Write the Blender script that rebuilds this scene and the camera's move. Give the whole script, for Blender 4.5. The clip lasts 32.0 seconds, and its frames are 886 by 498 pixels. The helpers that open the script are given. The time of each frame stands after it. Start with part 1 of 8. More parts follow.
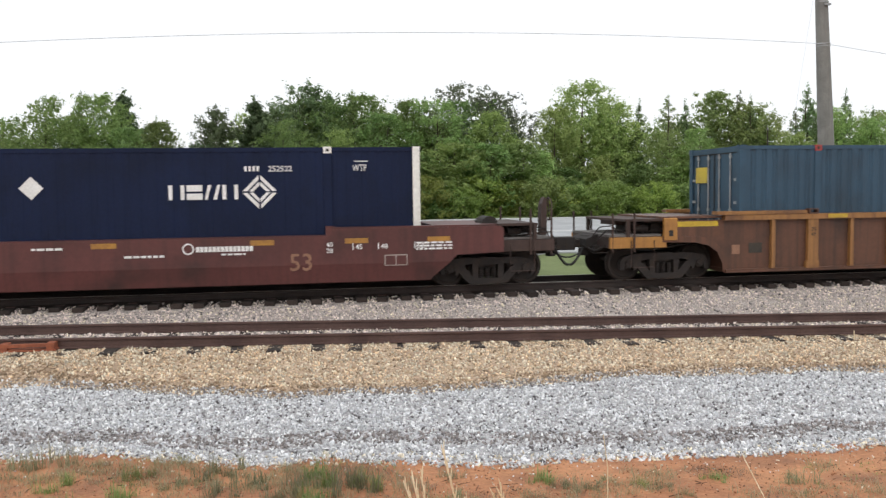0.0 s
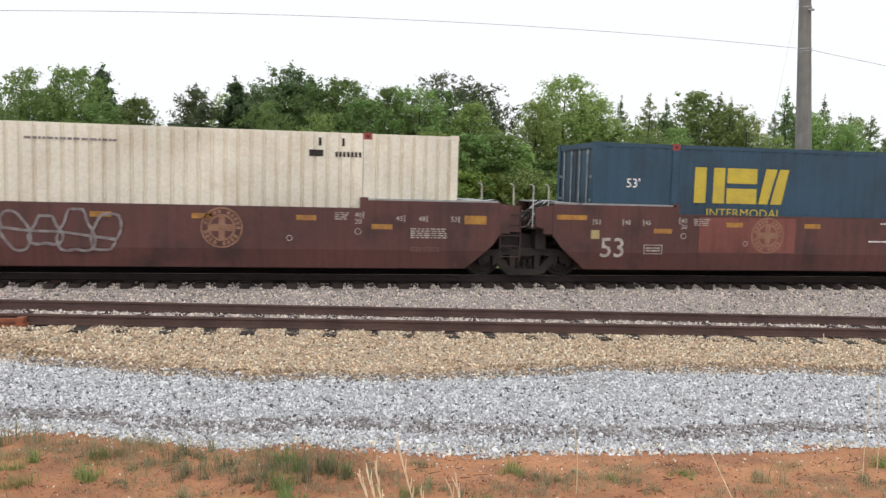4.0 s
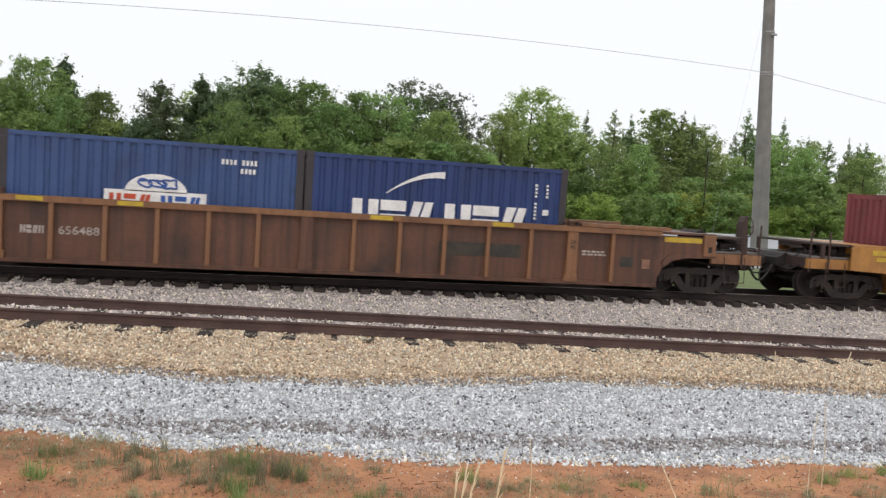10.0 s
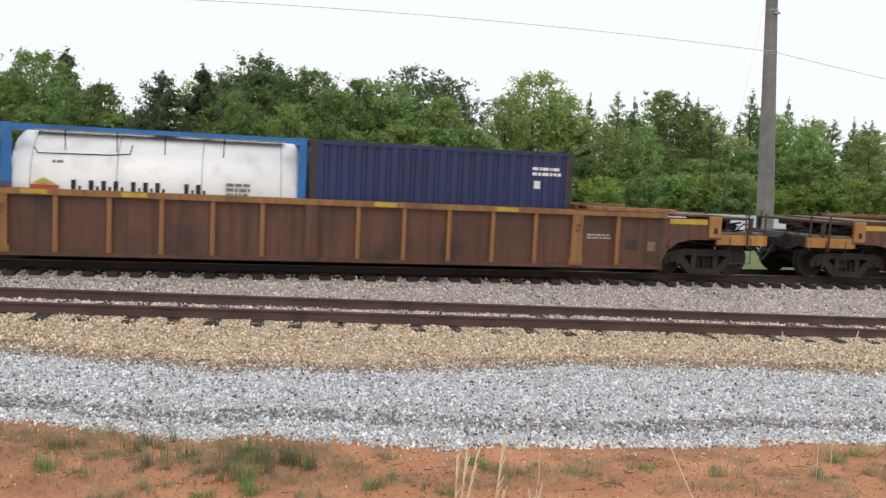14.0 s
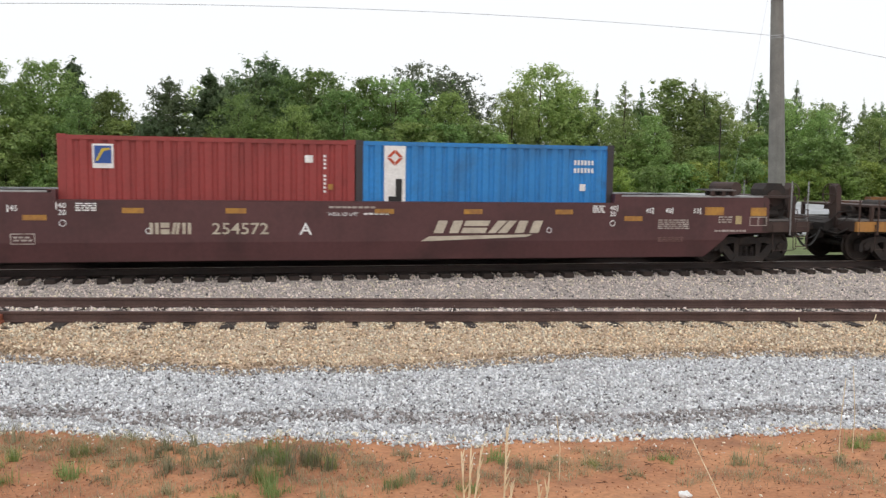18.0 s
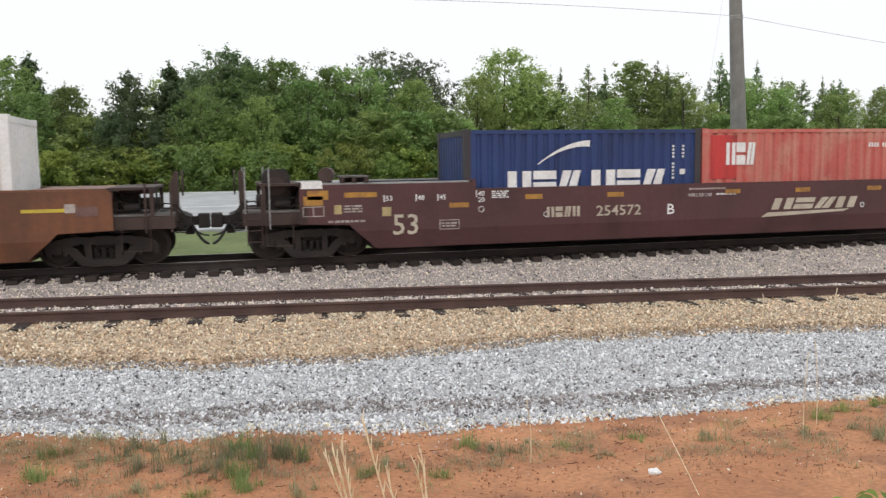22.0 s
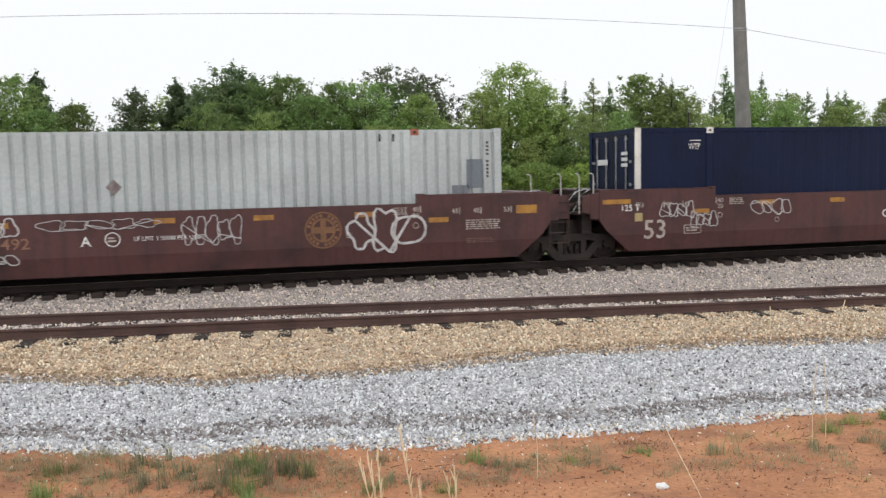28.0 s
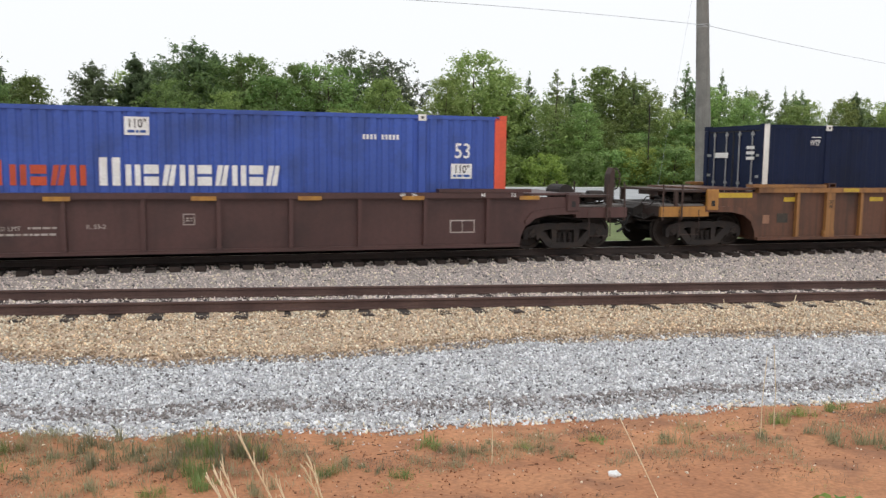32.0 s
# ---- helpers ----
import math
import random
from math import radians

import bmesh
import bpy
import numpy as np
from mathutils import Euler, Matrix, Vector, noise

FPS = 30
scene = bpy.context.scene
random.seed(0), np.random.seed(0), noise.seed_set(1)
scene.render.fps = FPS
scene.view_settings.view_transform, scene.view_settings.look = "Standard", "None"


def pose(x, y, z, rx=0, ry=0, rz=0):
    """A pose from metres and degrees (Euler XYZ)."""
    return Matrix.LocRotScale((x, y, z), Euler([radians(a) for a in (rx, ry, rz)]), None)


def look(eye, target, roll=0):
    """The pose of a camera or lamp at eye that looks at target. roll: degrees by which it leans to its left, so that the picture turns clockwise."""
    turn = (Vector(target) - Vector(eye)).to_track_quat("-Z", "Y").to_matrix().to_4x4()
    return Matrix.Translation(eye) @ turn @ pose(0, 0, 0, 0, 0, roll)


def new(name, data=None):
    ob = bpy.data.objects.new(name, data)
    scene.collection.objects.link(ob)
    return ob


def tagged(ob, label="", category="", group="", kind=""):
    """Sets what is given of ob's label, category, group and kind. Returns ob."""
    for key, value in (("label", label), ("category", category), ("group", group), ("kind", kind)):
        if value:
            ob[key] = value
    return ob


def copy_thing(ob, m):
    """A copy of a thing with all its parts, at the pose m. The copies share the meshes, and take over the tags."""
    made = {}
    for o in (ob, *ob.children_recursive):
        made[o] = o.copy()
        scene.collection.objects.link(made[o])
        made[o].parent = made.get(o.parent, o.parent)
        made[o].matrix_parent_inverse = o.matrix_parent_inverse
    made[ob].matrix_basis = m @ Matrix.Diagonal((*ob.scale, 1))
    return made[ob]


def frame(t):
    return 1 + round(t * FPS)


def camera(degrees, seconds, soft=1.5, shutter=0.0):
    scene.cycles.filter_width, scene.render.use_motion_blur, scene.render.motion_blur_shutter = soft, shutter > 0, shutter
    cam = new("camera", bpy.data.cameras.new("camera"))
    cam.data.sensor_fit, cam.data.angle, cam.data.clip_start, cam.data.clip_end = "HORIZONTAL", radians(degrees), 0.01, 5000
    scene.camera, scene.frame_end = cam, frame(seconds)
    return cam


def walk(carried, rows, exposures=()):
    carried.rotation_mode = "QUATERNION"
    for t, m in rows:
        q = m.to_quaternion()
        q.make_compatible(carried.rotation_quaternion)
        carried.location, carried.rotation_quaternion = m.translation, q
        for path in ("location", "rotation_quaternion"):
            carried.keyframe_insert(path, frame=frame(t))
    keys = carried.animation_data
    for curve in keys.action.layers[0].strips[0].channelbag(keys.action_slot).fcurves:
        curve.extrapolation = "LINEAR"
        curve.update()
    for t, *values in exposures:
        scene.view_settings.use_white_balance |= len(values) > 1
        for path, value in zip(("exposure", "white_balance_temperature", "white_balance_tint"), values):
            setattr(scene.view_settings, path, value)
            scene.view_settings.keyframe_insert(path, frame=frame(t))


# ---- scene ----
cam = camera(56.3, 32.0, soft=1.35, shutter=0.1)


def aim(x, y, z, turn, tilt, lean):
    """Camera pose: turn to the right of +y, tilt up, lean to its left, in degrees."""
    a, b, c = radians(turn), radians(tilt), radians(lean)
    fwd = Vector((math.sin(a) * math.cos(b), math.cos(a) * math.cos(b), math.sin(b)))
    right = Vector((math.cos(a), -math.sin(a), 0))
    up = right.cross(fwd)
    r2 = right * math.cos(c) + up * math.sin(c)
    u2 = up * math.cos(c) - right * math.sin(c)
    m = Matrix((r2, u2, -fwd)).transposed().to_4x4()
    m.translation = (x, y, z)
    return m


walk(cam, [(t, aim(x, y, z, a, b, c)) for t, x, y, z, a, b, c in [
    (0, 0.014, -0.002, 2.123, 9.263, -3.863, -0.766), (0.5, 0.012, 0.015, 2.126, 9.895, -3.876, -0.459), (1, 0.015, 0.001, 2.125, 10.784, -3.807, -0.131),
    (1.5, -0.000, 0.015, 2.124, 10.845, -4.143, 0.267), (2, 0.003, 0.022, 2.124, 11.117, -4.357, 0.767), (2.5, 0.005, 0.020, 2.118, 11.518, -4.615,
    1.027), (3, 0.004, 0.019, 2.116, 11.380, -4.496, 1.017), (3.5, -0.001, 0.018, 2.122, 10.828, -4.608, 1.511), (5.5, -0.003, 0.006, 2.120, 11.873,
    -4.351, 2.223), (6, -0.004, 0.009, 2.118, 12.288, -4.308, 2.928), (6.5, -0.000, 0.009, 2.118, 12.411, -4.668, 2.873), (7, -0.007, 0.020, 2.114,
    12.557, -4.809, 3.336), (7.5, -0.017, 0.019, 2.115, 12.466, -4.794, 4.070), (8, -0.027, 0.003, 2.120, 12.560, -4.668, 4.102), (8.5, -0.028, -0.008,
    2.118, 12.254, -4.563, 4.352), (9, -0.027, -0.010, 2.120, 12.472, -4.415, 4.394), (9.5, -0.017, -0.018, 2.121, 12.964, -4.112, 3.910), (10, -0.012,
    -0.029, 2.122, 13.427, -3.953, 3.731), (10.5, -0.014, -0.023, 2.119, 13.922, -4.164, 4.691), (11, -0.018, -0.023, 2.115, 13.889, -4.646, 4.106),
    (11.5, -0.006, -0.014, 2.115, 14.001, -4.787, 3.325), (12, -0.007, -0.017, 2.117, 14.111, -4.425, 2.265), (12.5, -0.012, -0.024, 2.112, 13.711,
    -4.636, 2.713), (13, -0.009, -0.018, 2.113, 13.346, -5.038, 2.980), (13.5, -0.011, -0.012, 2.113, 13.253, -5.142, 3.020), (14, -0.004, -0.009, 2.119,
    13.138, -4.940, 2.684), (14.5, -0.016, -0.008, 2.113, 13.344, -4.865, 1.862), (16.5, -0.005, 0.021, 2.123, 13.677, -5.233, 0.715), (17, -0.008, 0.008,
    2.127, 13.532, -5.121, 0.879), (17.5, -0.015, 0.008, 2.127, 13.171, -5.144, 0.503), (18, -0.027, 0.004, 2.128, 12.404, -5.233, 0.781), (18.5, -0.027,
    0.009, 2.122, 11.943, -5.507, 0.294), (19, -0.025, 0.007, 2.123, 12.018, -5.590, -0.051), (19.5, -0.018, -0.000, 2.124, 12.267, -5.424, -0.335), (20,
    -0.020, -0.012, 2.124, 12.321, -5.154, -0.628), (20.5, -0.014, -0.013, 2.124, 12.967, -5.524, -0.648), (21, 0.006, -0.021, 2.128, 13.935, -5.932,
    -1.172), (21.5, 0.013, -0.009, 2.124, 14.460, -6.162, -1.090), (22, 0.009, -0.004, 2.126, 14.508, -6.087, -0.781), (22.5, 0.020, -0.009, 2.124,
    14.668, -5.813, -1.094), (23, 0.030, -0.012, 2.128, 15.160, -5.899, -1.058), (23.5, 0.037, -0.013, 2.129, 15.178, -5.734, -0.429), (24, 0.035, -0.001,
    2.125, 15.553, -5.014, 0.282), (24.5, 0.014, -0.003, 2.126, 15.263, -4.557, 0.575), (25, -0.011, 0.002, 2.130, 13.932, -4.733, 0.915), (25.5, -0.012,
    0.001, 2.124, 12.464, -4.938, 0.424), (27.5, 0.012, -0.004, 2.128, 13.407, -4.762, -0.978), (28, 0.022, 0.002, 2.125, 14.107, -5.109, -1.170), (28.5,
    0.017, 0.001, 2.124, 14.424, -5.222, -0.675), (29, 0.007, 0.008, 2.124, 14.067, -5.702, -0.513), (29.5, 0.023, 0.003, 2.122, 13.934, -5.606, -1.277),
    (30, 0.021, 0.001, 2.123, 14.032, -5.546, -1.222), (30.5, 0.027, 0.003, 2.120, 14.542, -5.587, -1.122), (31, 0.037, 0.017, 2.114, 15.468, -5.996,
    -0.579), (31.5, 0.034, 0.026, 2.114, 16.403, -6.215, 0.166), (32, 0.027, 0.030, 2.110, 16.876, -6.041, 0.606)]],
     exposures=((0.0, 0.08, 6490, 10), (3.5, 0.06, 6490, 10), (5.5, -0.10, 6350, 10), (6.0, -0.01, 6420, 10), (7.0, 0.0, 6450, 10), (14.0, 0.0, 6470, 10), (17.0, 0.03, 6500, 10), (22.4, 0.02, 6500, 10), (23.2, -0.08, 6350, 12), (24.0, -0.20, 6260, 13), (25.0, -0.07, 6360, 11), (28.0, 0.0, 6470, 10), (29.0, -0.10, 6450, 10), (30.0, -0.05, 6470, 10), (32.0, 0.0, 6480, 10)))

# ---- world, sun, exposure ----
world = bpy.data.worlds.new("overcast_sky")
scene.world = world
world.use_nodes = True
wn, wl = world.node_tree.nodes, world.node_tree.links
wn.clear()
sky = wn.new("ShaderNodeTexSky")
sky.sky_type = "NISHITA"
sky.sun_disc = False
sky.sun_elevation, sky.sun_rotation = radians(58), radians(200)
sky.dust_density, sky.air_density = 6.0, 1.0
haze = wn.new("ShaderNodeMix")
haze.data_type = "RGBA"
haze.inputs[0].default_value = 0.93
haze.inputs[7].default_value = (10.3, 10.5, 10.7, 1)
bg = wn.new("ShaderNodeBackground")
bg.inputs[1].default_value = 0.10
wo = wn.new("ShaderNodeOutputWorld")
wl.new(sky.outputs[0], haze.inputs[6])
wl.new(haze.outputs[2], bg.inputs[0])
wl.new(bg.outputs[0], wo.inputs[0])

sun_data = bpy.data.lights.new("sun", "SUN")
sun_data.energy, sun_data.angle, sun_data.color = 0.55, radians(30), (1.0, 0.96, 0.9)
sun = new("sun", sun_data)
sun.matrix_world = look((-12, -30, 50), (0, 15, 0))
scene.view_settings.exposure = 0.0


# ---- materials ----
def lin(r, g, b, k=1.0):
    """Linear colour of an 8-bit paint chip, times k."""
    return tuple(min(0.9, k * ((v / 255 + 0.055) / 1.055) ** 2.4 if v > 10 else v / 3294) for v in (r, g, b)) + (1,)


def material(name, a, b=None, rough=0.6, metal=0.0, scale=1.5, fine=30.0, bump=0.15, grain=0.12, streak=0.0, dirt=None, spread=0.0, island=False):
    """Paint or surface: colour a drifting to b over patches, fine grain, streaks down the side, dirt from noise."""
    m = bpy.data.materials.new(name)
    m.use_nodes = True
    n, l = m.node_tree.nodes, m.node_tree.links
    p = n["Principled BSDF"]
    p.inputs["Roughness"].default_value, p.inputs["Metallic"].default_value = rough, metal
    co = n.new("ShaderNodeTexCoord")

    def noise_at(sc, det=4.0, stretch=None):
        t = n.new("ShaderNodeTexNoise")
        t.inputs["Scale"].default_value, t.inputs["Detail"].default_value = sc, det
        if stretch:
            mp = n.new("ShaderNodeMapping")
            mp.inputs["Scale"].default_value = stretch
            l.new(co.outputs["Object"], mp.inputs[0])
            l.new(mp.outputs[0], t.inputs["Vector"])
        else:
            l.new(co.outputs["Object"], t.inputs["Vector"])
        return t.outputs["Fac"]

    def ramp(src, lo, hi):
        r = n.new("ShaderNodeMapRange")
        r.inputs[1].default_value, r.inputs[2].default_value = lo, hi
        l.new(src, r.inputs[0])
        return r.outputs[0]

    def mix(fac, c1, c2, mode="MIX"):
        x = n.new("ShaderNodeMix")
        x.data_type, x.blend_type = "RGBA", mode
        for i, v in ((0, fac), (6, c1), (7, c2)):
            if isinstance(v, (int, float)):
                x.inputs[i].default_value = v
            elif isinstance(v, tuple):
                x.inputs[i].default_value = v
            else:
                l.new(v, x.inputs[i])
        return x.outputs[2]

    b = b or tuple(v * 0.75 for v in a[:3]) + (1,)
    col = mix(ramp(noise_at(scale), 0.35, 0.68), a, b)
    if dirt:
        col = mix(ramp(noise_at(scale * 2.3, 6.0), 0.5, 0.75), col, dirt)
    if streak:
        s = ramp(noise_at(1.0, 5.0, (7.0, 7.0, 0.35)), 0.45, 0.75)
        sm = n.new("ShaderNodeMath")
        sm.operation = "MULTIPLY"
        sm.inputs[1].default_value = streak
        l.new(s, sm.inputs[0])
        col = mix(sm.outputs[0], col, dirt or tuple(v * 0.45 for v in a[:3]) + (1,))
    if grain:
        g = noise_at(fine, 3.0)
        gm = n.new("ShaderNodeMapRange")
        gm.inputs[1].default_value, gm.inputs[2].default_value = 0.3, 0.7
        gm.inputs[3].default_value, gm.inputs[4].default_value = 1 - grain, 1 + grain
        l.new(g, gm.inputs[0])
        col = mix(1.0, col, gm.outputs[0], "MULTIPLY")
    if spread:
        if island:
            src = n.new("ShaderNodeNewGeometry").outputs["Random Per Island"]
        else:
            src = n.new("ShaderNodeObjectInfo").outputs["Random"]
        gm = n.new("ShaderNodeMapRange")
        gm.inputs[3].default_value, gm.inputs[4].default_value = 1 - spread, 1 + spread
        l.new(src, gm.inputs[0])
        col = mix(1.0, col, gm.outputs[0], "MULTIPLY")
    l.new(col, p.inputs["Base Color"])
    if bump:
        bp = n.new("ShaderNodeBump")
        bp.inputs["Strength"].default_value, bp.inputs["Distance"].default_value = bump, 0.02
        l.new(noise_at(fine * 0.6, 5.0), bp.inputs["Height"])
        l.new(bp.outputs[0], p.inputs["Normal"])
    return m


GRIME = (0.035, 0.026, 0.02, 1)


def paint(name, a, dirt=GRIME, streak=0.45, rough=0.5, **kw):
    return material(name, a, rough=rough, streak=streak, dirt=dirt, scale=0.45, fine=14, bump=0.05, grain=0.08, **kw)


M_STEEL = material("dark_cast_steel", (0.017, 0.0135, 0.0125, 1), (0.028, 0.020, 0.017, 1), rough=0.75, scale=3, fine=25, bump=0.3, dirt=(0.042, 0.027, 0.019, 1))
M_BLACK = material("black_rubber", (0.018, 0.017, 0.017, 1), rough=0.6, bump=0.1)
M_WHEEL = material("rusty_wheel_steel", (0.022, 0.017, 0.015, 1), (0.040, 0.027, 0.020, 1), rough=0.7, metal=0.1, scale=6, bump=0.1)
M_GALV = material("galvanised_steel", (0.42, 0.43, 0.43, 1), (0.28, 0.28, 0.28, 1), rough=0.45, metal=0.5, scale=4, bump=0.05)
M_WHITE = material("white_lettering", (0.86, 0.86, 0.85, 1), (0.74, 0.73, 0.71, 1), rough=0.5, scale=3, bump=0.0)
M_FADED = material("faded_white_lettering", (0.50, 0.45, 0.41, 1), (0.30, 0.24, 0.21, 1), rough=0.6, scale=5, bump=0.0)
M_GHOST = material("ghosted_lettering", (0.18, 0.10, 0.085, 1), (0.13, 0.065, 0.055, 1), rough=0.6, scale=5, bump=0.0)
M_YELLOW = material("yellow_reflector", (0.46, 0.235, 0.04, 1), (0.28, 0.13, 0.04, 1), rough=0.45, scale=5, bump=0.0)
M_REFLECT = material("bright_yellow_reflector", (0.58, 0.41, 0.03, 1), (0.44, 0.29, 0.04, 1), rough=0.4, scale=5, bump=0.0)
M_GOLD = material("gold_lettering", (0.62, 0.48, 0.05, 1), (0.5, 0.38, 0.06, 1), rough=0.5, scale=3, bump=0.0)
M_BLUELOGO = material("blue_lettering", (0.03, 0.10, 0.36, 1), rough=0.5, scale=3, bump=0.0)
M_REDLOGO = material("orange_red_lettering", (0.55, 0.08, 0.03, 1), rough=0.5, scale=3, bump=0.0)
M_TAN = material("tan_emblem_paint", (0.30, 0.16, 0.10, 1), (0.22, 0.11, 0.07, 1), rough=0.6, scale=5, bump=0.0)
M_BLACKPANEL = material("black_number_panel", (0.03, 0.028, 0.025, 1), (0.06, 0.045, 0.03, 1), rough=0.6, scale=4, bump=0.0)
M_SPRAY = material("white_spray_paint", (0.62, 0.62, 0.62, 1), (0.42, 0.40, 0.40, 1), rough=0.6, scale=6, bump=0.0)
M_SPRAYGREY = material("grey_spray_paint", (0.27, 0.25, 0.25, 1), (0.16, 0.12, 0.12, 1), rough=0.6, scale=6, bump=0.0)
M_CREAM = material("cream_lettering", (0.55, 0.49, 0.39, 1), (0.44, 0.38, 0.30, 1), rough=0.5, scale=3, bump=0.0)
M_CARD = material("yellowed_placard", (0.46, 0.36, 0.17, 1), (0.36, 0.28, 0.15, 1), rough=0.6, scale=6, bump=0.0)
M_CLEAR = material("orange_brown_patch", (0.23, 0.115, 0.055, 1), rough=0.6, scale=4, bump=0.0)


# ---- mesh helpers ----
def box(bm, x0, x1, y0, y1, z0, z1):
    v = [bm.verts.new((x, y, z)) for x in (x0, x1) for y in (y0, y1) for z in (z0, z1)]
    for f in ((0, 1, 3, 2), (4, 6, 7, 5), (0, 4, 5, 1), (2, 3, 7, 6), (0, 2, 6, 4), (1, 5, 7, 3)):
        bm.faces.new([v[i] for i in f])
    return bm


def boxes(*rows):
    bm = bmesh.new()
    for r in rows:
        box(bm, *r)
    return bm


def prism(bm, pts, y0, y1):
    """A plate with the outline pts in x and z, from y0 to y1."""
    a = [bm.verts.new((x, y0, z)) for x, z in pts]
    b = [bm.verts.new((x, y1, z)) for x, z in pts]
    bm.faces.new(a)
    bm.faces.new(b[::-1])
    for i in range(len(pts)):
        j = (i + 1) % len(pts)
        bm.faces.new((a[j], a[i], b[i], b[j]))
    return bm


def tube(bm, p0, p1, r, n=10, r1=None):
    p0, p1 = Vector(p0), Vector(p1)
    q = (p1 - p0).to_track_quat("Z", "Y")
    rings = []
    for p, rr in ((p0, r), (p1, r if r1 is None else r1)):
        rings.append([bm.verts.new(p + q @ Vector((rr * math.cos(k * 2 * math.pi / n), rr * math.sin(k * 2 * math.pi / n), 0))) for k in range(n)])
    for i in range(n):
        j = (i + 1) % n
        bm.faces.new((rings[0][i], rings[0][j], rings[1][j], rings[1][i]))
    bm.faces.new(rings[0][::-1])
    bm.faces.new(rings[1])
    return bm


def pipe(bm, pts, r, n=6):
    """One bent round bar through pts."""
    pts = [Vector(p) for p in pts]
    rings, q = [], None
    for i, p in enumerate(pts):
        d = (pts[min(i + 1, len(pts) - 1)] - p).normalized() + (p - pts[max(i - 1, 0)]).normalized()
        d = d.normalized() if d.length > 1e-6 else Vector((0, 0, 1))
        if q is None:
            q = d.to_track_quat("Z", "Y")
        else:
            q = (q @ Vector((0, 0, 1))).rotation_difference(d) @ q
        rings.append([bm.verts.new(p + q @ Vector((r * math.cos(k * 2 * math.pi / n), r * math.sin(k * 2 * math.pi / n), 0))) for k in range(n)])
    for a, b in zip(rings, rings[1:]):
        for i in range(n):
            j = (i + 1) % n
            bm.faces.new((a[i], a[j], b[j], b[i]))
    bm.faces.new(rings[0][::-1])
    bm.faces.new(rings[-1])
    return bm


def lathe(bm, prof, n=28, sign=1):
    """Turns a profile of (radius, y) about the y axis."""
    rings = [[bm.verts.new((r * math.cos(k * 2 * math.pi / n), y * sign, r * math.sin(k * 2 * math.pi / n))) for k in range(n)] for r, y in prof]
    for a, b in zip(rings, rings[1:]):
        for i in range(n):
            j = (i + 1) % n
            bm.faces.new((a[i], a[j], b[j], b[i]))
    bm.faces.new(rings[0])
    bm.faces.new(rings[-1][::-1])
    return bm


CACHE = {}


def mesh_of(key, make, mat):
    """The mesh that make() builds, kept under a key so that alike parts share it."""
    if key not in CACHE:
        bm = make()
        bmesh.ops.recalc_face_normals(bm, faces=bm.faces[:])
        me = bpy.data.meshes.new(key[0] if isinstance(key, tuple) else key)
        bm.to_mesh(me)
        bm.free()
        me.materials.append(mat)
        CACHE[key] = me
    return CACHE[key]


COUNT = [0]


def part(name, bm, mat, parent, label="", at=None, key=None):
    """One mesh object under a thing or a part. bm: a bmesh or a function that makes one."""
    if key is None:
        COUNT[0] += 1
        key = (name, COUNT[0])
    me = mesh_of(key, bm if callable(bm) else (lambda: bm), mat)
    ob = new(name, me)
    ob.parent = parent
    if at is not None:
        if isinstance(at, Matrix):
            ob.matrix_basis = at
        else:
            ob.location = at
    if label:
        tagged(ob, label)
    return ob


def each(name, mat, parent, *rows):
    """A part of its own for every box."""
    for r in rows:
        part(name, boxes(r), mat, parent)


def thing(name, m, label, category, group="", kind=""):
    ob = new(name)
    ob.matrix_basis = m
    ob.empty_display_size = 0.3
    return tagged(ob, label, category, group, kind)


def lettering(parent, body, x, z, h, mat, y, name="lettering", wide=1.0, centre=True, slant=0.0):
    """Flat letters of height h, facing -y."""
    key = ("lettering", body, h, wide, centre, slant, mat.name)
    if key not in CACHE:
        cu = bpy.data.curves.new("letters", "FONT")
        cu.body, cu.size = body, h * 1.42
        cu.align_x = "CENTER" if centre else "LEFT"
        cu.resolution_u = 2
        cu.shear = slant
        cu.offset = 0.0 if "M" in body or "W" in body else h * 0.012
        tmp = new("letters_tmp", cu)
        dg = bpy.context.evaluated_depsgraph_get()
        me = bpy.data.meshes.new_from_object(tmp.evaluated_get(dg))
        bpy.data.objects.remove(tmp)
        bpy.data.curves.remove(cu)
        for v in me.vertices:
            v.co.x *= wide
        me.materials.clear()
        me.materials.append(mat)
        CACHE[key] = me
    ob = new(name, CACHE[key])
    ob.parent = parent
    ob.matrix_basis = pose(x, y, z - h / 2, 90, 0, 0)
    return ob


def decal(parent, name, x0, x1, z0, z1, mat, y, label=""):
    return part(name, boxes((x0, x1, y - 0.003, y + 0.003, z0, z1)), mat, parent, label)


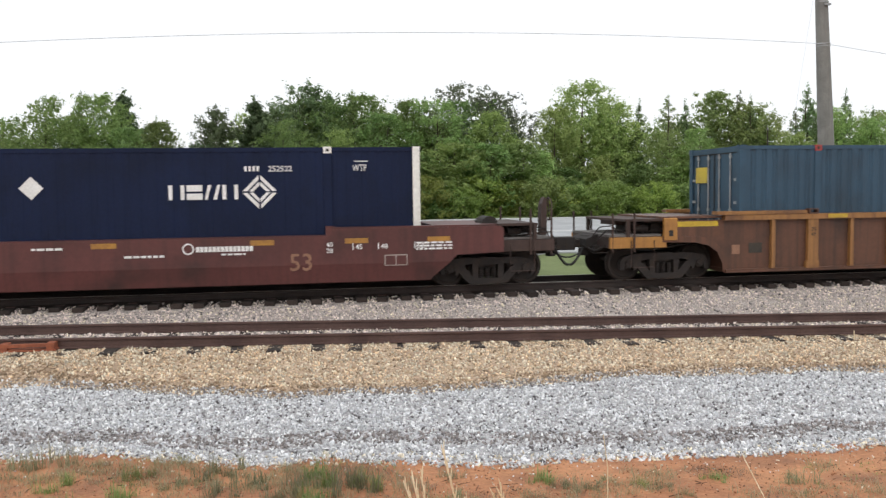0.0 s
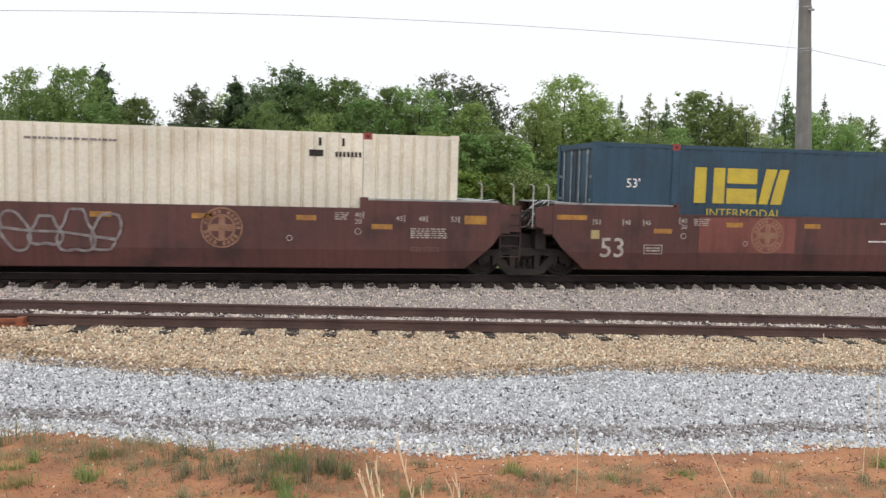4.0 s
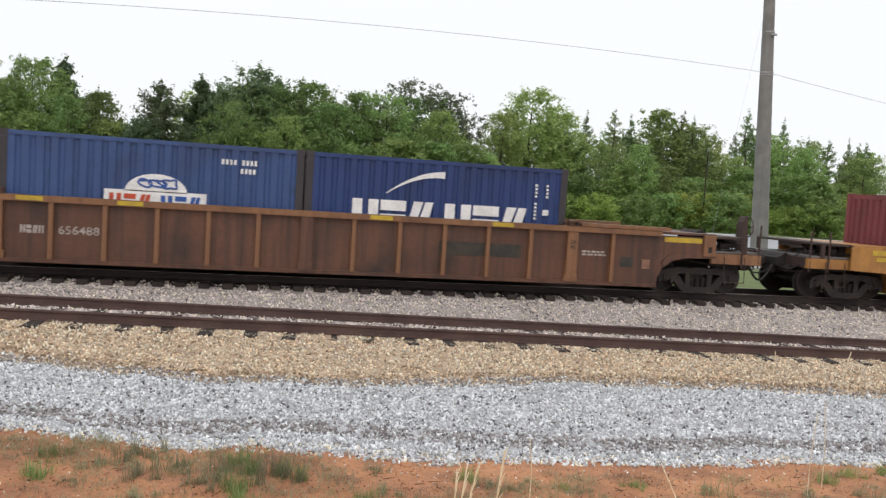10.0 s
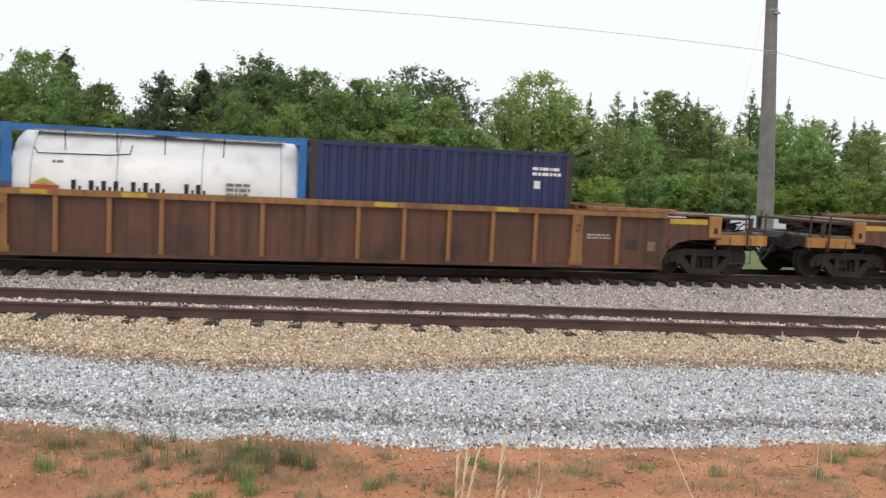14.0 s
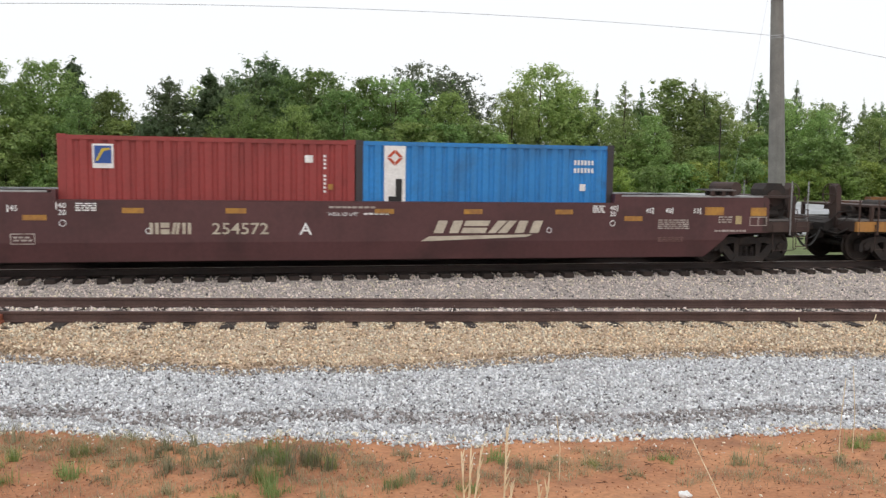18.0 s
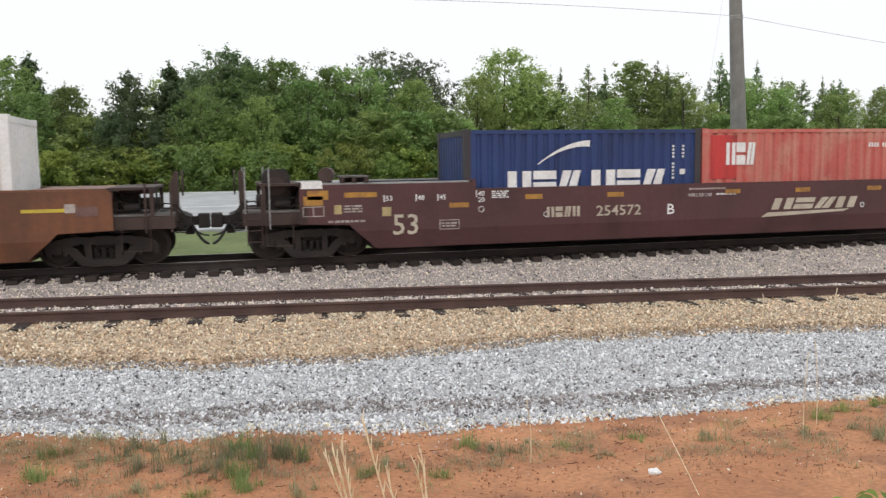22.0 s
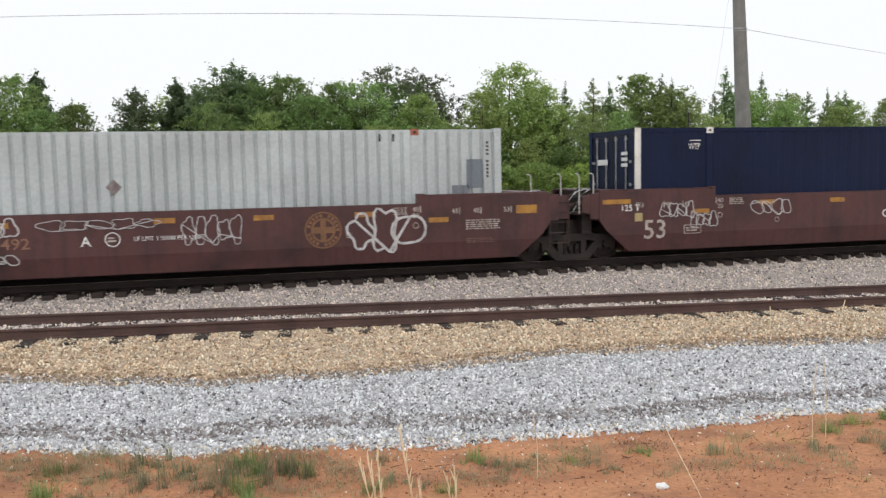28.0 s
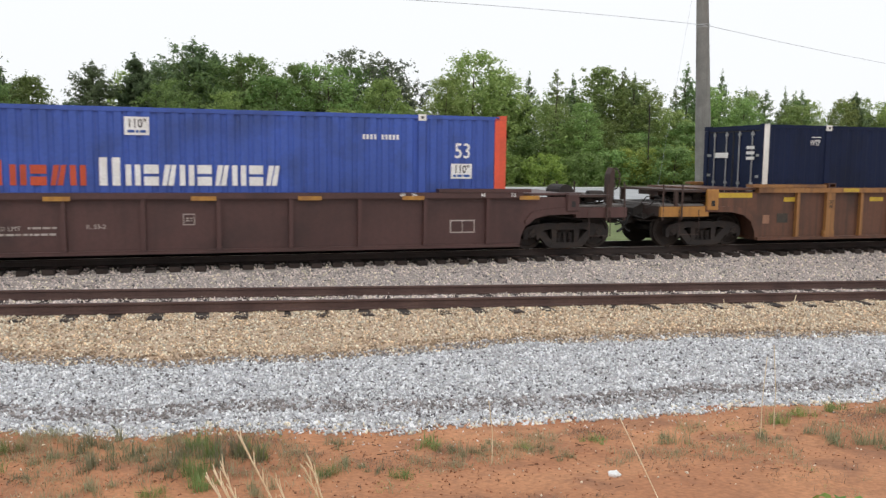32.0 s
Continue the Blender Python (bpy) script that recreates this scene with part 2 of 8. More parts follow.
def blocks(parent, name, x0, x1, z0, z1, n, mat, y, label="", slant=0.0, gap=0.18, slot=True, bold=0.38):
    """A brand name as n pairs of plain bars, upright, level or slanting. bold: how wide the bars are."""
    bm = bmesh.new()
    w, h = (x1 - x0) / n, z1 - z0
    sh = slant * h

    def piece(*pts):
        prism(bm, [(a + sh * (b - z0) / h, b) for a, b in pts], y - 0.003, y + 0.003)

    for i in range(n):
        a, b = x0 + i * w, x0 + (i + 1 - gap) * w
        if not slot:
            piece((a, z0), (b, z0), (b, z1), (a, z1))
            continue
        kind, m, q = i % 3, (a + b) / 2, (z0 + z1) / 2
        e = max(0.05 * (b - a), (b - a) * (0.5 - bold))
        if kind == 0:
            piece((a, z0), (m - e, z0), (m - e, z1), (a, z1))
            piece((m + e, z0), (b, z0), (b, z1), (m + e, z1))
        elif kind == 1:
            e = h * 0.07
            piece((a, z0), (b, z0), (b, q - e), (a, q - e))
            piece((a, q + e), (b, q + e), (b, z1), (a, z1))
        else:
            k = (b - a) * 0.22
            piece((a, z0), (m - e - k * 0.3, z0), (m - e + k, z1), (a + k, z1))
            piece((m + e - k, z0), (b - k, z0), (b, z1), (m + e + k * 0.3, z1))
    return tagged(part(name, bm, mat, parent, label), kind="stuff")


def ring(parent, name, x, z, r0, r1, mat, y, n=28, label=""):
    bm = bmesh.new()
    loops = []
    for r, yy in ((r0, y - 0.003), (r1, y - 0.003), (r1, y + 0.003), (r0, y + 0.003)):
        loops.append([bm.verts.new((x + r * math.cos(2 * math.pi * k / n), yy, z + r * math.sin(2 * math.pi * k / n))) for k in range(n)])
    for a, b in zip(loops, loops[1:] + loops[:1]):
        for k in range(n):
            j = (k + 1) % n
            bm.faces.new((a[k], a[j], b[j], b[k]))
    return part(name, bm, mat, parent, label)


def lines_of_print(parent, x0, x1, z0, z1, n, mat, y, name="stencil"):
    """Small print as n rows of short bars."""
    rng = random.Random(int((x0 * 7 + z0 * 13) * 100))
    bm = bmesh.new()
    h = (z1 - z0) / n
    for i in range(n):
        x = x0
        z = z1 - (i + 1) * h
        while x < x1 - 0.03:
            w = min(rng.uniform(0.04, 0.16), x1 - x)
            box(bm, x, x + w, y - 0.003, y + 0.003, z + h * 0.2, z + h * 0.8)
            x += w + 0.03
    return tagged(part(name, bm, mat, parent), kind="stuff")


def ribbon(parent, name, pts, w, mat, y, label=""):
    """A sprayed line along pts in x and z."""
    bm = bmesh.new()
    rows = []
    for i, (x, z) in enumerate(pts):
        (xa, za), (xb, zb) = pts[max(i - 1, 0)], pts[min(i + 1, len(pts) - 1)]
        d = Vector((xb - xa, zb - za))
        d = d.normalized() if d.length > 1e-5 else Vector((1, 0))
        ww = w * (0.75 + 0.35 * math.sin(i * 1.7) ** 2)
        nx, nz, yy = -d.y * ww / 2, d.x * ww / 2, y - 0.003 - 0.00012 * i
        rows.append([bm.verts.new(p) for p in ((x + nx, yy, z + nz), (x - nx, yy, z - nz), (x - nx, y + 0.003, z - nz), (x + nx, y + 0.003, z + nz))])
    for a, b in zip(rows, rows[1:]):
        for k in range(4):
            bm.faces.new((a[k], a[(k + 1) % 4], b[(k + 1) % 4], b[k]))
    return tagged(part(name, bm, mat, parent, label), kind="stuff")


def scrawl(parent, x0, x1, z0, z1, mat, y, loops=5, seed=1, w=0.035):
    """Sprayed loops that spell nothing."""
    rng = random.Random(seed)
    cx, pts, n = (x1 - x0) / loops, [], 26
    for i in range(loops):
        ph, k = rng.uniform(0, 6), rng.choice((-1, 1))
        ax, az = cx * rng.uniform(0.45, 0.62), (z1 - z0) * rng.uniform(0.32, 0.5)
        lob = rng.choice((2, 3, 3, 4))
        for j in range(n + 1):
            a = ph + k * 2 * math.pi * j / n
            rr = 1 + 0.22 * math.sin(lob * a + ph)
            pts.append((x0 + cx * (i + 0.5) + ax * math.cos(a) * rr, (z0 + z1) / 2 + az * max(-1, min(1, math.sin(a) * rr))))
    return ribbon(parent, "graffiti", pts, w, mat, y, "sprayed loops of graffiti")


# ---- ground ----
M_DIRT = material("red_clay_dirt", lin(190, 136, 98), lin(164, 111, 79), rough=0.95, scale=0.9, fine=22, bump=0.5, grain=0.18, dirt=lin(140, 98, 74))
M_GRAVELBED = material("grey_gravel_bed", lin(188, 187, 190), lin(164, 161, 161), rough=0.95, scale=2, fine=28, bump=1.0, grain=0.45)
M_TANBED = material("tan_ballast_bed", lin(194, 172, 148), lin(170, 146, 124), rough=0.95, scale=2, fine=28, bump=1.0, grain=0.4)
M_GREYBED = material("track_ballast_bed", lin(176, 166, 160), lin(150, 141, 136), rough=0.95, scale=2, fine=28, bump=1.0, grain=0.45)
M_GRASS = material("mown_grass", lin(112, 124, 78), lin(92, 104, 62), rough=0.95, scale=0.6, fine=18, bump=0.6, grain=0.25)
# near-black for oil, and for the train's shade put into the colour
M_OILSHADEBED = material("oily_shaded_ballast_bed", lin(58, 50, 46), lin(44, 38, 35), rough=0.95, scale=2, fine=28, bump=1.0, grain=0.35)

TRACK_Y = 19.46
SIDE_HEAD, SIDE_GRADE = -0.0494, -0.0151


def side_x(x):
    return max(-16.0, min(26.0, x))


def side_y(x):
    """Near rail of the siding."""
    return 14.3 + SIDE_HEAD * side_x(x)


def side_z(x):
    return -0.262 + SIDE_GRADE * side_x(x)


def line(x, xs, ys):
    return float(np.interp(x, xs, ys))


def dirt_edge(x):
    return line(x, (-40, -2.9, -0.5, 1.8, 4.5, 7.3, 40), (11.0, 9.55, 8.85, 8.42, 8.3, 8.24, 9.0)) + 0.05 * math.sin(x * 2.3) + 0.03 * math.sin(x * 5.1 + 1)


def tan_edge(x):
    return line(x, (-40, -3.9, -2.2, -0.7, 0.5, 1.8, 3.0, 4.6, 6.4, 8.0, 10.2, 40), (13.4, 13.0, 12.28, 11.68, 11.5, 11.55, 11.75, 12.0, 12.02, 11.9, 11.55, 11.0)) + 0.05 * math.sin(x * 4.1) + 0.04 * math.sin(x * 9.7 + 2)


def ground_z(x, y):
    sy, sz = side_y(x), side_z(x)
    te, de = tan_edge(x), dirt_edge(x)
    base = sz - 0.19
    gz_ = min(-0.66, sz - 0.40)
    ys = [-40, 0, 1.5, 3.0, 5.0, 6.5, de, te, sy - 0.95, sy - 0.4, sy + 1.95, sy + 2.5, 17.45, 18.08, 18.5, 21.0, 22.4, 24.6, 31.0, 50.0, 54.0, 70.0, 1600.0]
    zs = [0.55, 0.45, 0.32, -0.05, -0.48, -0.62, gz_ - 0.03, gz_, base - 0.04, base, base, base - 0.05, -0.34, -0.275, -0.20, -0.20, -0.55, -0.6, -0.3, 0.45, 0.6, 1.2, 4.0]
    return line(y, ys, zs)


def rough_z(x, y):
    n = noise.noise(Vector((x * 0.7, y * 0.7, 3.0))) * 0.05 + noise.noise(Vector((x * 2.6, y * 2.6, 7.0))) * 0.018
    return n if y < 12 else (n * 0.4 if y < 17.5 else (0 if y < 22 else n * 2))


def make_ground():
    fine_x = list(np.arange(-9.0, 17.01, 0.2))
    gx = [-1500, -700, -300, -150, -90, -60, -40, -28, -20, -15, -12] + fine_x + [19, 22, 26, 32, 40, 55, 80, 120, 200, 400, 800, 1500]
    gy = [-400, -150, -60, -30, -15, -8, -3, -1, 0, 1, 2, 3, 4, 4.6] + list(np.arange(5.0, 14.0, 0.2)) + [14.2, 14.6, 15, 15.5, 16, 16.4, 16.8, 17.2, 17.45, 17.8, 18.08, 18.3, 18.5, 19.5, 20.5, 21, 21.6, 22.0, 22.8, 23.5, 24.2, 25, 28, 30.5, 34, 40, 46, 50, 54, 60, 70, 90, 140, 300, 700, 1600]
    verts = [(x, y, ground_z(x, y) + rough_z(x, y)) for y in gy for x in gx]
    nx = len(gx)
    faces, mats = [], []
    for j in range(len(gy) - 1):
        for i in range(nx - 1):
            faces.append((j * nx + i, j * nx + i + 1, (j + 1) * nx + i + 1, (j + 1) * nx + i))
            x, y = (gx[i] + gx[i + 1]) / 2, (gy[j] + gy[j + 1]) / 2
            if y < dirt_edge(x):
                k = 0
            elif y < tan_edge(x):
                k = 1
            elif y < side_y(x) + 0.3:
                k = 2
            elif y < 18.4:
                k = 3
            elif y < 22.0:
                # main track bed, its dark tone partly painted shade from the cars above
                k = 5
            elif y < 24.2:
                k = 3
            else:
                k = 4
            mats.append(k)
    me = bpy.data.meshes.new("ground")
    me.from_pydata(verts, [], faces)
    for m in (M_DIRT, M_GRAVELBED, M_TANBED, M_GREYBED, M_GRASS, M_OILSHADEBED):
        me.materials.append(m)
    me.polygons.foreach_set("material_index", mats)
    me.polygons.foreach_set("use_smooth", [True] * len(mats))
    return tagged(new("ground", me), "red clay bank, gravel, railway ballast and mown grass verge", "ground", kind="structure")


make_ground()


def stones(name, label, n, where, size, mats, seed, dirty=None):
    """Loose stones as one mesh: each a six-sided shard of its own turn and size."""
    rng = np.random.default_rng(seed)
    base = np.array([(1.35, 0, 0), (-1.35, 0, 0), (0.1, 0.9, 0.1), (-0.15, -0.5, 0.75), (0.1, -0.55, -0.7)], float)
    tri = np.array([(0, 2, 3), (0, 3, 4), (0, 4, 2), (1, 3, 2), (1, 4, 3), (1, 2, 4)])
    pts = where(rng, n)
    n = len(pts)
    sc = rng.uniform(0.45, 1.35, (n, 1, 1)) * size * rng.uniform(0.45, 1.3, (n, 1, 3))
    v = base[None] * sc + rng.normal(0, 0.17, (n, 5, 3)) * size
    a = rng.normal(0, 1, (n, 4))
    a /= np.linalg.norm(a, axis=1)[:, None]
    w, x, y, z = a.T
    rot = np.stack([1 - 2 * (y * y + z * z), 2 * (x * y - w * z), 2 * (x * z + w * y), 2 * (x * y + w * z), 1 - 2 * (x * x + z * z), 2 * (y * z - w * x),
                    2 * (x * z - w * y), 2 * (y * z + w * x), 1 - 2 * (x * x + y * y)], 1).reshape(n, 3, 3)
    v = np.einsum("nij,nkj->nki", rot, v) + pts[:, None, :]
    me = bpy.data.meshes.new(name)
    me.vertices.add(n * 5)
    me.vertices.foreach_set("co", v.ravel())
    me.loops.add(n * 18)
    idx = (tri.ravel()[None] + 5 * np.arange(n)[:, None]).ravel()
    me.loops.foreach_set("vertex_index", idx)
    me.polygons.add(n * 6)
    me.polygons.foreach_set("loop_start", np.arange(0, n * 18, 3))
    kinds = rng.choice(len(mats), n, p=[q for _, q in mats])
    if dirty:
        wet = np.array([dirty(p[0], p[1]) for p in pts]) & (rng.uniform(0, 1, n) < 0.62)
        kinds[wet] = len(mats) - 1
    me.polygons.foreach_set("material_index", np.repeat(kinds, 6))
    for m, _ in mats:
        me.materials.append(m)
    me.update(calc_edges=True)
    return tagged(new(name, me), label, "gravel", kind="stuff")


def stone_mat(name, c):
    return material(name, c, rough=0.9, scale=8, fine=60, bump=0.15, grain=0.12, spread=0.38, island=True)


S_PALE, S_MID, S_DARK = stone_mat("pale_grey_stone", lin(242, 242, 244)), stone_mat("mid_grey_stone", lin(222, 223, 227)), stone_mat("dark_grey_stone", lin(116, 111, 112))
S_TAN, S_CREAM, S_BROWN = stone_mat("tan_stone", lin(234, 208, 176)), stone_mat("cream_stone", lin(242, 230, 208)), stone_mat("brown_stone", lin(166, 142, 116))
S_DUSTY = stone_mat("dusty_grey_stone", lin(158, 150, 147))
S_ROSE = stone_mat("rosy_grey_stone", lin(232, 217, 210))


def on_tie(x, y):
    """Whether a place lies on a tie of either track."""
    s = (x - 0.16) / 0.675
    m = (x - 0.16) / 0.49
    k = round(s)
    reach = (0.34, 0.2, 0.40, 0.0, 0.28, 0.36, 0.12)[k % 7]
    return (side_y(x) - reach < y < side_y(x) and abs(s - k) * 0.675 < 0.12) or (y > 18.02 and abs(m - round(m)) * 0.49 < 0.125)


def scatter(y0, y1, x0, x1, lift, clear=False):
    """Random places between two edges, given as functions of x."""
    def where(rng, n):
        x = rng.uniform(x0, x1, n)
        u = rng.uniform(0, 1, n)
        out = []
        for xi, ui in zip(x, u):
            a, b = y0(xi), y1(xi)
            y = a + (b - a) * ui
            if clear and on_tie(xi, y):
                continue
            out.append((xi, y, ground_z(xi, y) + rough_z(xi, y) + lift * rng.uniform(0.2, 1)))
        return np.array(out)
    return where


stones("service_gravel", "crushed blue-grey gravel beside the siding", 52000, scatter(lambda x: dirt_edge(x) - 0.12, lambda x: tan_edge(x) + 0.16, -7, 15, 0.014), 0.0235, ((S_PALE, 0.56), (S_MID, 0.36), (S_DARK, 0.08), (S_DUSTY, 0.0)), 3, lambda x, y: abs(y - dirt_edge(x) - 0.66 - 0.1 * math.sin(x * 1.1)) < 0.25 or y - tan_edge(x) > -0.2)
stones("stray_gravel", "pale stones strewn over the edge of the red clay", 420, scatter(lambda x: dirt_edge(x) - 0.8, lambda x: dirt_edge(x), -6, 14, 0.004), 0.013, ((S_PALE, 0.6), (S_CREAM, 0.4)), 5)
stones("edge_gravel", "cream and pale stones along the edge of the gravel", 3400, scatter(lambda x: dirt_edge(x) - 0.22, lambda x: dirt_edge(x) + 0.2, -7, 15, 0.015), 0.024, ((S_PALE, 0.3), (S_CREAM, 0.35), (S_MID, 0.35)), 6)
stones("siding_ballast", "tan crushed ballast on the shoulder of the siding", 34000, scatter(lambda x: tan_edge(x) - 0.16, lambda x: side_y(x) - 0.05, -9, 17, 0.012, True), 0.024, ((S_TAN, 0.42), (S_CREAM, 0.40), (S_BROWN, 0.18)), 7, lambda x, y: abs(y - tan_edge(x) - 0.15) < 0.22)
stones("track_ballast", "grey crushed ballast between the two tracks", 46000, scatter(lambda x: side_y(x) + 0.1, lambda x: 18.55, -11, 24, 0.012, True), 0.027, ((S_ROSE, 0.72), (S_CREAM, 0.18), (S_DARK, 0.10)), 9)
stones("far_ballast", "grey ballast on the far shoulder of the main track", 7000, scatter(lambda x: 20.9, lambda x: 24.3, -14, 30, 0.02), 0.04, ((S_ROSE, 0.6), (S_MID, 0.3), (S_DARK, 0.1)), 11)

# ---- road beyond the track ----
M_ROAD = material("pale_worn_asphalt", lin(176, 178, 180), lin(158, 160, 163), rough=0.9, scale=0.8, fine=30, bump=0.3, grain=0.1)
M_MARK = material("white_road_paint", lin(226, 226, 222), rough=0.8, scale=3, bump=0.05)


def strip(y0, y1, dz, x0=-1200, x1=1200):
    bm = bmesh.new()
    row = []
    for x in np.linspace(x0, x1, 25):
        za, zb = ground_z(0, y0) + dz, ground_z(0, y1) + dz
        row.append([bm.verts.new(p) for p in ((x, y0, za), (x, y1, zb), (x, y1, zb - 0.3), (x, y0, za - 0.3))])
    for a, b in zip(row, row[1:]):
        for i in range(4):
            j = (i + 1) % 4
            bm.faces.new((a[i], a[j], b[j], b[i]))
    bm.faces.new(row[0])
    bm.faces.new(row[-1][::-1])
    return bm


road = thing("road", pose(0, 0, 0), "pale grey asphalt highway with white edge lines", "road", kind="structure")
part("carriageway", strip(31.0, 50.0, 0.07), M_ROAD, road)
for yy in (31.6, 40.2, 49.4):
    part("edge_line", strip(yy, yy + 0.18, 0.08), M_MARK, road, "white painted road line")

# ---- tracks ----
M_RAIL = material("rusted_rail_steel", lin(96, 74, 68), lin(78, 58, 54), rough=0.65, metal=0.2, scale=2, fine=20, bump=0.15)
# brown darkened so that the main rails carry the train's shade in their colour
M_DARKRAIL = material("dark_brown_rail", lin(58, 46, 42), lin(42, 34, 31), rough=0.7, scale=2, fine=20, bump=0.15)
M_RAILTOP = material("worn_rail_head", lin(200, 196, 190), lin(170, 164, 158), rough=0.32, metal=0.9, scale=2, fine=20, bump=0.05)
M_TIE = material("creosoted_timber", lin(58, 47, 42), lin(42, 35, 32), rough=0.9, scale=3, fine=18, bump=0.5, spread=0.3)
RAIL_PROFILE = ((-0.07, 0), (-0.07, 0.012), (-0.012, 0.035), (-0.009, 0.125), (-0.036, 0.137), (-0.036, 0.165), (-0.028, 0.172), (0.028, 0.172), (0.036, 0.165), (0.036, 0.137), (0.009, 0.125), (0.012, 0.035), (0.07, 0.012), (0.07, 0))


def rail_mesh(path):
    """A rail along path points whose z is the top of the head."""
    bm = bmesh.new()
    rings = [[bm.verts.new((x, y + dy, z - 0.172 + dz)) for dy, dz in RAIL_PROFILE] for x, y, z in path]
    k = len(RAIL_PROFILE)
    for a, b in zip(rings, rings[1:]):
        for i in range(k):
            j = (i + 1) % k
            bm.faces.new((a[i], a[j], b[j], b[i]))
    bm.faces.new(rings[0])
    bm.faces.new(rings[-1][::-1])
    return bm


main_track = thing("main_track", pose(0, 0, 0), "main line railway track on dark timber ties", "track", kind="structure")
siding = thing("siding_track", pose(0, 0, 0), "empty rusty siding with brown rails on half-buried ties", "track", kind="structure")
for dy in (-0.7525, 0.7525):
    part("rail", rail_mesh([(x, TRACK_Y + dy, 0) for x in (-900, -40, 0, 40, 900)]), M_DARKRAIL, main_track)
    part("rail_head", boxes((-900, 900, TRACK_Y + dy - 0.026, TRACK_Y + dy + 0.026, -0.004, 0.003)), M_RAILTOP, main_track, "polished running surface")
SX = (-900, -16, -8, 0, 8, 16, 26, 900)
for dy in (0.0, 1.505):
    part("rail", rail_mesh([(x, side_y(x) + dy, side_z(x)) for x in SX]), M_RAIL, siding)


def tie_mesh():
    bm = boxes((-0.115, 0.115, -1.3, 1.3, -0.18, 0))
    bmesh.ops.bevel(bm, geom=bm.edges[:], offset=0.012, segments=1, affect="EDGES")
    return bm


rng = random.Random(4)
for i in range(-46, 100):
    x = 0.16 + i * 0.49
    if -22 < x < 46:
        part("tie", tie_mesh, M_TIE, main_track, at=pose(x, TRACK_Y + rng.uniform(-0.05, 0.05), -0.160 + rng.uniform(-0.012, 0.012), 0, 0, rng.uniform(-1.5, 1.5)), key="tie")
for i in range(-32, 52):
    x = 0.16 + i * 0.675
    part("tie", tie_mesh, M_TIE, siding, at=pose(x, side_y(x) + 0.76 + rng.uniform(-0.06, 0.06), side_z(x) - 0.178 + rng.uniform(-0.012, 0.008), 0, 0, -2.8 + rng.uniform(-2, 2)), key="tie")
far_ties = bmesh.new()
for i in range(-600, 800):
    x = 0.16 + i * 0.49
    if not -22 < x < 46:
        box(far_ties, x - 0.115, x + 0.115, TRACK_Y - 1.3, TRACK_Y + 1.3, -0.34, -0.165)
tagged(part("ties", far_ties, M_TIE, main_track), kind="stuff")
plates = bmesh.new()
for i in range(-46, 100):
    x = 0.16 + i * 0.49
    for dy in (-0.7525, 0.7525):
        box(plates, x - 0.09, x + 0.09, TRACK_Y + dy - 0.17, TRACK_Y + dy + 0.17, -0.18, -0.155)
tagged(part("tie_plates", plates, M_RAIL, main_track), kind="stuff")

M_ORANGE = material("rusty_orange_paint", lin(164, 94, 64), lin(128, 72, 52), rough=0.7, scale=6, bump=0.2)


def derail_block():
    d = thing("derail_block", pose(-4.55, side_y(-4.55) - 0.12, side_z(-4.55) - 0.172), "rusty orange derail clamped to the outer rail of the siding", "derail")
    part("base_plate", boxes((-0.45, 0.45, -0.16, 0.03, 0.0, 0.03)), M_ORANGE, d)
    for s in (-1, 1):
        part("jaw", boxes((s * 0.36 - 0.06, s * 0.36 + 0.06, -0.14, 0.08, 0.03, 0.13)), M_ORANGE, d)
    part("crossbar", boxes((-0.3, 0.3, -0.14, -0.06, 0.07, 0.12)), M_ORANGE, d)


derail_block()

# ---- utility pole and its wire ----
M_POLE = material("weathered_concrete", lin(138, 136, 132), lin(118, 116, 113), rough=0.9, scale=1.5, fine=25, bump=0.2, streak=0.3)
M_WIRE = material("grey_cable", lin(196, 200, 208), rough=0.6, bump=0.0)


def utility_pole():
    x, y = 21.72, 32.0
    z0 = ground_z(x, y)
    u = thing("utility_pole", pose(x, y, z0), "tall tapered grey concrete utility pole", "utility pole")
    bm = bmesh.new()
    tube(bm, (0.16, 0, -0.4), (-0.62, 0, 14.0), 0.385, 20, 0.195)
    part("shaft", bm, M_POLE, u)
    top = 8.05 - z0
    for dz in (-0.05, 0.06):
        bm = bmesh.new()
        tube(bm, (-0.30, 0, top + dz), (-0.30, 0, top + dz + 0.03), 0.285, 20)
        part("band", bm, M_GALV, u, "galvanised pole band")
    bm = bmesh.new()
    tube(bm, (-0.39, 0, top + 1.75), (-0.39, 0, top + 1.8), 0.262, 20)
    box(bm, -0.45, -0.19, -0.34, -0.22, top + 1.6, top + 1.68)
    part("bracket", bm, M_GALV, u)

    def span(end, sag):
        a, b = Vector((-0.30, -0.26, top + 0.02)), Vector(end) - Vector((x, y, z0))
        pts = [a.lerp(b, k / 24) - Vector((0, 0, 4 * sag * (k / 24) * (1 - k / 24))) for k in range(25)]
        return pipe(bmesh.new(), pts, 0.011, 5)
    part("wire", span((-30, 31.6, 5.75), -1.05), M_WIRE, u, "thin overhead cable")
    part("wire", span((75, 52.0, 8.4), 0.5), M_WIRE, u, "thin overhead cable")
    bm = bmesh.new()
    tube(bm, (-0.5, -0.05, top + 3.8), (-2.2, 0.4, 0.0), 0.004, 5)
    part("guy_wire", bm, M_WIRE, u)


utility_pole()


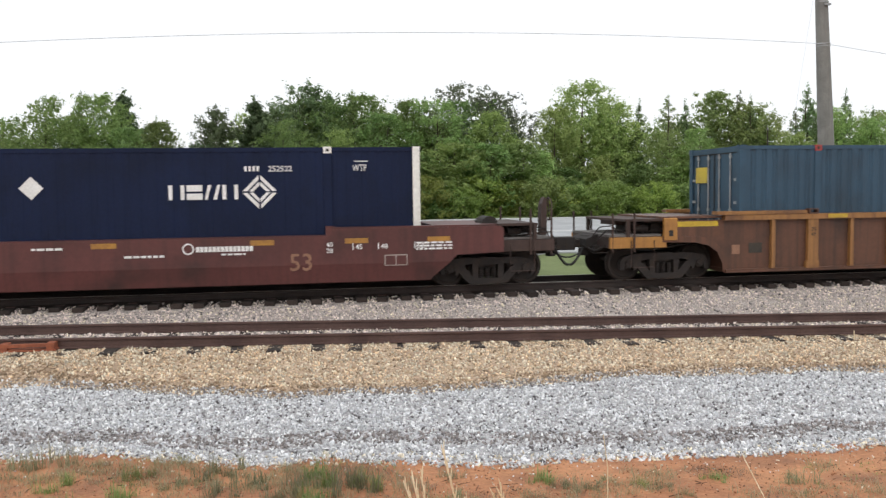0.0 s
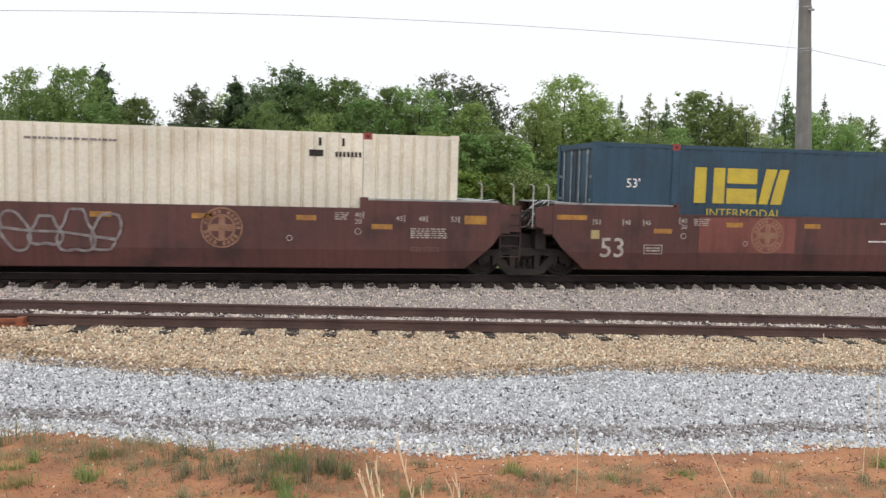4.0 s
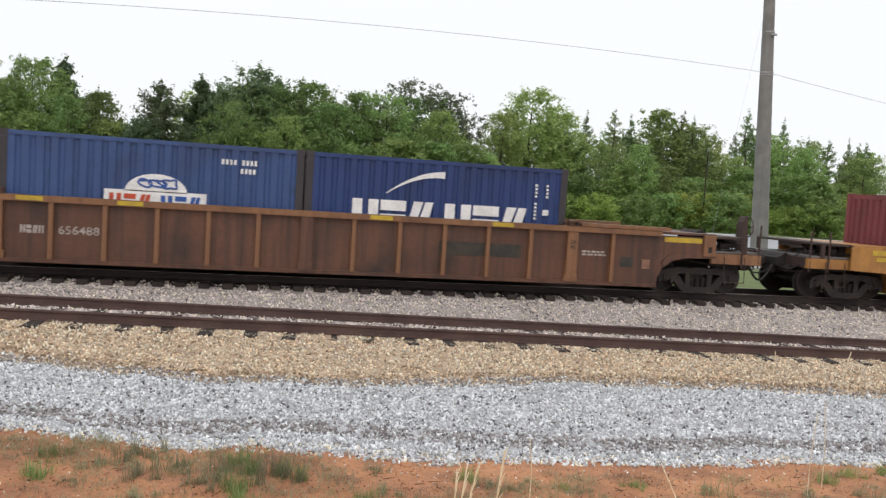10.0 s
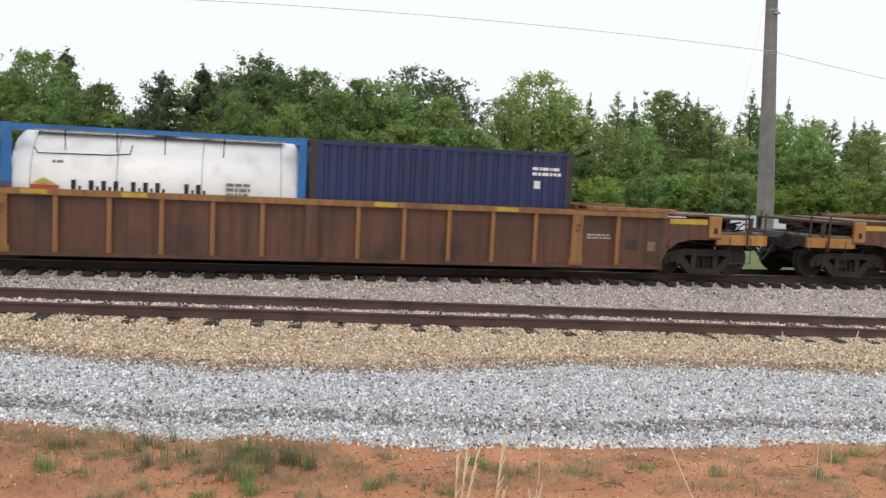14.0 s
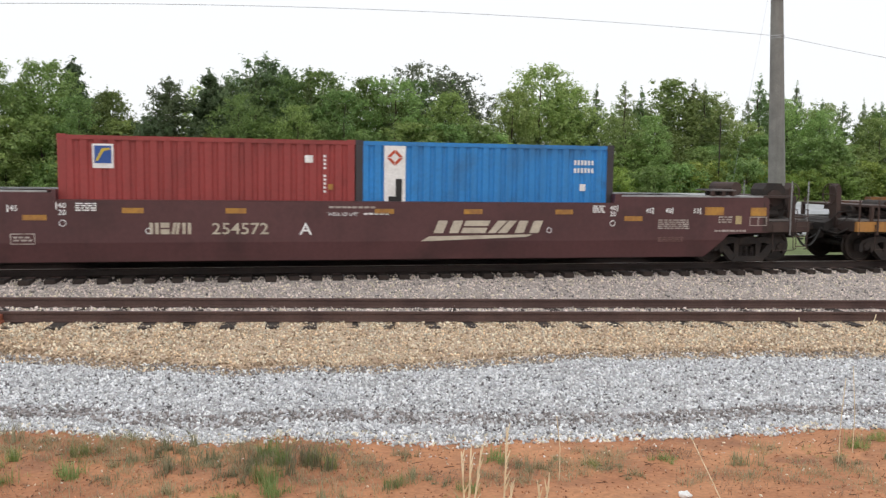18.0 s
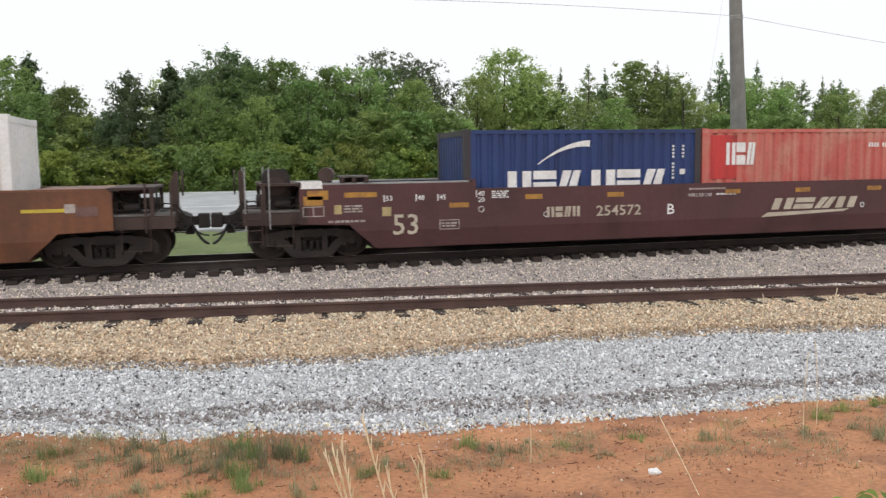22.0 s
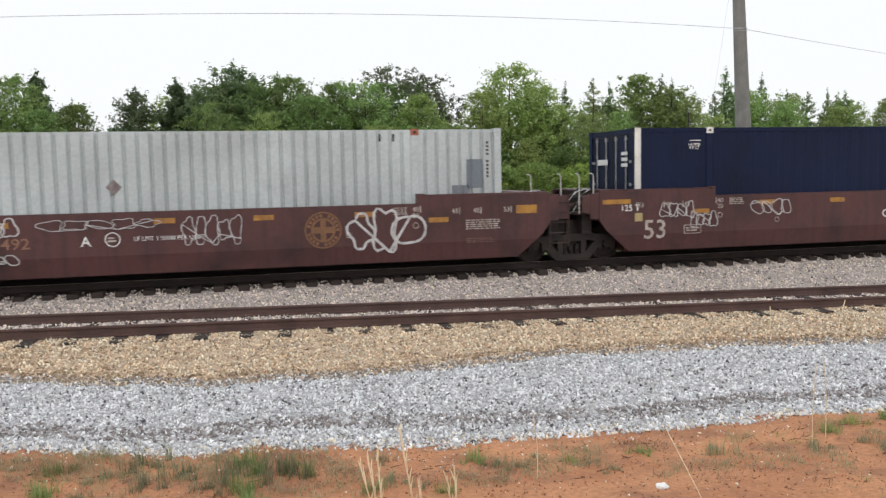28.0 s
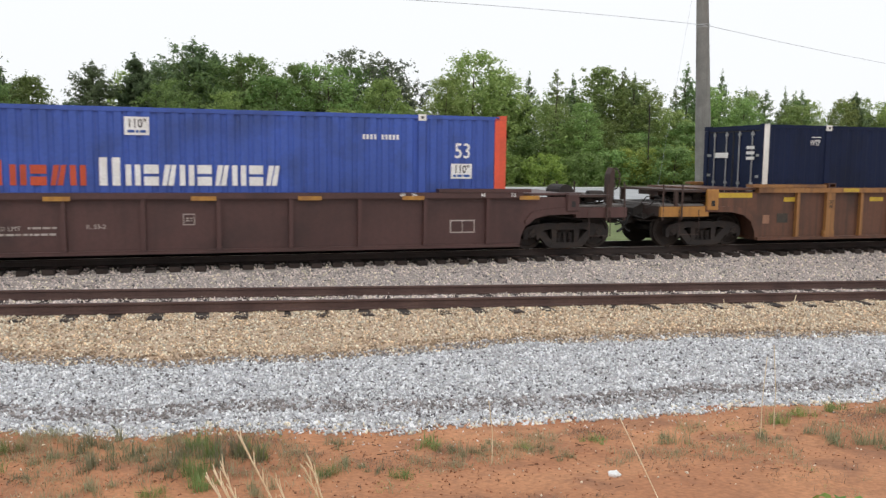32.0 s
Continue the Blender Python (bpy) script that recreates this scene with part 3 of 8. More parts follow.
def thin_post():
    x, y = 31.4, 53.0
    p = thing("thin_post", pose(x, y, ground_z(x, y)), "thin grey steel post by the road in front of the trees", "post")
    bm = bmesh.new()
    tube(bm, (0, 0, -0.3), (0, 0, 5.6), 0.045, 10, 0.035)
    part("shaft", bm, M_DARKRAIL, p)
    bm = bmesh.new()
    tube(bm, (0, 0, 5.6), (0, 0, 5.72), 0.055, 10)
    part("cap", bm, M_GALV, p)


thin_post()


# ---- trees ----
def leaf_mat(name, a, b):
    m = bpy.data.materials.new(name)
    m.use_nodes = True
    n, l = m.node_tree.nodes, m.node_tree.links
    p = n["Principled BSDF"]
    p.inputs["Roughness"].default_value = 0.55
    geo, info = n.new("ShaderNodeNewGeometry"), n.new("ShaderNodeObjectInfo")
    mx = n.new("ShaderNodeMix")
    mx.data_type = "RGBA"
    mx.inputs[6].default_value, mx.inputs[7].default_value = a, b
    l.new(geo.outputs["Random Per Island"], mx.inputs[0])
    hs = n.new("ShaderNodeHueSaturation")
    mr = n.new("ShaderNodeMapRange")
    mr.inputs[3].default_value, mr.inputs[4].default_value = 0.72, 1.25
    l.new(info.outputs["Random"], mr.inputs[0])
    l.new(mr.outputs[0], hs.inputs["Value"])
    hr = n.new("ShaderNodeMapRange")
    hr.inputs[3].default_value, hr.inputs[4].default_value = 0.475, 0.52
    mul = n.new("ShaderNodeMath")
    mul.operation = "FRACT"
    sc = n.new("ShaderNodeMath")
    sc.operation = "MULTIPLY"
    sc.inputs[1].default_value = 7.31
    l.new(info.outputs["Random"], sc.inputs[0])
    l.new(sc.outputs[0], mul.inputs[0])
    l.new(mul.outputs[0], hr.inputs[0])
    l.new(hr.outputs[0], hs.inputs["Hue"])
    l.new(mx.outputs[2], hs.inputs["Color"])
    l.new(hs.outputs[0], p.inputs["Base Color"])
    tr = n.new("ShaderNodeBsdfTranslucent")
    l.new(hs.outputs[0], tr.inputs[0])
    ms = n.new("ShaderNodeMixShader")
    ms.inputs[0].default_value = 0.5
    l.new(p.outputs[0], ms.inputs[1])
    l.new(tr.outputs[0], ms.inputs[2])
    l.new(ms.outputs[0], n["Material Output"].inputs[0])
    return m


L_BROAD = leaf_mat("fresh_green_leaves", (0.15, 0.235, 0.07, 1), (0.31, 0.42, 0.14, 1))
L_DARK = leaf_mat("dark_green_leaves", (0.10, 0.13, 0.08, 1), (0.17, 0.20, 0.13, 1))
L_PINE = leaf_mat("dark_pine_needles", (0.11, 0.16, 0.075, 1), (0.20, 0.27, 0.13, 1))
L_SPIRE = leaf_mat("young_pine_needles", (0.16, 0.23, 0.10, 1), (0.29, 0.38, 0.17, 1))
L_PALE = leaf_mat("pale_green_leaves", (0.23, 0.33, 0.10, 1), (0.42, 0.53, 0.19, 1))
L_BUSH = leaf_mat("yellow_green_leaves", (0.20, 0.28, 0.06, 1), (0.35, 0.44, 0.11, 1))
M_BARK = material("grey_brown_bark", lin(92, 80, 70), lin(68, 58, 50), rough=0.95, scale=6, fine=30, bump=0.6)


def wavy(p, freq, rng):
    """Smooth random field over the points p, about -1 to 1."""
    out = np.zeros(len(p))
    for _ in range(7):
        k = rng.normal(0, 1, 3)
        k *= freq * rng.uniform(0.7, 1.4) / np.linalg.norm(k)
        out += np.sin(p @ k + rng.uniform(0, 6.28))
    return out / 3.2


def foliage(tips, ways, reach, per, size, mat, rng, long=1.6, top=10.0, loose=0.6):
    """A crown: leaves strewn round twig tips, drawn out along each twig; ways are the twigs' directions."""
    tips, ways, reach = np.array(tips), np.array(ways), np.array(reach)
    k = np.repeat(np.arange(len(tips)), np.maximum(3, (per * (reach / reach.mean()) ** 1.4).astype(int)))
    n = len(k)
    off = rng.normal(0, 1, (n, 3)) * np.array((1, 1, 0.7)) * 0.55
    off += ways[k] * rng.normal(0, 0.75, (n, 1))
    pts = tips[k] + off * reach[k][:, None]
    nrm = off / (np.linalg.norm(off, axis=1)[:, None] + 1e-6) + np.array((0, 0, 0.55))
    zt = np.sort(pts[:, 2])[-6]
    pts[:, 2] *= top / zt
    keep = pts[:, 2] > 0.05
    pts, nrm = pts[keep], nrm[keep]
    n = len(pts)
    nn = nrm + rng.normal(0, loose, (n, 3))
    nn /= np.linalg.norm(nn, axis=1)[:, None] + 1e-9
    d = np.cross(nn, rng.normal(0, 1, (n, 3)))
    d /= np.linalg.norm(d, axis=1)[:, None] + 1e-9
    e = np.cross(nn, d)
    s = size * rng.uniform(0.5, 1.4, (n, 1))
    v = np.stack([pts - d * s * long * 0.5 - e * s * 0.55, pts - d * s * long * 0.5 + e * s * 0.55, pts + d * s * long * 0.5], 1).reshape(-1, 3)
    me = bpy.data.meshes.new("crown")
    me.vertices.add(n * 3)
    me.vertices.foreach_set("co", v.ravel())
    me.loops.add(n * 3)
    me.loops.foreach_set("vertex_index", np.arange(n * 3))
    me.polygons.add(n)
    me.polygons.foreach_set("loop_start", np.arange(0, n * 3, 3))
    me.materials.append(mat)
    me.update(calc_edges=True)
    return me


def limbs(bm, base, tip, r, rng, twigs, spread):
    """A tapered trunk in bent lengths, with limbs."""
    pts = [Vector(base).lerp(Vector(tip), k / 5) + Vector((rng.normal(0, 0.03), rng.normal(0, 0.03), 0)) * k for k in range(6)]
    for k in range(5):
        tube(bm, pts[k], pts[k + 1], r * (1 - k / 6), 6, r * (1 - (k + 1) / 6))
    for k in range(twigs):
        f = rng.uniform(0.2, 0.9)
        a = rng.uniform(0, 6.28)
        p = Vector(base).lerp(Vector(tip), f)
        q = p + Vector((math.cos(a), math.sin(a), rng.uniform(0.4, 1.0))) * spread * (1.1 - f)
        tube(bm, p, q, r * 0.35 * (1 - f * 0.6), 4, r * 0.08)


def broad_tree(seed, leaves, mat, size=0.13, wide=0.30, low=0.05, tips=300, reach=0.34, peak=0.45, gaps=-0.25, spiky=0.5):
    """Broadleaf tree of ten units' height: trunk, limbs, and leaves on many twigs with gaps between the boughs."""
    rng = np.random.default_rng(seed)
    bm = bmesh.new()
    limbs(bm, (0, 0, 0), (rng.normal(0, 0.3), rng.normal(0, 0.3), 8.6), 0.15, rng, 10, 2.4)
    n = tips * 6
    z = low + (0.97 - low) * rng.uniform(0, 1, n) ** 0.9
    a = rng.uniform(0, 2 * math.pi, n)
    side = np.where(z > peak, (z - peak) / (1.0 - peak), (peak - z) / (peak + 0.25))
    prof = wide * 10 * np.sqrt(np.clip(1 - side ** 1.8, 0.004, 1))
    for _ in range(9):
        la, lz, lr = rng.uniform(0, 6.28), rng.uniform(0.1, 0.95), rng.uniform(0.6, 1.35)
        prof *= 1 + (lr - 1) * np.exp(-(((a - la + math.pi) % (2 * math.pi) - math.pi) ** 2) / 0.45 - (z - lz) ** 2 / 0.02)
    f = rng.uniform(0, 1, n) ** 0.42
    p = np.stack([prof * f * np.cos(a), prof * f * np.sin(a), z * 10], 1)
    field = wavy(p, 2.1, rng) + 0.6 * wavy(p, 4.6, rng)
    good = np.nonzero(field > gaps)[0][:tips]
    p, a = p[good], a[good]
    # leading shoots stand above the rest
    crest = np.stack([rng.normal(0, 0.09 * wide * 30, 9), rng.normal(0, 0.09 * wide * 30, 9), 9.7 - np.abs(rng.normal(0, spiky, 9))], 1)
    p = np.concatenate([p, crest])
    a = np.concatenate([a, rng.uniform(0, 6.28, 9)])
    ways = np.stack([np.cos(a) * 0.6, np.sin(a) * 0.6, rng.uniform(0.2, 1.0, len(a))], 1)
    r = reach * rng.uniform(0.6, 1.45, len(p)) * np.where(p[:, 2] > 8.3, 0.7, 1.0)
    return bm, foliage(p, ways, r, leaves / len(p), size, mat, rng)


def pine_tree(seed, leaves, mat, wide=0.2, size=0.085, boughs=70, bare=0.05, reach=0.24, power=0.8, lift=0.35):
    """Conifer of ten units' height: tufted boughs in loose whorls round a straight trunk."""
    rng = np.random.default_rng(seed)
    bm = bmesh.new()
    limbs(bm, (0, 0, 0), (rng.normal(0, 0.1), 0, 9.7), 0.12, rng, 3, 0.6)
    p, ways, r = [(0, 0, 9.75), (0.02, 0.03, 9.45), (-0.03, 0, 9.15)], [(0, 0, 1.4)] * 3, [reach * 0.45] * 3
    side = [rng.uniform(0.4, 1.4) for _ in range(9)]
    for k in range(boughs):
        f = (k + rng.uniform(0, 1)) / boughs
        z = (bare + (0.93 - bare) * f) * 10
        a = k * 2.4 + rng.uniform(-0.7, 0.7)
        if rng.uniform(0, 1) < 0.2:
            continue
        rb = wide * 10 * (1 - f) ** power * side[int(a / 6.2832 * 9) % 9] * rng.uniform(0.35, 1.3) + 0.12
        for g in (1.0, 0.78, 0.55, 0.32)[:4 if f < 0.85 else 2]:
            q = rb * g
            p.append((q * math.cos(a) + rng.normal(0, 0.06), q * math.sin(a) + rng.normal(0, 0.06), z + q * lift + rng.normal(0, 0.06)))
            ways.append((math.cos(a) * 0.5, math.sin(a) * 0.5, rng.uniform(0.5, 1.0)))
            r.append(reach * rng.uniform(0.6, 1.2) * (1.15 - 0.6 * f))
        if k % 2 == 0:
            tube(bm, (0, 0, z), (rb * math.cos(a), rb * math.sin(a), z + rb * lift), 0.025, 3, 0.008)
    return bm, foliage(p, ways, r, leaves / len(p), size, mat, rng, 3.0)


def prototype(name, built, label, category, group):
    bm, crown = built
    t = thing(name, pose(0, 0, 0), label, category, group)
    part("trunk", bm, M_BARK, t)
    c = new("crown", crown)
    c.parent = t
    return t


FIRST = {}


def plant(name, kind, built, x, y, top, label, category, group, wide=1.0, turn=0.0):
    """Sets a tree of ten units' height, scaled to reach up to top."""
    z = ground_z(x, y) - 0.1
    h = (top - z) / 10
    m = pose(x, y, z, 0, 0, turn) @ Matrix.Diagonal((h * wide, h * wide, h, 1))
    if kind not in FIRST:
        FIRST[kind] = prototype(name, built(), label, category, group)
        FIRST[kind].matrix_basis = m
        return FIRST[kind]
    src = FIRST[kind]
    keep = tuple(src.scale)
    src.scale = (1, 1, 1)
    ob = copy_thing(src, m)
    src.scale = keep
    return ob


BROAD = [(-13.6, 58, 9.0), (-9.5, 57, 7.1), (-16.6, 58, 8.8), (4.0, 60, 9.3), (5.3, 57, 7.7), (7.1, 59, 8.8), (9.0, 58, 8.8), (20.7, 60, 10.4), (18.1, 59, 8.3), (31.8, 61, 9.8),
         (33.7, 60, 8.7), (43.1, 58, 7.6), (22.9, 60, 8.8), (12.8, 57, 7.8), (-1.4, 56, 7.2), (2.2, 55, 6.4), (-11.1, 55, 6.6), (27.2, 55, 6.5), (25.5, 56, 6.4), (36.0, 57, 6.3), (48.2, 58, 7.1)]
OAK = [(12.0, 63, 10.5), (14.8, 63, 9.9)]
PINE = [(-12.2, 60, 9.4), (-5.7, 56, 8.0), (-3.5, 60, 9.0), (0.3, 62, 10.4), (1.8, 62, 9.6), (-6.7, 54, 5.6), (-4.1, 54, 5.0), (-2.2, 60, 8.5)]
SPIRE = [(23.6, 61, 8.7), (33.2, 60, 9.6), (34.1, 60, 9.3), (37.9, 60, 8.3), (44.6, 60, 8.5), (50.2, 60, 8.4), (3.4, 60, 9.4), (8.6, 60, 9.0), (-0.4, 60, 9.3), (-15.0, 60, 9.2), (25.0, 60, 8.9), (27.3, 60, 9.2), (28.7, 60, 8.9), (31.3, 61, 9.7), (38.9, 60, 10.2), (40.0, 60, 9.0), (42.9, 61, 9.9), (46.6, 60, 8.3), (48.5, 60, 8.6), (51.2, 62, 8.5), (35.4, 60, 7.6),
         (-9.4, 60, 7.3), (-10.1, 60, 7.6), (9.3, 60, 8.6), (-1.0, 61, 9.0), (5.0, 60, 9.0)]
rng = random.Random(21)
for i, (x, y, top) in enumerate(BROAD):
    k = i % 4
    plant("broadleaf_tree", ("bright%d" if x > 16 else "broad%d") % k, lambda: broad_tree(40 + k, 9500, L_PALE if x > 16 else L_BROAD, gaps=-0.9 if x > 16 else -0.55, wide=(0.33, 0.25, 0.36, 0.29)[k], peak=(0.45, 0.38, 0.5, 0.34)[k], spiky=(0.4, 0.9, 0.4, 0.7)[k]), x, y, top, "broadleaf tree in fresh green leaf at the wood's edge", "tree", "wood's edge trees", rng.uniform(0.95, 1.25), rng.uniform(0, 360))
for i, (x, y, top) in enumerate(OAK):
    plant("oak_tree", "oak", lambda: broad_tree(61, 7500, L_DARK, size=0.12, wide=0.37, reach=0.27, peak=0.55, gaps=0.0, spiky=0.5), x, y, top, "dark round-crowned oak standing above the wood", "tree", "wood's edge trees", rng.uniform(0.95, 1.1), rng.uniform(0, 360))
for i, (x, y, top) in enumerate(PINE):
    k = i % 2
    plant("pine_tree", "pine%d" % k, lambda: pine_tree(70 + k, 13000, L_PINE, wide=(0.27, 0.40)[k], size=0.115, boughs=(100, 150)[k], reach=(0.36, 0.42)[k], power=(0.75, 0.68)[k]), x, y, top, "dark bushy pine at the wood's edge", "tree", "wood's edge trees", rng.uniform(0.95, 1.2), rng.uniform(0, 360))
for i, (x, y, top) in enumerate(SPIRE):
    k = i % 2
    plant("young_pine", "spire%d" % k, lambda: pine_tree(80 + k, 4000, L_SPIRE, wide=0.2, boughs=56, power=0.9, lift=0.6), x, y, top, "slender young pine with pale green shoots", "tree", "wood's edge trees", rng.uniform(0.85, 1.2), rng.uniform(0, 360))
# the wood behind, as high as its edge rises and falls
RISE_X = (-60, -17, -14, -11.5, -10, -8.7, -6.5, -3.5, 0.2, 3, 5, 7.4, 9, 10.4, 13.5, 16.8, 18.5, 20.7, 23, 25, 28, 30.2, 32.3, 34.7, 37.4, 39.2, 43, 50, 90)
RISE_Z = (8.0, 7.8, 9.0, 8.6, 6.8, 5.6, 7.8, 8.5, 9.6, 9.2, 8.2, 8.9, 7.6, 9.7, 9.5, 6.8, 8.5, 10.0, 8.6, 7.3, 8.1, 7.1, 9.2, 8.6, 6.9, 8.6, 8.4, 7.8, 7.9)


def rise(x, y):
    return 2.12 + (line(x * 60 / y, RISE_X, RISE_Z) - 2.12) * y / 60


for i in range(42):
    x = -26 + i * 2.1 + rng.uniform(-0.6, 0.6)
    y = rng.uniform(59, 66)
    top = min(rise(x - 1.0, y), rise(x, y), rise(x + 1.0, y)) - rng.uniform(0.1, 0.7)
    if x > 15 and i % 3 or i % 5 == 0:
        k = i % 2
        plant("slender_tree", "pale%d" % k, lambda: broad_tree(120 + k, 8000, L_PALE, size=0.13, wide=(0.22, 0.26)[k], reach=0.32, peak=0.33, gaps=-0.45, spiky=1.0), x, y, top + 0.3, "slender tree in pale green leaf within the wood", "tree", "wood's edge trees", rng.uniform(0.9, 1.2), rng.uniform(0, 360))
    else:
        k = rng.choice((0, 1, 2, 3))
        plant("broadleaf_tree", "broad%d" % k, None, x, y, top, "broadleaf tree in fresh green leaf within the wood", "tree", "wood's edge trees", rng.uniform(0.85, 1.15), rng.uniform(0, 360))
for i in range(7):
    x = -34 + i * 3.5 if i < 4 else 56 + (i - 4) * 5
    k = rng.choice((0, 1))
    plant("pine_tree", "pine%d" % k, None, x, rng.uniform(56, 62), rng.uniform(7, 9.2), "dark bushy pine at the wood's edge", "tree", "wood's edge trees", 1.1, rng.uniform(0, 360))
# low growth in front of the trunks
for i in range(66):
    x = -25 + i * 1.3 + rng.uniform(-0.5, 0.5)
    y = rng.uniform(51.5, 54.5)
    k = rng.choice((0, 1, 2))
    plant("roadside_bush", "bush%d" % k, lambda: broad_tree(90 + k, 3600, (L_BUSH, L_BROAD, L_BUSH)[k], size=0.36, wide=0.66, low=0.02, tips=110, reach=0.85, peak=0.35, gaps=-0.5, spiky=1.2), x, y, ground_z(x, y) + rng.uniform(1.7, 3.0), "yellow-green bush beside the road", "bush", "roadside bushes", rng.uniform(1.0, 1.4), rng.uniform(0, 360))
for i in range(34):
    x = -27 + i * 2.4 + rng.uniform(-0.8, 0.8)
    k = rng.choice((0, 1, 2))
    plant("young_broadleaf", "sapling%d" % k, lambda: broad_tree(140 + k, 5000, (L_BROAD, L_PALE, L_BROAD)[k], size=0.22, wide=(0.34, 0.26, 0.40)[k], tips=170, reach=0.5, peak=0.36, spiky=0.9), x, rng.uniform(54.5, 57), rng.uniform(3.8, 5.6), "young broadleaf tree in fresh green leaf", "tree", "wood's edge trees", rng.uniform(1.1, 1.7), rng.uniform(0, 360))


# ---- rolling stock ----
def side_frame():
    bm = bmesh.new()
    for s in (-1, 1):
        prism(bm, [(s * 0.20, 0.64), (s * 0.50, 0.66), (s * 0.84, 0.62), (s * 1.02, 0.56), (s * 1.10, 0.46), (s * 1.10, 0.28), (s * 1.00, 0.25), (s * 0.98, 0.46), (s * 0.78, 0.48), (s * 0.76, 0.26), (s * 0.70, 0.26), (s * 0.63, 0.45), (s * 0.50, 0.50), (s * 0.20, 0.52)], -0.09, 0.09)
        prism(bm, [(s * 0.75, 0.40), (s * 0.62, 0.47), (s * 0.52, 0.42), (s * 0.33, 0.20), (s * 0.30, 0.06), (s * 0.42, 0.05), (s * 0.52, 0.14)], -0.085, 0.085)
        prism(bm, [(s * 0.23, 0.10), (s * 0.35, 0.10), (s * 0.37, 0.55), (s * 0.23, 0.55)], -0.08, 0.08)
    prism(bm, [(-0.43, 0.05), (0.43, 0.05), (0.36, 0.18), (-0.36, 0.18)], -0.10, 0.10)
    prism(bm, [(-0.24, 0.49), (0.24, 0.49), (0.20, 0.66), (-0.20, 0.66)], -0.10, 0.10)
    return bm


def spring():
    bm = bmesh.new()
    prof = [(0.03, 0.17)]
    for k in range(5):
        prof += [(0.042, 0.175 + k * 0.048), (0.062, 0.19 + k * 0.048), (0.062, 0.21 + k * 0.048)]
    prof.append((0.03, 0.42))
    n = 10
    rings = [[bm.verts.new((r * math.cos(k * 6.2832 / n), r * math.sin(k * 6.2832 / n), z)) for k in range(n)] for r, z in prof]
    for p, q in zip(rings, rings[1:]):
        for i in range(n):
            bm.faces.new((p[i], p[(i + 1) % n], q[(i + 1) % n], q[i]))
    return bm


WHEEL_R = 0.42


def wheelset_mesh():
    bm = bmesh.new()
    for s in (-1, 1):
        lathe(bm, [(0.08, 0.685), (0.33, 0.70), (0.36, 0.688), (0.445, 0.688), (0.45, 0.715), (0.422, 0.73), (0.415, 0.82), (0.35, 0.825), (0.33, 0.80), (0.14, 0.775), (0.12, 0.85), (0.08, 0.86)], 28, s)
    tube(bm, (0, -1.02, 0), (0, 1.02, 0), 0.075, 14)
    return bm


def bearing_cap():
    bm = bmesh.new()
    tube(bm, (0, -0.06, 0), (0, 0.10, 0), 0.125, 14)
    tube(bm, (0, -0.09, 0), (0, -0.06, 0), 0.09, 14)
    for k in range(3):
        a = k * 2.09
        tube(bm, (0.06 * math.cos(a), -0.11, 0.06 * math.sin(a)), (0.06 * math.cos(a), -0.09, 0.06 * math.sin(a)), 0.016, 6)
    return bm


SPINNERS = []
# black of grimed end gear, also for the painted dark gap under raised decks
M_UNDER = material("black_grime_and_gap", (0.016, 0.013, 0.012, 1), (0.026, 0.02, 0.017, 1), rough=0.85, scale=4, bump=0.3)


def truck(car, x, base=0.89):
    """Two-axle bogie under a car."""
    t = part("truck", lambda: boxes((-0.2, 0.2, -0.95, 0.95, 0.40, 0.62), (-0.42, 0.42, -0.80, 0.80, 0.18, 0.44), (-0.75, 0.75, -0.5, 0.5, 0.30, 0.52)), M_STEEL, car, "grimy cast steel freight truck", at=(x, 0, 0), key="bolster")
    for s in (-1, 1):
        part("side_frame", side_frame, M_STEEL, t, at=pose(0, s * 1.0, 0, 0, 0, 0 if s < 0 else 180), key="side_frame")
        for x_ in (-0.15, 0.0, 0.15):
            part("spring", spring, M_STEEL, t, at=(x_, s * 1.0, 0), key="spring")
        for e in (-1, 1):
            part("bearing_cap", bearing_cap, M_STEEL, t, at=pose(e * base, s * 1.02, 0.42, 0, 0, 0 if s < 0 else 180), key="bearing_cap")
    for e in (-1, 1):
        w = part("wheelset", wheelset_mesh, M_WHEEL, t, at=(e * base, 0, WHEEL_R), key="wheelset")
        SPINNERS.append((w, car, x + e * base))
    return t


def smooth_plate(a, zm, ze, zb, step, right, left):
    """Side sheet of a smooth well: vertical above the crease, leaning in below it."""
    bm = bmesh.new()
    zc = zb + 0.40

    def end(kind):
        if kind == "coupler":
            return [(a - 0.93, zc), (a - 0.80, 0.76), (a + 0.27, 0.80), (a + 0.27, ze - 0.05), (a + 0.20, ze), (step, ze), (step - 0.08, zm)]
        return [(a - 0.93, zc), (a - 0.80, 0.74), (a - 0.62, 0.98), (a - 0.62, ze), (step, ze), (step - 0.08, zm)]
    pts = [(x, z) for x, z in end(right)] + [(-x, z) for x, z in end(left)][::-1]
    prism(bm, pts, -0.03, 0.03)
    n0 = len(bm.verts)
    prism(bm, [(-(a - 1.4), zb), (a - 1.4, zb), (a - 0.93, zc), (-(a - 0.93), zc)], -0.03, 0.03)
    bm.verts.ensure_lookup_table()
    for v in bm.verts[n0:]:
        if v.co.z < zb + 0.01:
            v.co.y += 0.06
    return bm


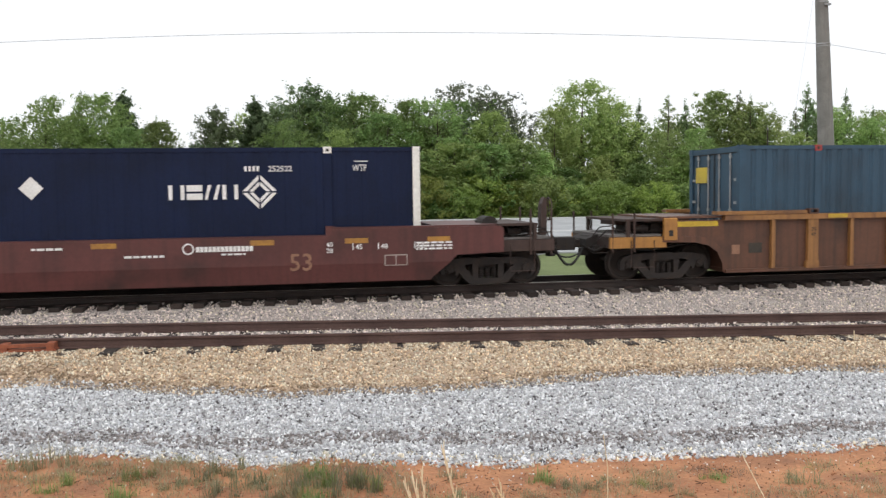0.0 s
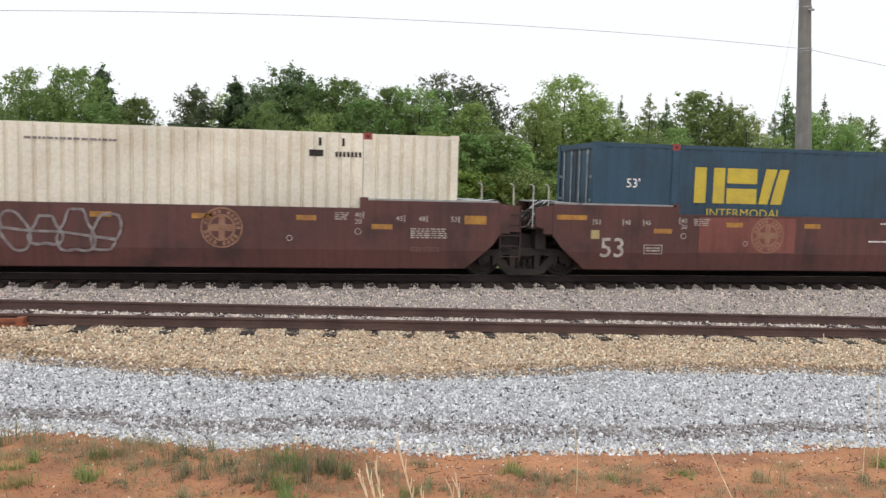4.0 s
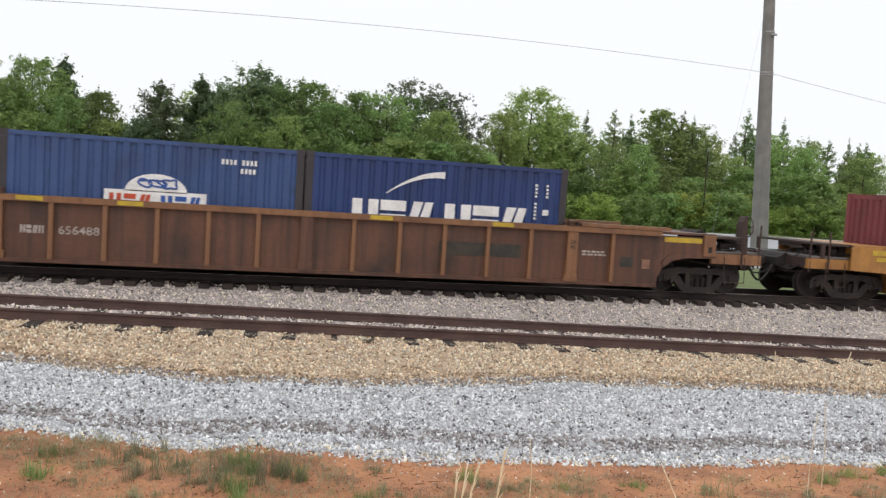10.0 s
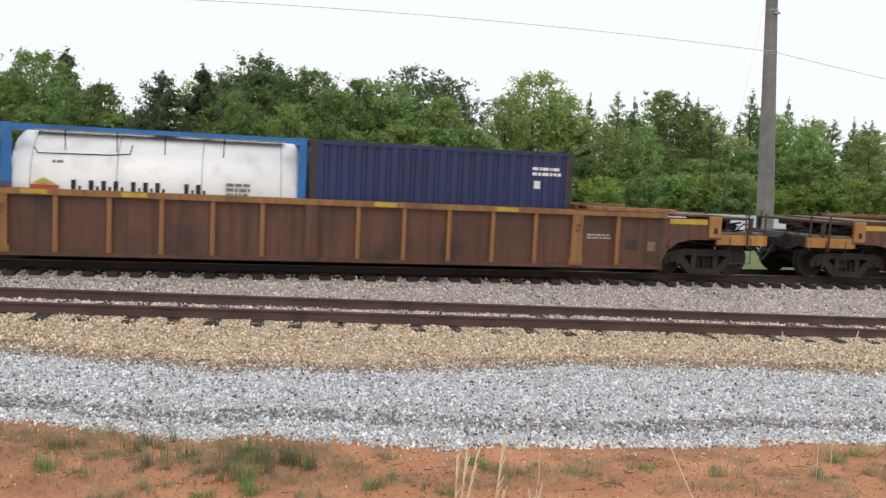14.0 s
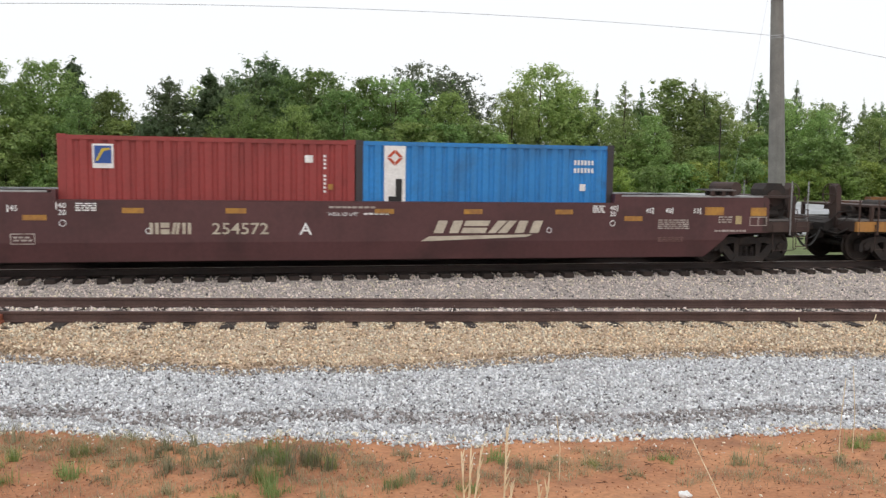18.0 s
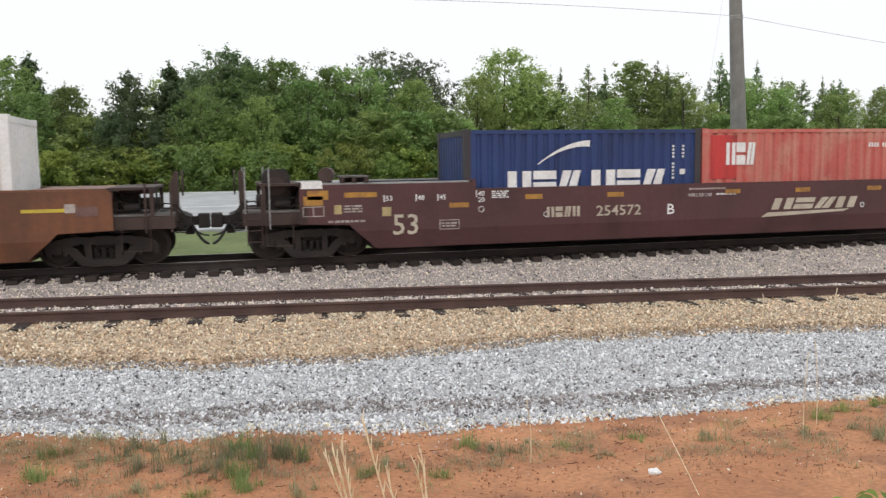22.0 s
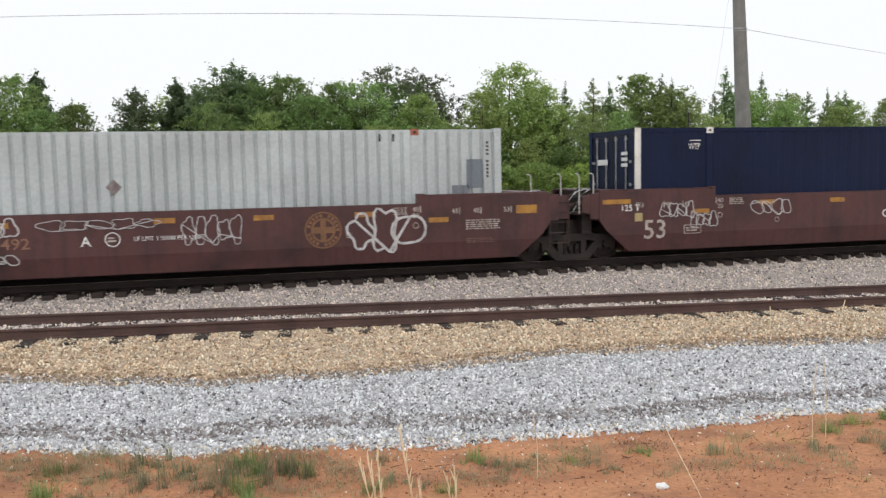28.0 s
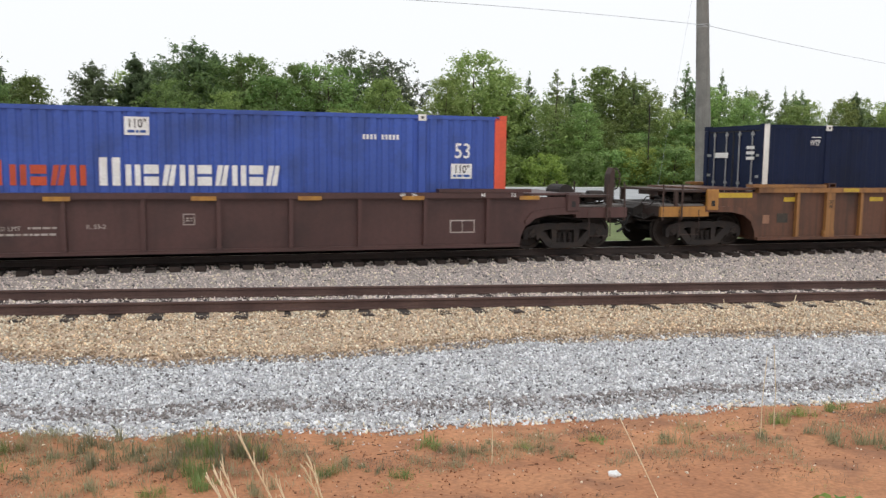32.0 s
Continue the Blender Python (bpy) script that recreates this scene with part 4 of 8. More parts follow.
def ladder(parent, x, y, z0, z1, mat, w=0.42, rungs=4, side=-1):
    bm = bmesh.new()
    for s in (-1, 1):
        pipe(bm, [(x + s * w / 2, y + 0.08 * -side, z0), (x + s * w / 2, y, z0), (x + s * w / 2, y, z1), (x + s * w / 2, y + 0.08 * -side, z1)], 0.014)
    lad = part("ladder", bm, mat, parent)
    for k in range(rungs):
        z = z0 + (z1 - z0) * (k + 0.3) / rungs
        part("rung", tube(bmesh.new(), (x - w / 2, y, z), (x + w / 2, y, z), 0.013, 6), mat, lad)
    return lad


M_POST = paint("whitewashed_post", lin(206, 204, 198))
M_DECK = material("worn_grey_walkway", (0.17, 0.16, 0.155, 1), (0.10, 0.088, 0.08, 1), rough=0.7, scale=2, fine=20, bump=0.2)
P_GRIME = paint("grimy_brown_steel", lin(72, 54, 48), dirt=lin(46, 36, 33), streak=0.5, rough=0.7)


def coupler_end(car, a, s, mat, brake, ze, high=True, tall=2.05, posts=None):
    """Platform, draft sill, knuckle, hoses, grab rails and brake gear at a coupled end; s is the side, +1 or -1."""
    part("end_platform", boxes((s * (a + 0.2), s * (a + 1.45), -1.35, 1.35, 1.06, 1.11)), M_DECK, car)
    for t in (-1, 1):
        part("end_beam", boxes((s * (a + 0.1), s * (a + 1.46), t * 1.37 - 0.05, t * 1.37 + 0.05, 0.80, 1.05)), mat, car)
        part("deck_leg", boxes((s * (a + 0.98), s * (a + 1.06), t * 1.36 - 0.045, t * 1.36 + 0.045, 1.05, ze)), P_GRIME, car)
    part("end_sill", boxes((s * (a + 1.34), s * (a + 1.46), -1.32, 1.32, 0.80, 1.055)), P_GRIME, car)
    part("upper_deck", boxes((s * (a + 0.18), s * (a + 1.08), -1.38, 1.38, ze - 0.01, ze + 0.045)), P_GRIME, car)
    part("deck_beam", boxes((s * (a + 0.3), s * (a + 1.0), -0.5, 0.5, ze - 0.12, ze - 0.01)), P_GRIME, car)
    part("draft_housing", prism(bmesh.new(), [(s * (a + 1.1), 0.82), (s * (a + 1.74), 0.78), (s * (a + 1.74), 0.98), (s * (a + 1.46), 1.10), (s * (a + 1.1), 1.12)], -0.55, 0.55), M_UNDER, car)
    for y, z in ((-1.15, 1.16), (-0.95, 1.24), (-1.05, 1.34)):
        part("brake_pipe", pipe(bmesh.new(), [(s * (a - 0.2), y, z), (s * (a + 0.35), y, z + 0.03), (s * (a + 0.6), y + 0.1, z - 0.06), (s * (a + 0.95), y, z)], 0.022), M_STEEL, car)
    part("dirt_collector", tube(bmesh.new(), (s * (a + 0.45), -1.1, 1.24), (s * (a + 0.75), -1.1, 1.24), 0.085, 10), M_STEEL, car)
    part("valve_box", boxes((s * (a + 0.1), s * (a + 0.32), -1.05, -0.7, 1.11, 1.36)), M_STEEL, car)
    # pipes and rods slung under and over the end
    for y, z, h in ((-1.22, 1.12, 0.10), (-0.8, 1.14, 0.16)):
        part("brake_pipe", pipe(bmesh.new(), [(s * (a + 1.0), y, z), (s * (a + 1.2), y, z + h), (s * (a + 1.46), y + 0.1, z + h * 0.8), (s * (a + 1.62), y + 0.25, z - 0.14)], 0.018), M_STEEL, car)
    part("brake_rod", pipe(bmesh.new(), [(s * (a - 0.6), -1.12, 0.86), (s * (a + 0.4), -1.18, 0.74), (s * (a + 1.3), -1.12, 0.78)], 0.02), M_UNDER, car)
    if high:
        ladder(car, s * (a + 1.22), -1.47, 0.38, 1.35, P_GRIME, 0.30, 4)
        part("end_brace", prism(bmesh.new(), [(s * (a + 0.1), 0.82), (s * (a + 0.34), 0.82), (s * (a + 0.30), 0.98), (s * (a + 0.12), ze - 0.06)], -1.51, -1.45), P_GRIME, car)
    if high:
        part("raised_deck", boxes((s * (a - 1.25), s * (a - 0.62), -1.46, -0.7, ze + 0.15, ze + 0.19)), M_DECK, car)
        for x in (a - 1.2, a - 0.93, a - 0.67):
            part("deck_riser", boxes((s * x - 0.04, s * x + 0.04, -1.44, -1.36, ze + 0.03, ze + 0.15)), P_GRIME, car)
        # added black plate stands in for the shaded space beneath the raised deck
        part("deck_back", boxes((s * (a - 1.22), s * (a - 0.65), -1.12, -1.08, ze + 0.03, ze + 0.15)), M_UNDER, car)
    if high and brake:
        part("reservoir_bracket", prism(bmesh.new(), [(s * (a - 0.52), ze + 0.02), (s * (a - 0.28), ze + 0.02), (s * (a - 0.36), ze + 0.16), (s * (a - 0.48), ze + 0.16)], -0.95, -0.8), P_GRIME, car)
        bm = bmesh.new()
        tube(bm, (s * (a - 0.35), -1.05, ze + 0.205), (s * (a - 0.50), -0.25, ze + 0.205), 0.165, 18)
        part("air_reservoir", bm, P_GRIME, car, "grimy brake reservoir on the end deck")
    part("draft_sill", boxes((s * (a - 1.4), s * (a + 1.62), -0.24, 0.24, 0.64, 0.98)), M_STEEL, car)
    bm = boxes((s * (a + 1.55), s * (a + 1.95), -0.09, 0.09, 0.76, 0.96), (s * (a + 1.88), s * (a + 2.14), -0.17, 0.20, 0.70, 1.02), (s * (a + 1.50), s * (a + 1.62), -0.3, 0.3, 0.66, 1.06))
    bmesh.ops.bevel(bm, geom=bm.edges[:], offset=0.02, segments=1, affect="EDGES")
    part("coupler", bm, M_STEEL, car, "rusty knuckle coupler")
    for x0, y, z0, drop, r in ((1.74, -0.42, 0.84, 0.47, 0.032), (1.62, -0.30, 0.80, 0.26, 0.020)):
        pts = [(s * (a + x0 + (2.115 - x0) * k / 12), y, z0 - drop * math.sin(k / 12 * math.pi / 2) ** 1.05) for k in range(13)]
        part("brake_hose", pipe(bmesh.new(), pts, r, 8), M_BLACK, car, "black rubber brake hose")
    each("striker", M_UNDER, car, (s * (a + 1.46), s * (a + 1.60), -0.75, -0.2, 0.70, 0.84), (s * (a + 1.62), s * (a + 1.80), -0.36, -0.14, 0.58, 0.76))
    bm = pipe(bmesh.new(), [(s * (a + 1.46), -1.1, 0.86), (s * (a + 1.62), -0.9, 0.72), (s * (a + 1.70), -0.5, 0.78), (s * (a + 1.80), -0.42, 0.84)], 0.025)
    part("angle_cock", bm, M_UNDER, car)
    for x, y in ((a + 1.40, -1.40), (a + 0.90, -1.46), (a + 1.40, 1.40), (a + 0.90, 1.46)):
        part("grab_post", lambda: tube(bmesh.new(), (0, 0, 0.72), (0, 0, tall), 0.015 if high else 0.024, 7), posts or P_GRIME, car, at=(s * x, y, 0), key=("grab_post", tall, high, (posts or P_GRIME).name))
    bm = bmesh.new()
    pipe(bm, [(s * (a + 0.42), -1.47, 0.98), (s * (a + 0.42), -1.50, 0.36), (s * (a + 0.98), -1.50, 0.36), (s * (a + 0.98), -1.47, 0.98)], 0.012)
    part("sill_step", bm, P_GRIME, car)
    bm = bmesh.new()
    pipe(bm, [(s * (a + 1.45), -1.2, 0.70), (s * (a + 1.65), -0.8, 0.66), (s * (a + 1.62), -0.3, 0.72)], 0.012)
    part("uncoupling_lever", bm, M_STEEL, car)
    if brake:
        bm = bmesh.new()
        tube(bm, (s * (a + 0.1), -0.85, 1.38), (s * (a + 0.1), -0.05, 1.38), 0.20, 16)
        part("air_reservoir", bm, M_STEEL, car, "dark brake reservoir")
        part("brake_cylinder", tube(bmesh.new(), (s * (a + 0.75), -0.7, 1.30), (s * (a + 1.15), -0.7, 1.30), 0.13, 12), M_STEEL, car)
        part("control_valve", boxes((s * (a + 0.35), s * (a + 0.7), -0.6, -0.2, 1.14, min(1.5, ze - 0.03))), M_STEEL, car)
        bm = prism(bmesh.new(), [(s * (a + 1.36), 0.9), (s * (a + 1.50), 0.9), (s * (a + 1.52), 1.94), (s * (a + 1.46), 2.0), (s * (a + 1.38), 1.84)], -0.66, -0.38)
        part("brake_housing", bm, P_GRIME, car)
        if high:
            bm = prism(bmesh.new(), [(s * (a + 0.42), 1.12), (s * (a + 1.02), 1.12), (s * (a + 1.02), 1.86), (s * (a + 0.92), 1.99), (s * (a + 0.52), 1.99), (s * (a + 0.42), 1.84)], -1.0, -0.45)
            part("brake_gear_case", bm, M_STEEL, car, "grimy hand brake gear case")
            part("gear_cover", tube(bmesh.new(), (s * (a + 0.72), -1.06, 1.62), (s * (a + 0.72), -1.0, 1.62), 0.2, 18), P_GRIME, car)
            part("brake_chain", pipe(bmesh.new(), [(s * (a + 0.98), -1.02, 1.6), (s * (a + 1.1), -1.04, 1.3), (s * (a + 1.05), -1.0, 1.1)], 0.018), M_STEEL, car)
        bm = bmesh.new()
        n = 18
        c = Vector((s * (a + 1.60), -0.5, 1.72))
        ringp = [c + Vector((0, 0.27 * math.cos(k * 2 * math.pi / n), 0.27 * math.sin(k * 2 * math.pi / n))) for k in range(n + 1)]
        pipe(bm, ringp, 0.016, 6)
        for k in range(4):
            tube(bm, c, ringp[k * n // 4], 0.012, 5)
        part("brake_wheel", bm, P_GRIME, car, "spoked hand brake wheel")
    else:
        bm = bmesh.new()
        part("control_valve", boxes((s * (a + 0.25), s * (a + 0.75), -0.5, 0.1, 1.14, min(1.42, ze - 0.03))), M_STEEL, car)
        tube(bm, (s * (a + 0.5), -1.0, 1.26), (s * (a + 0.5), -0.5, 1.26), 0.11, 12)
        part("brake_cylinder", bm, M_STEEL, car)


def joint_end(car, a, s, mat, ze):
    """Articulated end: stub platform, hose bundle, ladder and short posts."""
    each("end_platform", P_GRIME, car, (s * (a - 0.75), s * (a - 0.12), -1.3, 1.3, 1.12, 1.18))
    each("end_sill", P_GRIME, car, (s * (a - 0.72), s * (a - 0.55), -1.42, 1.42, 0.98, 1.3))
    part("draft_sill", boxes((s * (a - 1.4), s * (a + 0.02), -0.35, 0.35, 0.62, 1.02)), M_STEEL, car)
    for x in (a - 1.04, a - 0.30) if s > 0 else (a - 0.52, a - 0.16):
        for y in (-1.38,):
            part("grab_post", lambda: pipe(bmesh.new(), [(0, 0, 1.15), (0, 0, ze + 0.38), (-0.03, 0.03, ze + 0.43), (-0.08, 0.05, ze + 0.43)], 0.015, 7), M_POST, car, at=(s * x, y, 0), key=("grab_post_short", ze))
    if s > 0:
        ladder(car, a - 0.37, -1.46, 0.42, 1.62, P_GRIME, 0.46, 5)
        part("ladder_plate", boxes((a - 0.62, a - 0.12, -1.42, -1.39, 1.05, ze - 0.06)), mat, car)
    else:
        part("end_arm", prism(bmesh.new(), [(-(a - 0.64), 1.05), (-(a - 0.20), 1.20), (-(a - 0.20), ze - 0.1), (-(a - 0.64), ze - 0.02)], -1.48, -1.42), mat, car)
    for k in range(3):
        y = -0.9 + 0.35 * k
        bm = pipe(bmesh.new(), [(s * (a - 0.7), y, 1.35), (s * (a - 0.5), y - 0.05, 1.60 - 0.08 * k), (s * (a - 0.2), y - 0.05, 1.56 - 0.1 * k), (s * (a - 0.02), y, 1.30)], 0.026)
        part("brake_hose", bm, M_BLACK, car, "black rubber brake hose")
    for k, (y, z, r) in enumerate(((-1.1, 1.52, 0.018), (-0.7, 1.58, 0.022), (-0.3, 1.48, 0.018), (-0.95, 1.44, 0.014))):
        bm = pipe(bmesh.new(), [(s * (a - 1.1), y, ze - 0.02), (s * (a - 0.62), y + 0.05, ze + 0.05), (s * (a - 0.36), y, z + 0.06), (s * (a - 0.14), y - 0.08, z - 0.12 - 0.05 * k), (s * (a - 0.03), y, z - 0.3)], r)
        part("air_line", bm, M_GALV if k % 2 else M_STEEL, car, "bent air line over the joint")
    part("slack_adjuster", tube(bmesh.new(), (s * (a - 0.66), -1.15, 1.42), (s * (a - 0.08), -0.85, 1.30), 0.065, 10), P_GRIME, car)
    part("side_bracket", boxes((s * (a - 0.62), s * (a - 0.40), -1.49, -1.40, 1.02, ze - 0.04)), mat, car)
    part("coupling_casting", tube(bmesh.new(), (s * (a - 0.24), -0.5, 1.36), (s * (a - 0.24), 0.5, 1.36), 0.15, 14), P_GRIME, car)
    each("valve_box", M_STEEL, car, (s * (a - 1.5), s * (a - 0.75), -1.0, -0.4, 1.18, 1.4), (s * (a - 0.6), s * (a - 0.05), -0.6, 0.6, 1.02, 1.36), (s * (a - 0.55), s * (a - 0.3), -1.2, -0.9, 0.66, 1.12), (s * (a - 0.6), s * (a - 0.02), -0.9, 0.9, 0.62, 0.98))


def well_interior(car, a, zb, mat):
    rows = [(-(a - 1.4), a - 1.4, -1.30, -1.12, zb - 0.02, zb + 0.10), (-(a - 1.4), a - 1.4, 1.12, 1.30, zb - 0.10, zb + 0.10)]
    for x in (-(a - 1.6), -6.1 if a > 9 else -4.6, -3.05, 0, 3.05, 6.1 if a > 9 else 4.6, a - 1.6):
        rows.append((x - 0.25, x + 0.25, -1.3, 1.3, zb - 0.02, zb + 0.07))
    each("floor_beam", mat, car, *rows)
    for s in (-1, 1):
        part("bulkhead", boxes((s * (a - 1.5), s * (a - 1.38), -1.3, 1.3, zb, 1.25)), mat, car)


def smooth_car(name, u, a, mat, zm, ze, zb=0.22, right="coupler", left="coupler", label="", brake=True, deck=None, step=3.6, chord=None):
    car = thing(name, pose(u, TRACK_Y, 0), label, "well car", "cars of the passing train")
    key = ("side_sheet", a, zm, ze, zb, right, left, mat.name)
    part("side_sheet", lambda: smooth_plate(a, zm, ze, zb, a - step, right, left), mat, car, at=(0, -1.48, 0), key=key)
    part("side_sheet", lambda: smooth_plate(a, zm, ze, zb, a - step, left, right), mat, car, at=pose(0, 1.48, 0, 0, 0, 180), key=key + ("far",))
    for s in (-1, 1):
        part("top_chord", boxes((-(a - step), a - step, s * 1.35 - 0.14, s * 1.35 + 0.14, zm - 0.03, zm + 0.02)), chord or mat, car)
    for s, kind in ((1, right), (-1, left)):
        x1 = a + 0.15 if kind == "coupler" else a - 0.66
        each("end_deck", deck or mat, car, (s * (a - 1.3), s * x1, -1.42, 1.42, ze, ze + 0.035))
        each("deck_board", deck or mat, car, (s * (a - step), s * (a - 1.3), -1.50, -1.24, ze, ze + 0.035), (s * (a - step), s * (a - 1.3), 1.24, 1.50, ze, ze + 0.035))
        for t in (-1, 1):
            part("gusset", lambda: boxes((-0.12, 0.05, -0.1, 0.1, zm, ze + 0.06)), mat, car, at=(s * (a - step) + (0.035 if s < 0 else -0.035), t * 1.4, 0), key=("gusset", zm, ze, mat.name))
        rows = [(s * (a - 0.9 + k * 0.32), s * (a - 0.87 + k * 0.32), -1.40, 1.40, ze - 0.18, ze) for k in range(4 if kind == "coupler" else 1)]
        each("deck_support", mat, car, *rows)
        if kind == "coupler":
            coupler_end(car, a, s, mat if step == 2.1 else P_GRIME, brake is not None and brake == (s < 0), ze, step == 3.6, 2.05 if step == 3.6 else 1.75, M_GALV if mat in (P_BN2, P_BN3) else None)
            truck(car, s * a)
        else:
            joint_end(car, a, s, mat, ze)
            if s < 0:
                truck(car, -a + 0.1, 0.95)
    well_interior(car, a, zb, mat)
    if step == 3.6:
        for s, kind in ((1, right), (-1, left)):
            if kind == "coupler":
                coupler_marks(car, a, s)
    return car


def ribbed_plate(a, zb, zt):
    pts = [(a - 1.32, zb), (a - 1.30, zb + 0.2), (a - 1.18, zb + 0.45), (a - 0.95, zb + 0.62), (a - 0.6, zb + 0.70), (a + 0.12, zb + 0.72), (a + 0.12, zt)]
    return prism(bmesh.new(), pts + [(-x, z) for x, z in pts][::-1], -0.02, 0.02)


def ribbed_car(name, u, panel, rib, label, zt=1.42, zb=0.2, pitch=1.02, a=9.68, marks=True, brake=True, lip=None):
    """Well car whose sides are flat panels between vertical stakes."""
    car = thing(name, pose(u, TRACK_Y, 0), label, "well car", "cars of the passing train")
    for s in (-1, 1):
        part("side_sheet", lambda: ribbed_plate(a, zb, zt), panel, car, at=(0, s * 1.38, 0), key=("ribbed", a, zb, zt, panel.name))
        part("top_chord", lambda: boxes((-(a - 1.3), a - 1.3, -0.08, 0.10, 0, 0.11), (-(a - 1.3), a - 1.3, -0.10, 0.08, 0.095, 0.125)), rib if marks else panel, car, at=pose(0, s * 1.42, zt - 0.02, 0, 0, 0 if s > 0 else 180), key=("chord", a, rib.name, marks))
        part("bottom_chord", lambda: boxes((-(a - 1.35), a - 1.35, -0.06, 0.06, -0.03, 0.05)), panel, car, at=(0, s * 1.41, zb), key=("bottom_chord", a, panel.name))
        n = int((a - 1.6) / pitch)
        for k in range(-n, n + 1):
            x = k * pitch
            if marks and (abs(abs(x) - 6.12) < 0.2 or k == 0):
                continue
            part("stake", lambda: prism(prism(bmesh.new(), [(-0.045, 0.05), (0.045, 0.05), (0.045, zt - zb - 0.02), (-0.045, zt - zb - 0.02)], -0.11, 0.02), [(-0.058, 0.05), (0.058, 0.05), (0.058, 0.10), (-0.058, 0.10)], -0.09, 0.02), rib, car, at=pose(x, s * 1.39, zb, 0, 0, 0 if s < 0 else 180), key=("stake", zt, zb, rib.name))
        if marks:
            for x in (-6.12, 0, 6.12):
                part("wide_stake", lambda: boxes((-0.13, 0.13, -0.115, 0.02, 0.03, zt - zb - 0.02), (-0.17, 0.17, -0.10, 0.02, 0.03, 0.20)), rib if x else panel, car, at=pose(x, s * 1.39, zb, 0, 0, 0 if s < 0 else 180), key=("wide_stake", zt, zb, rib.name, bool(x)))
                if x:
                    part("lock_bracket", boxes((x - 0.12, x + 0.12, s * 1.43 - 0.09, s * 1.43 + 0.09, zt + 0.10, zt + 0.13), (x - 0.12, x - 0.09, s * 1.43 - 0.09, s * 1.43 + 0.09, zt + 0.13, zt + 0.2), (x + 0.09, x + 0.12, s * 1.43 - 0.09, s * 1.43 + 0.09, zt + 0.13, zt + 0.2), (x - 0.12, x + 0.12, s * 1.43 - 0.09, s * 1.43 + 0.09, zt + 0.2, zt + 0.225)), panel, car)
    for s in (-1, 1):
        x0, x1 = s * 6.3, s * (a - 1.1)
        each("deck_board", rib if marks else panel, car, (x0, x1, -1.52, -1.25, zt + 0.11, zt + 0.19), (x0, x1, 1.25, 1.52, zt + 0.11, zt + 0.19))
        part("end_deck", boxes((s * (a - 1.3), s * (a + 0.2), -1.40, 1.40, zt + 0.04, zt + 0.09), (s * (a - 1.2), s * (a + 0.15), -1.1, 1.1, zt + 0.02, zt + 0.035)), panel, car)
        bm = boxes((s * (a - 0.15), s * (a + 0.17), -1.47, -1.36, 0.96, zt + 0.06))
        bmesh.ops.bevel(bm, geom=bm.edges[:], offset=0.015, segments=1, affect="EDGES")
        part("jacking_pad", bm, P_YEL if rib is P_RIB else rib, car)
        part("jacking_hole", boxes((s * (a - 0.04), s * (a + 0.06), -1.476, -1.468, 1.06, 1.2)), M_BLACK, car)
        part("arch_lip", lambda: prism(bmesh.new(), [(a - 1.18, zb + 0.45), (a - 0.95, zb + 0.62), (a - 0.6, zb + 0.70), (a + 0.2, zb + 0.72), (a + 0.2, zb + 0.86), (a - 0.7, zb + 0.84), (a - 1.02, zb + 0.78), (a - 1.22, zb + 0.58)], -0.03, 0.02), lip or panel, car, at=(0, -1.40, 0) if s > 0 else Matrix.Translation((0, -1.405, 0)) @ Matrix.Diagonal((-1, 1, 1, 1)), key=("arch_lip", a, zb, (lip or panel).name))
        coupler_end(car, a, s, (P_YEL if rib is P_RIB else P_RIB2) if marks else panel, brake is not None and brake == (s < 0), zt, high=False, tall=1.60)
        truck(car, s * a)
    well_interior(car, a, zb, panel)
    return car


# paints of the cars
P_FEC = paint("maroon_paint", lin(98, 54, 51), dirt=lin(60, 37, 34), streak=0.5)
P_BN = paint("faded_maroon_paint", lin(98, 61, 57), dirt=lin(58, 39, 37), streak=0.6)
P_BN2 = paint("dark_maroon_paint", lin(88, 53, 54), dirt=lin(66, 40, 40), streak=0.25)
P_BN3 = paint("worn_maroon_paint", lin(88, 54, 53), dirt=lin(56, 37, 37), streak=0.55)
P_YEL = paint("worn_yellow_paint", lin(188, 134, 68), dirt=lin(132, 90, 52), streak=0.55)
P_OX = paint("orange_brown_paint", lin(122, 76, 50), dirt=lin(82, 54, 40), streak=0.45)
P_PANEL = paint("rust_brown_panel", lin(106, 71, 54), dirt=lin(58, 43, 37), streak=0.85)
P_RIB = paint("dirty_yellow_paint", lin(160, 114, 66), dirt=lin(96, 66, 48), streak=0.75)
P_RIB2 = paint("browned_yellow_paint", lin(142, 100, 68), dirt=lin(94, 64, 48), streak=0.55)
P_MR = paint("brown_maroon_paint", lin(84, 57, 54), dirt=lin(60, 41, 39), streak=0.35)

YS = -1.518      # face of a smooth side sheet


def yellow_row(car, xs, z, w=0.5, h=0.11, y=YS, mat=M_YELLOW):
    for x in xs:
        decal(car, "reflector", x - w / 2, x + w / 2, z - h / 2, z + h / 2, mat, y, "yellow reflective strip")


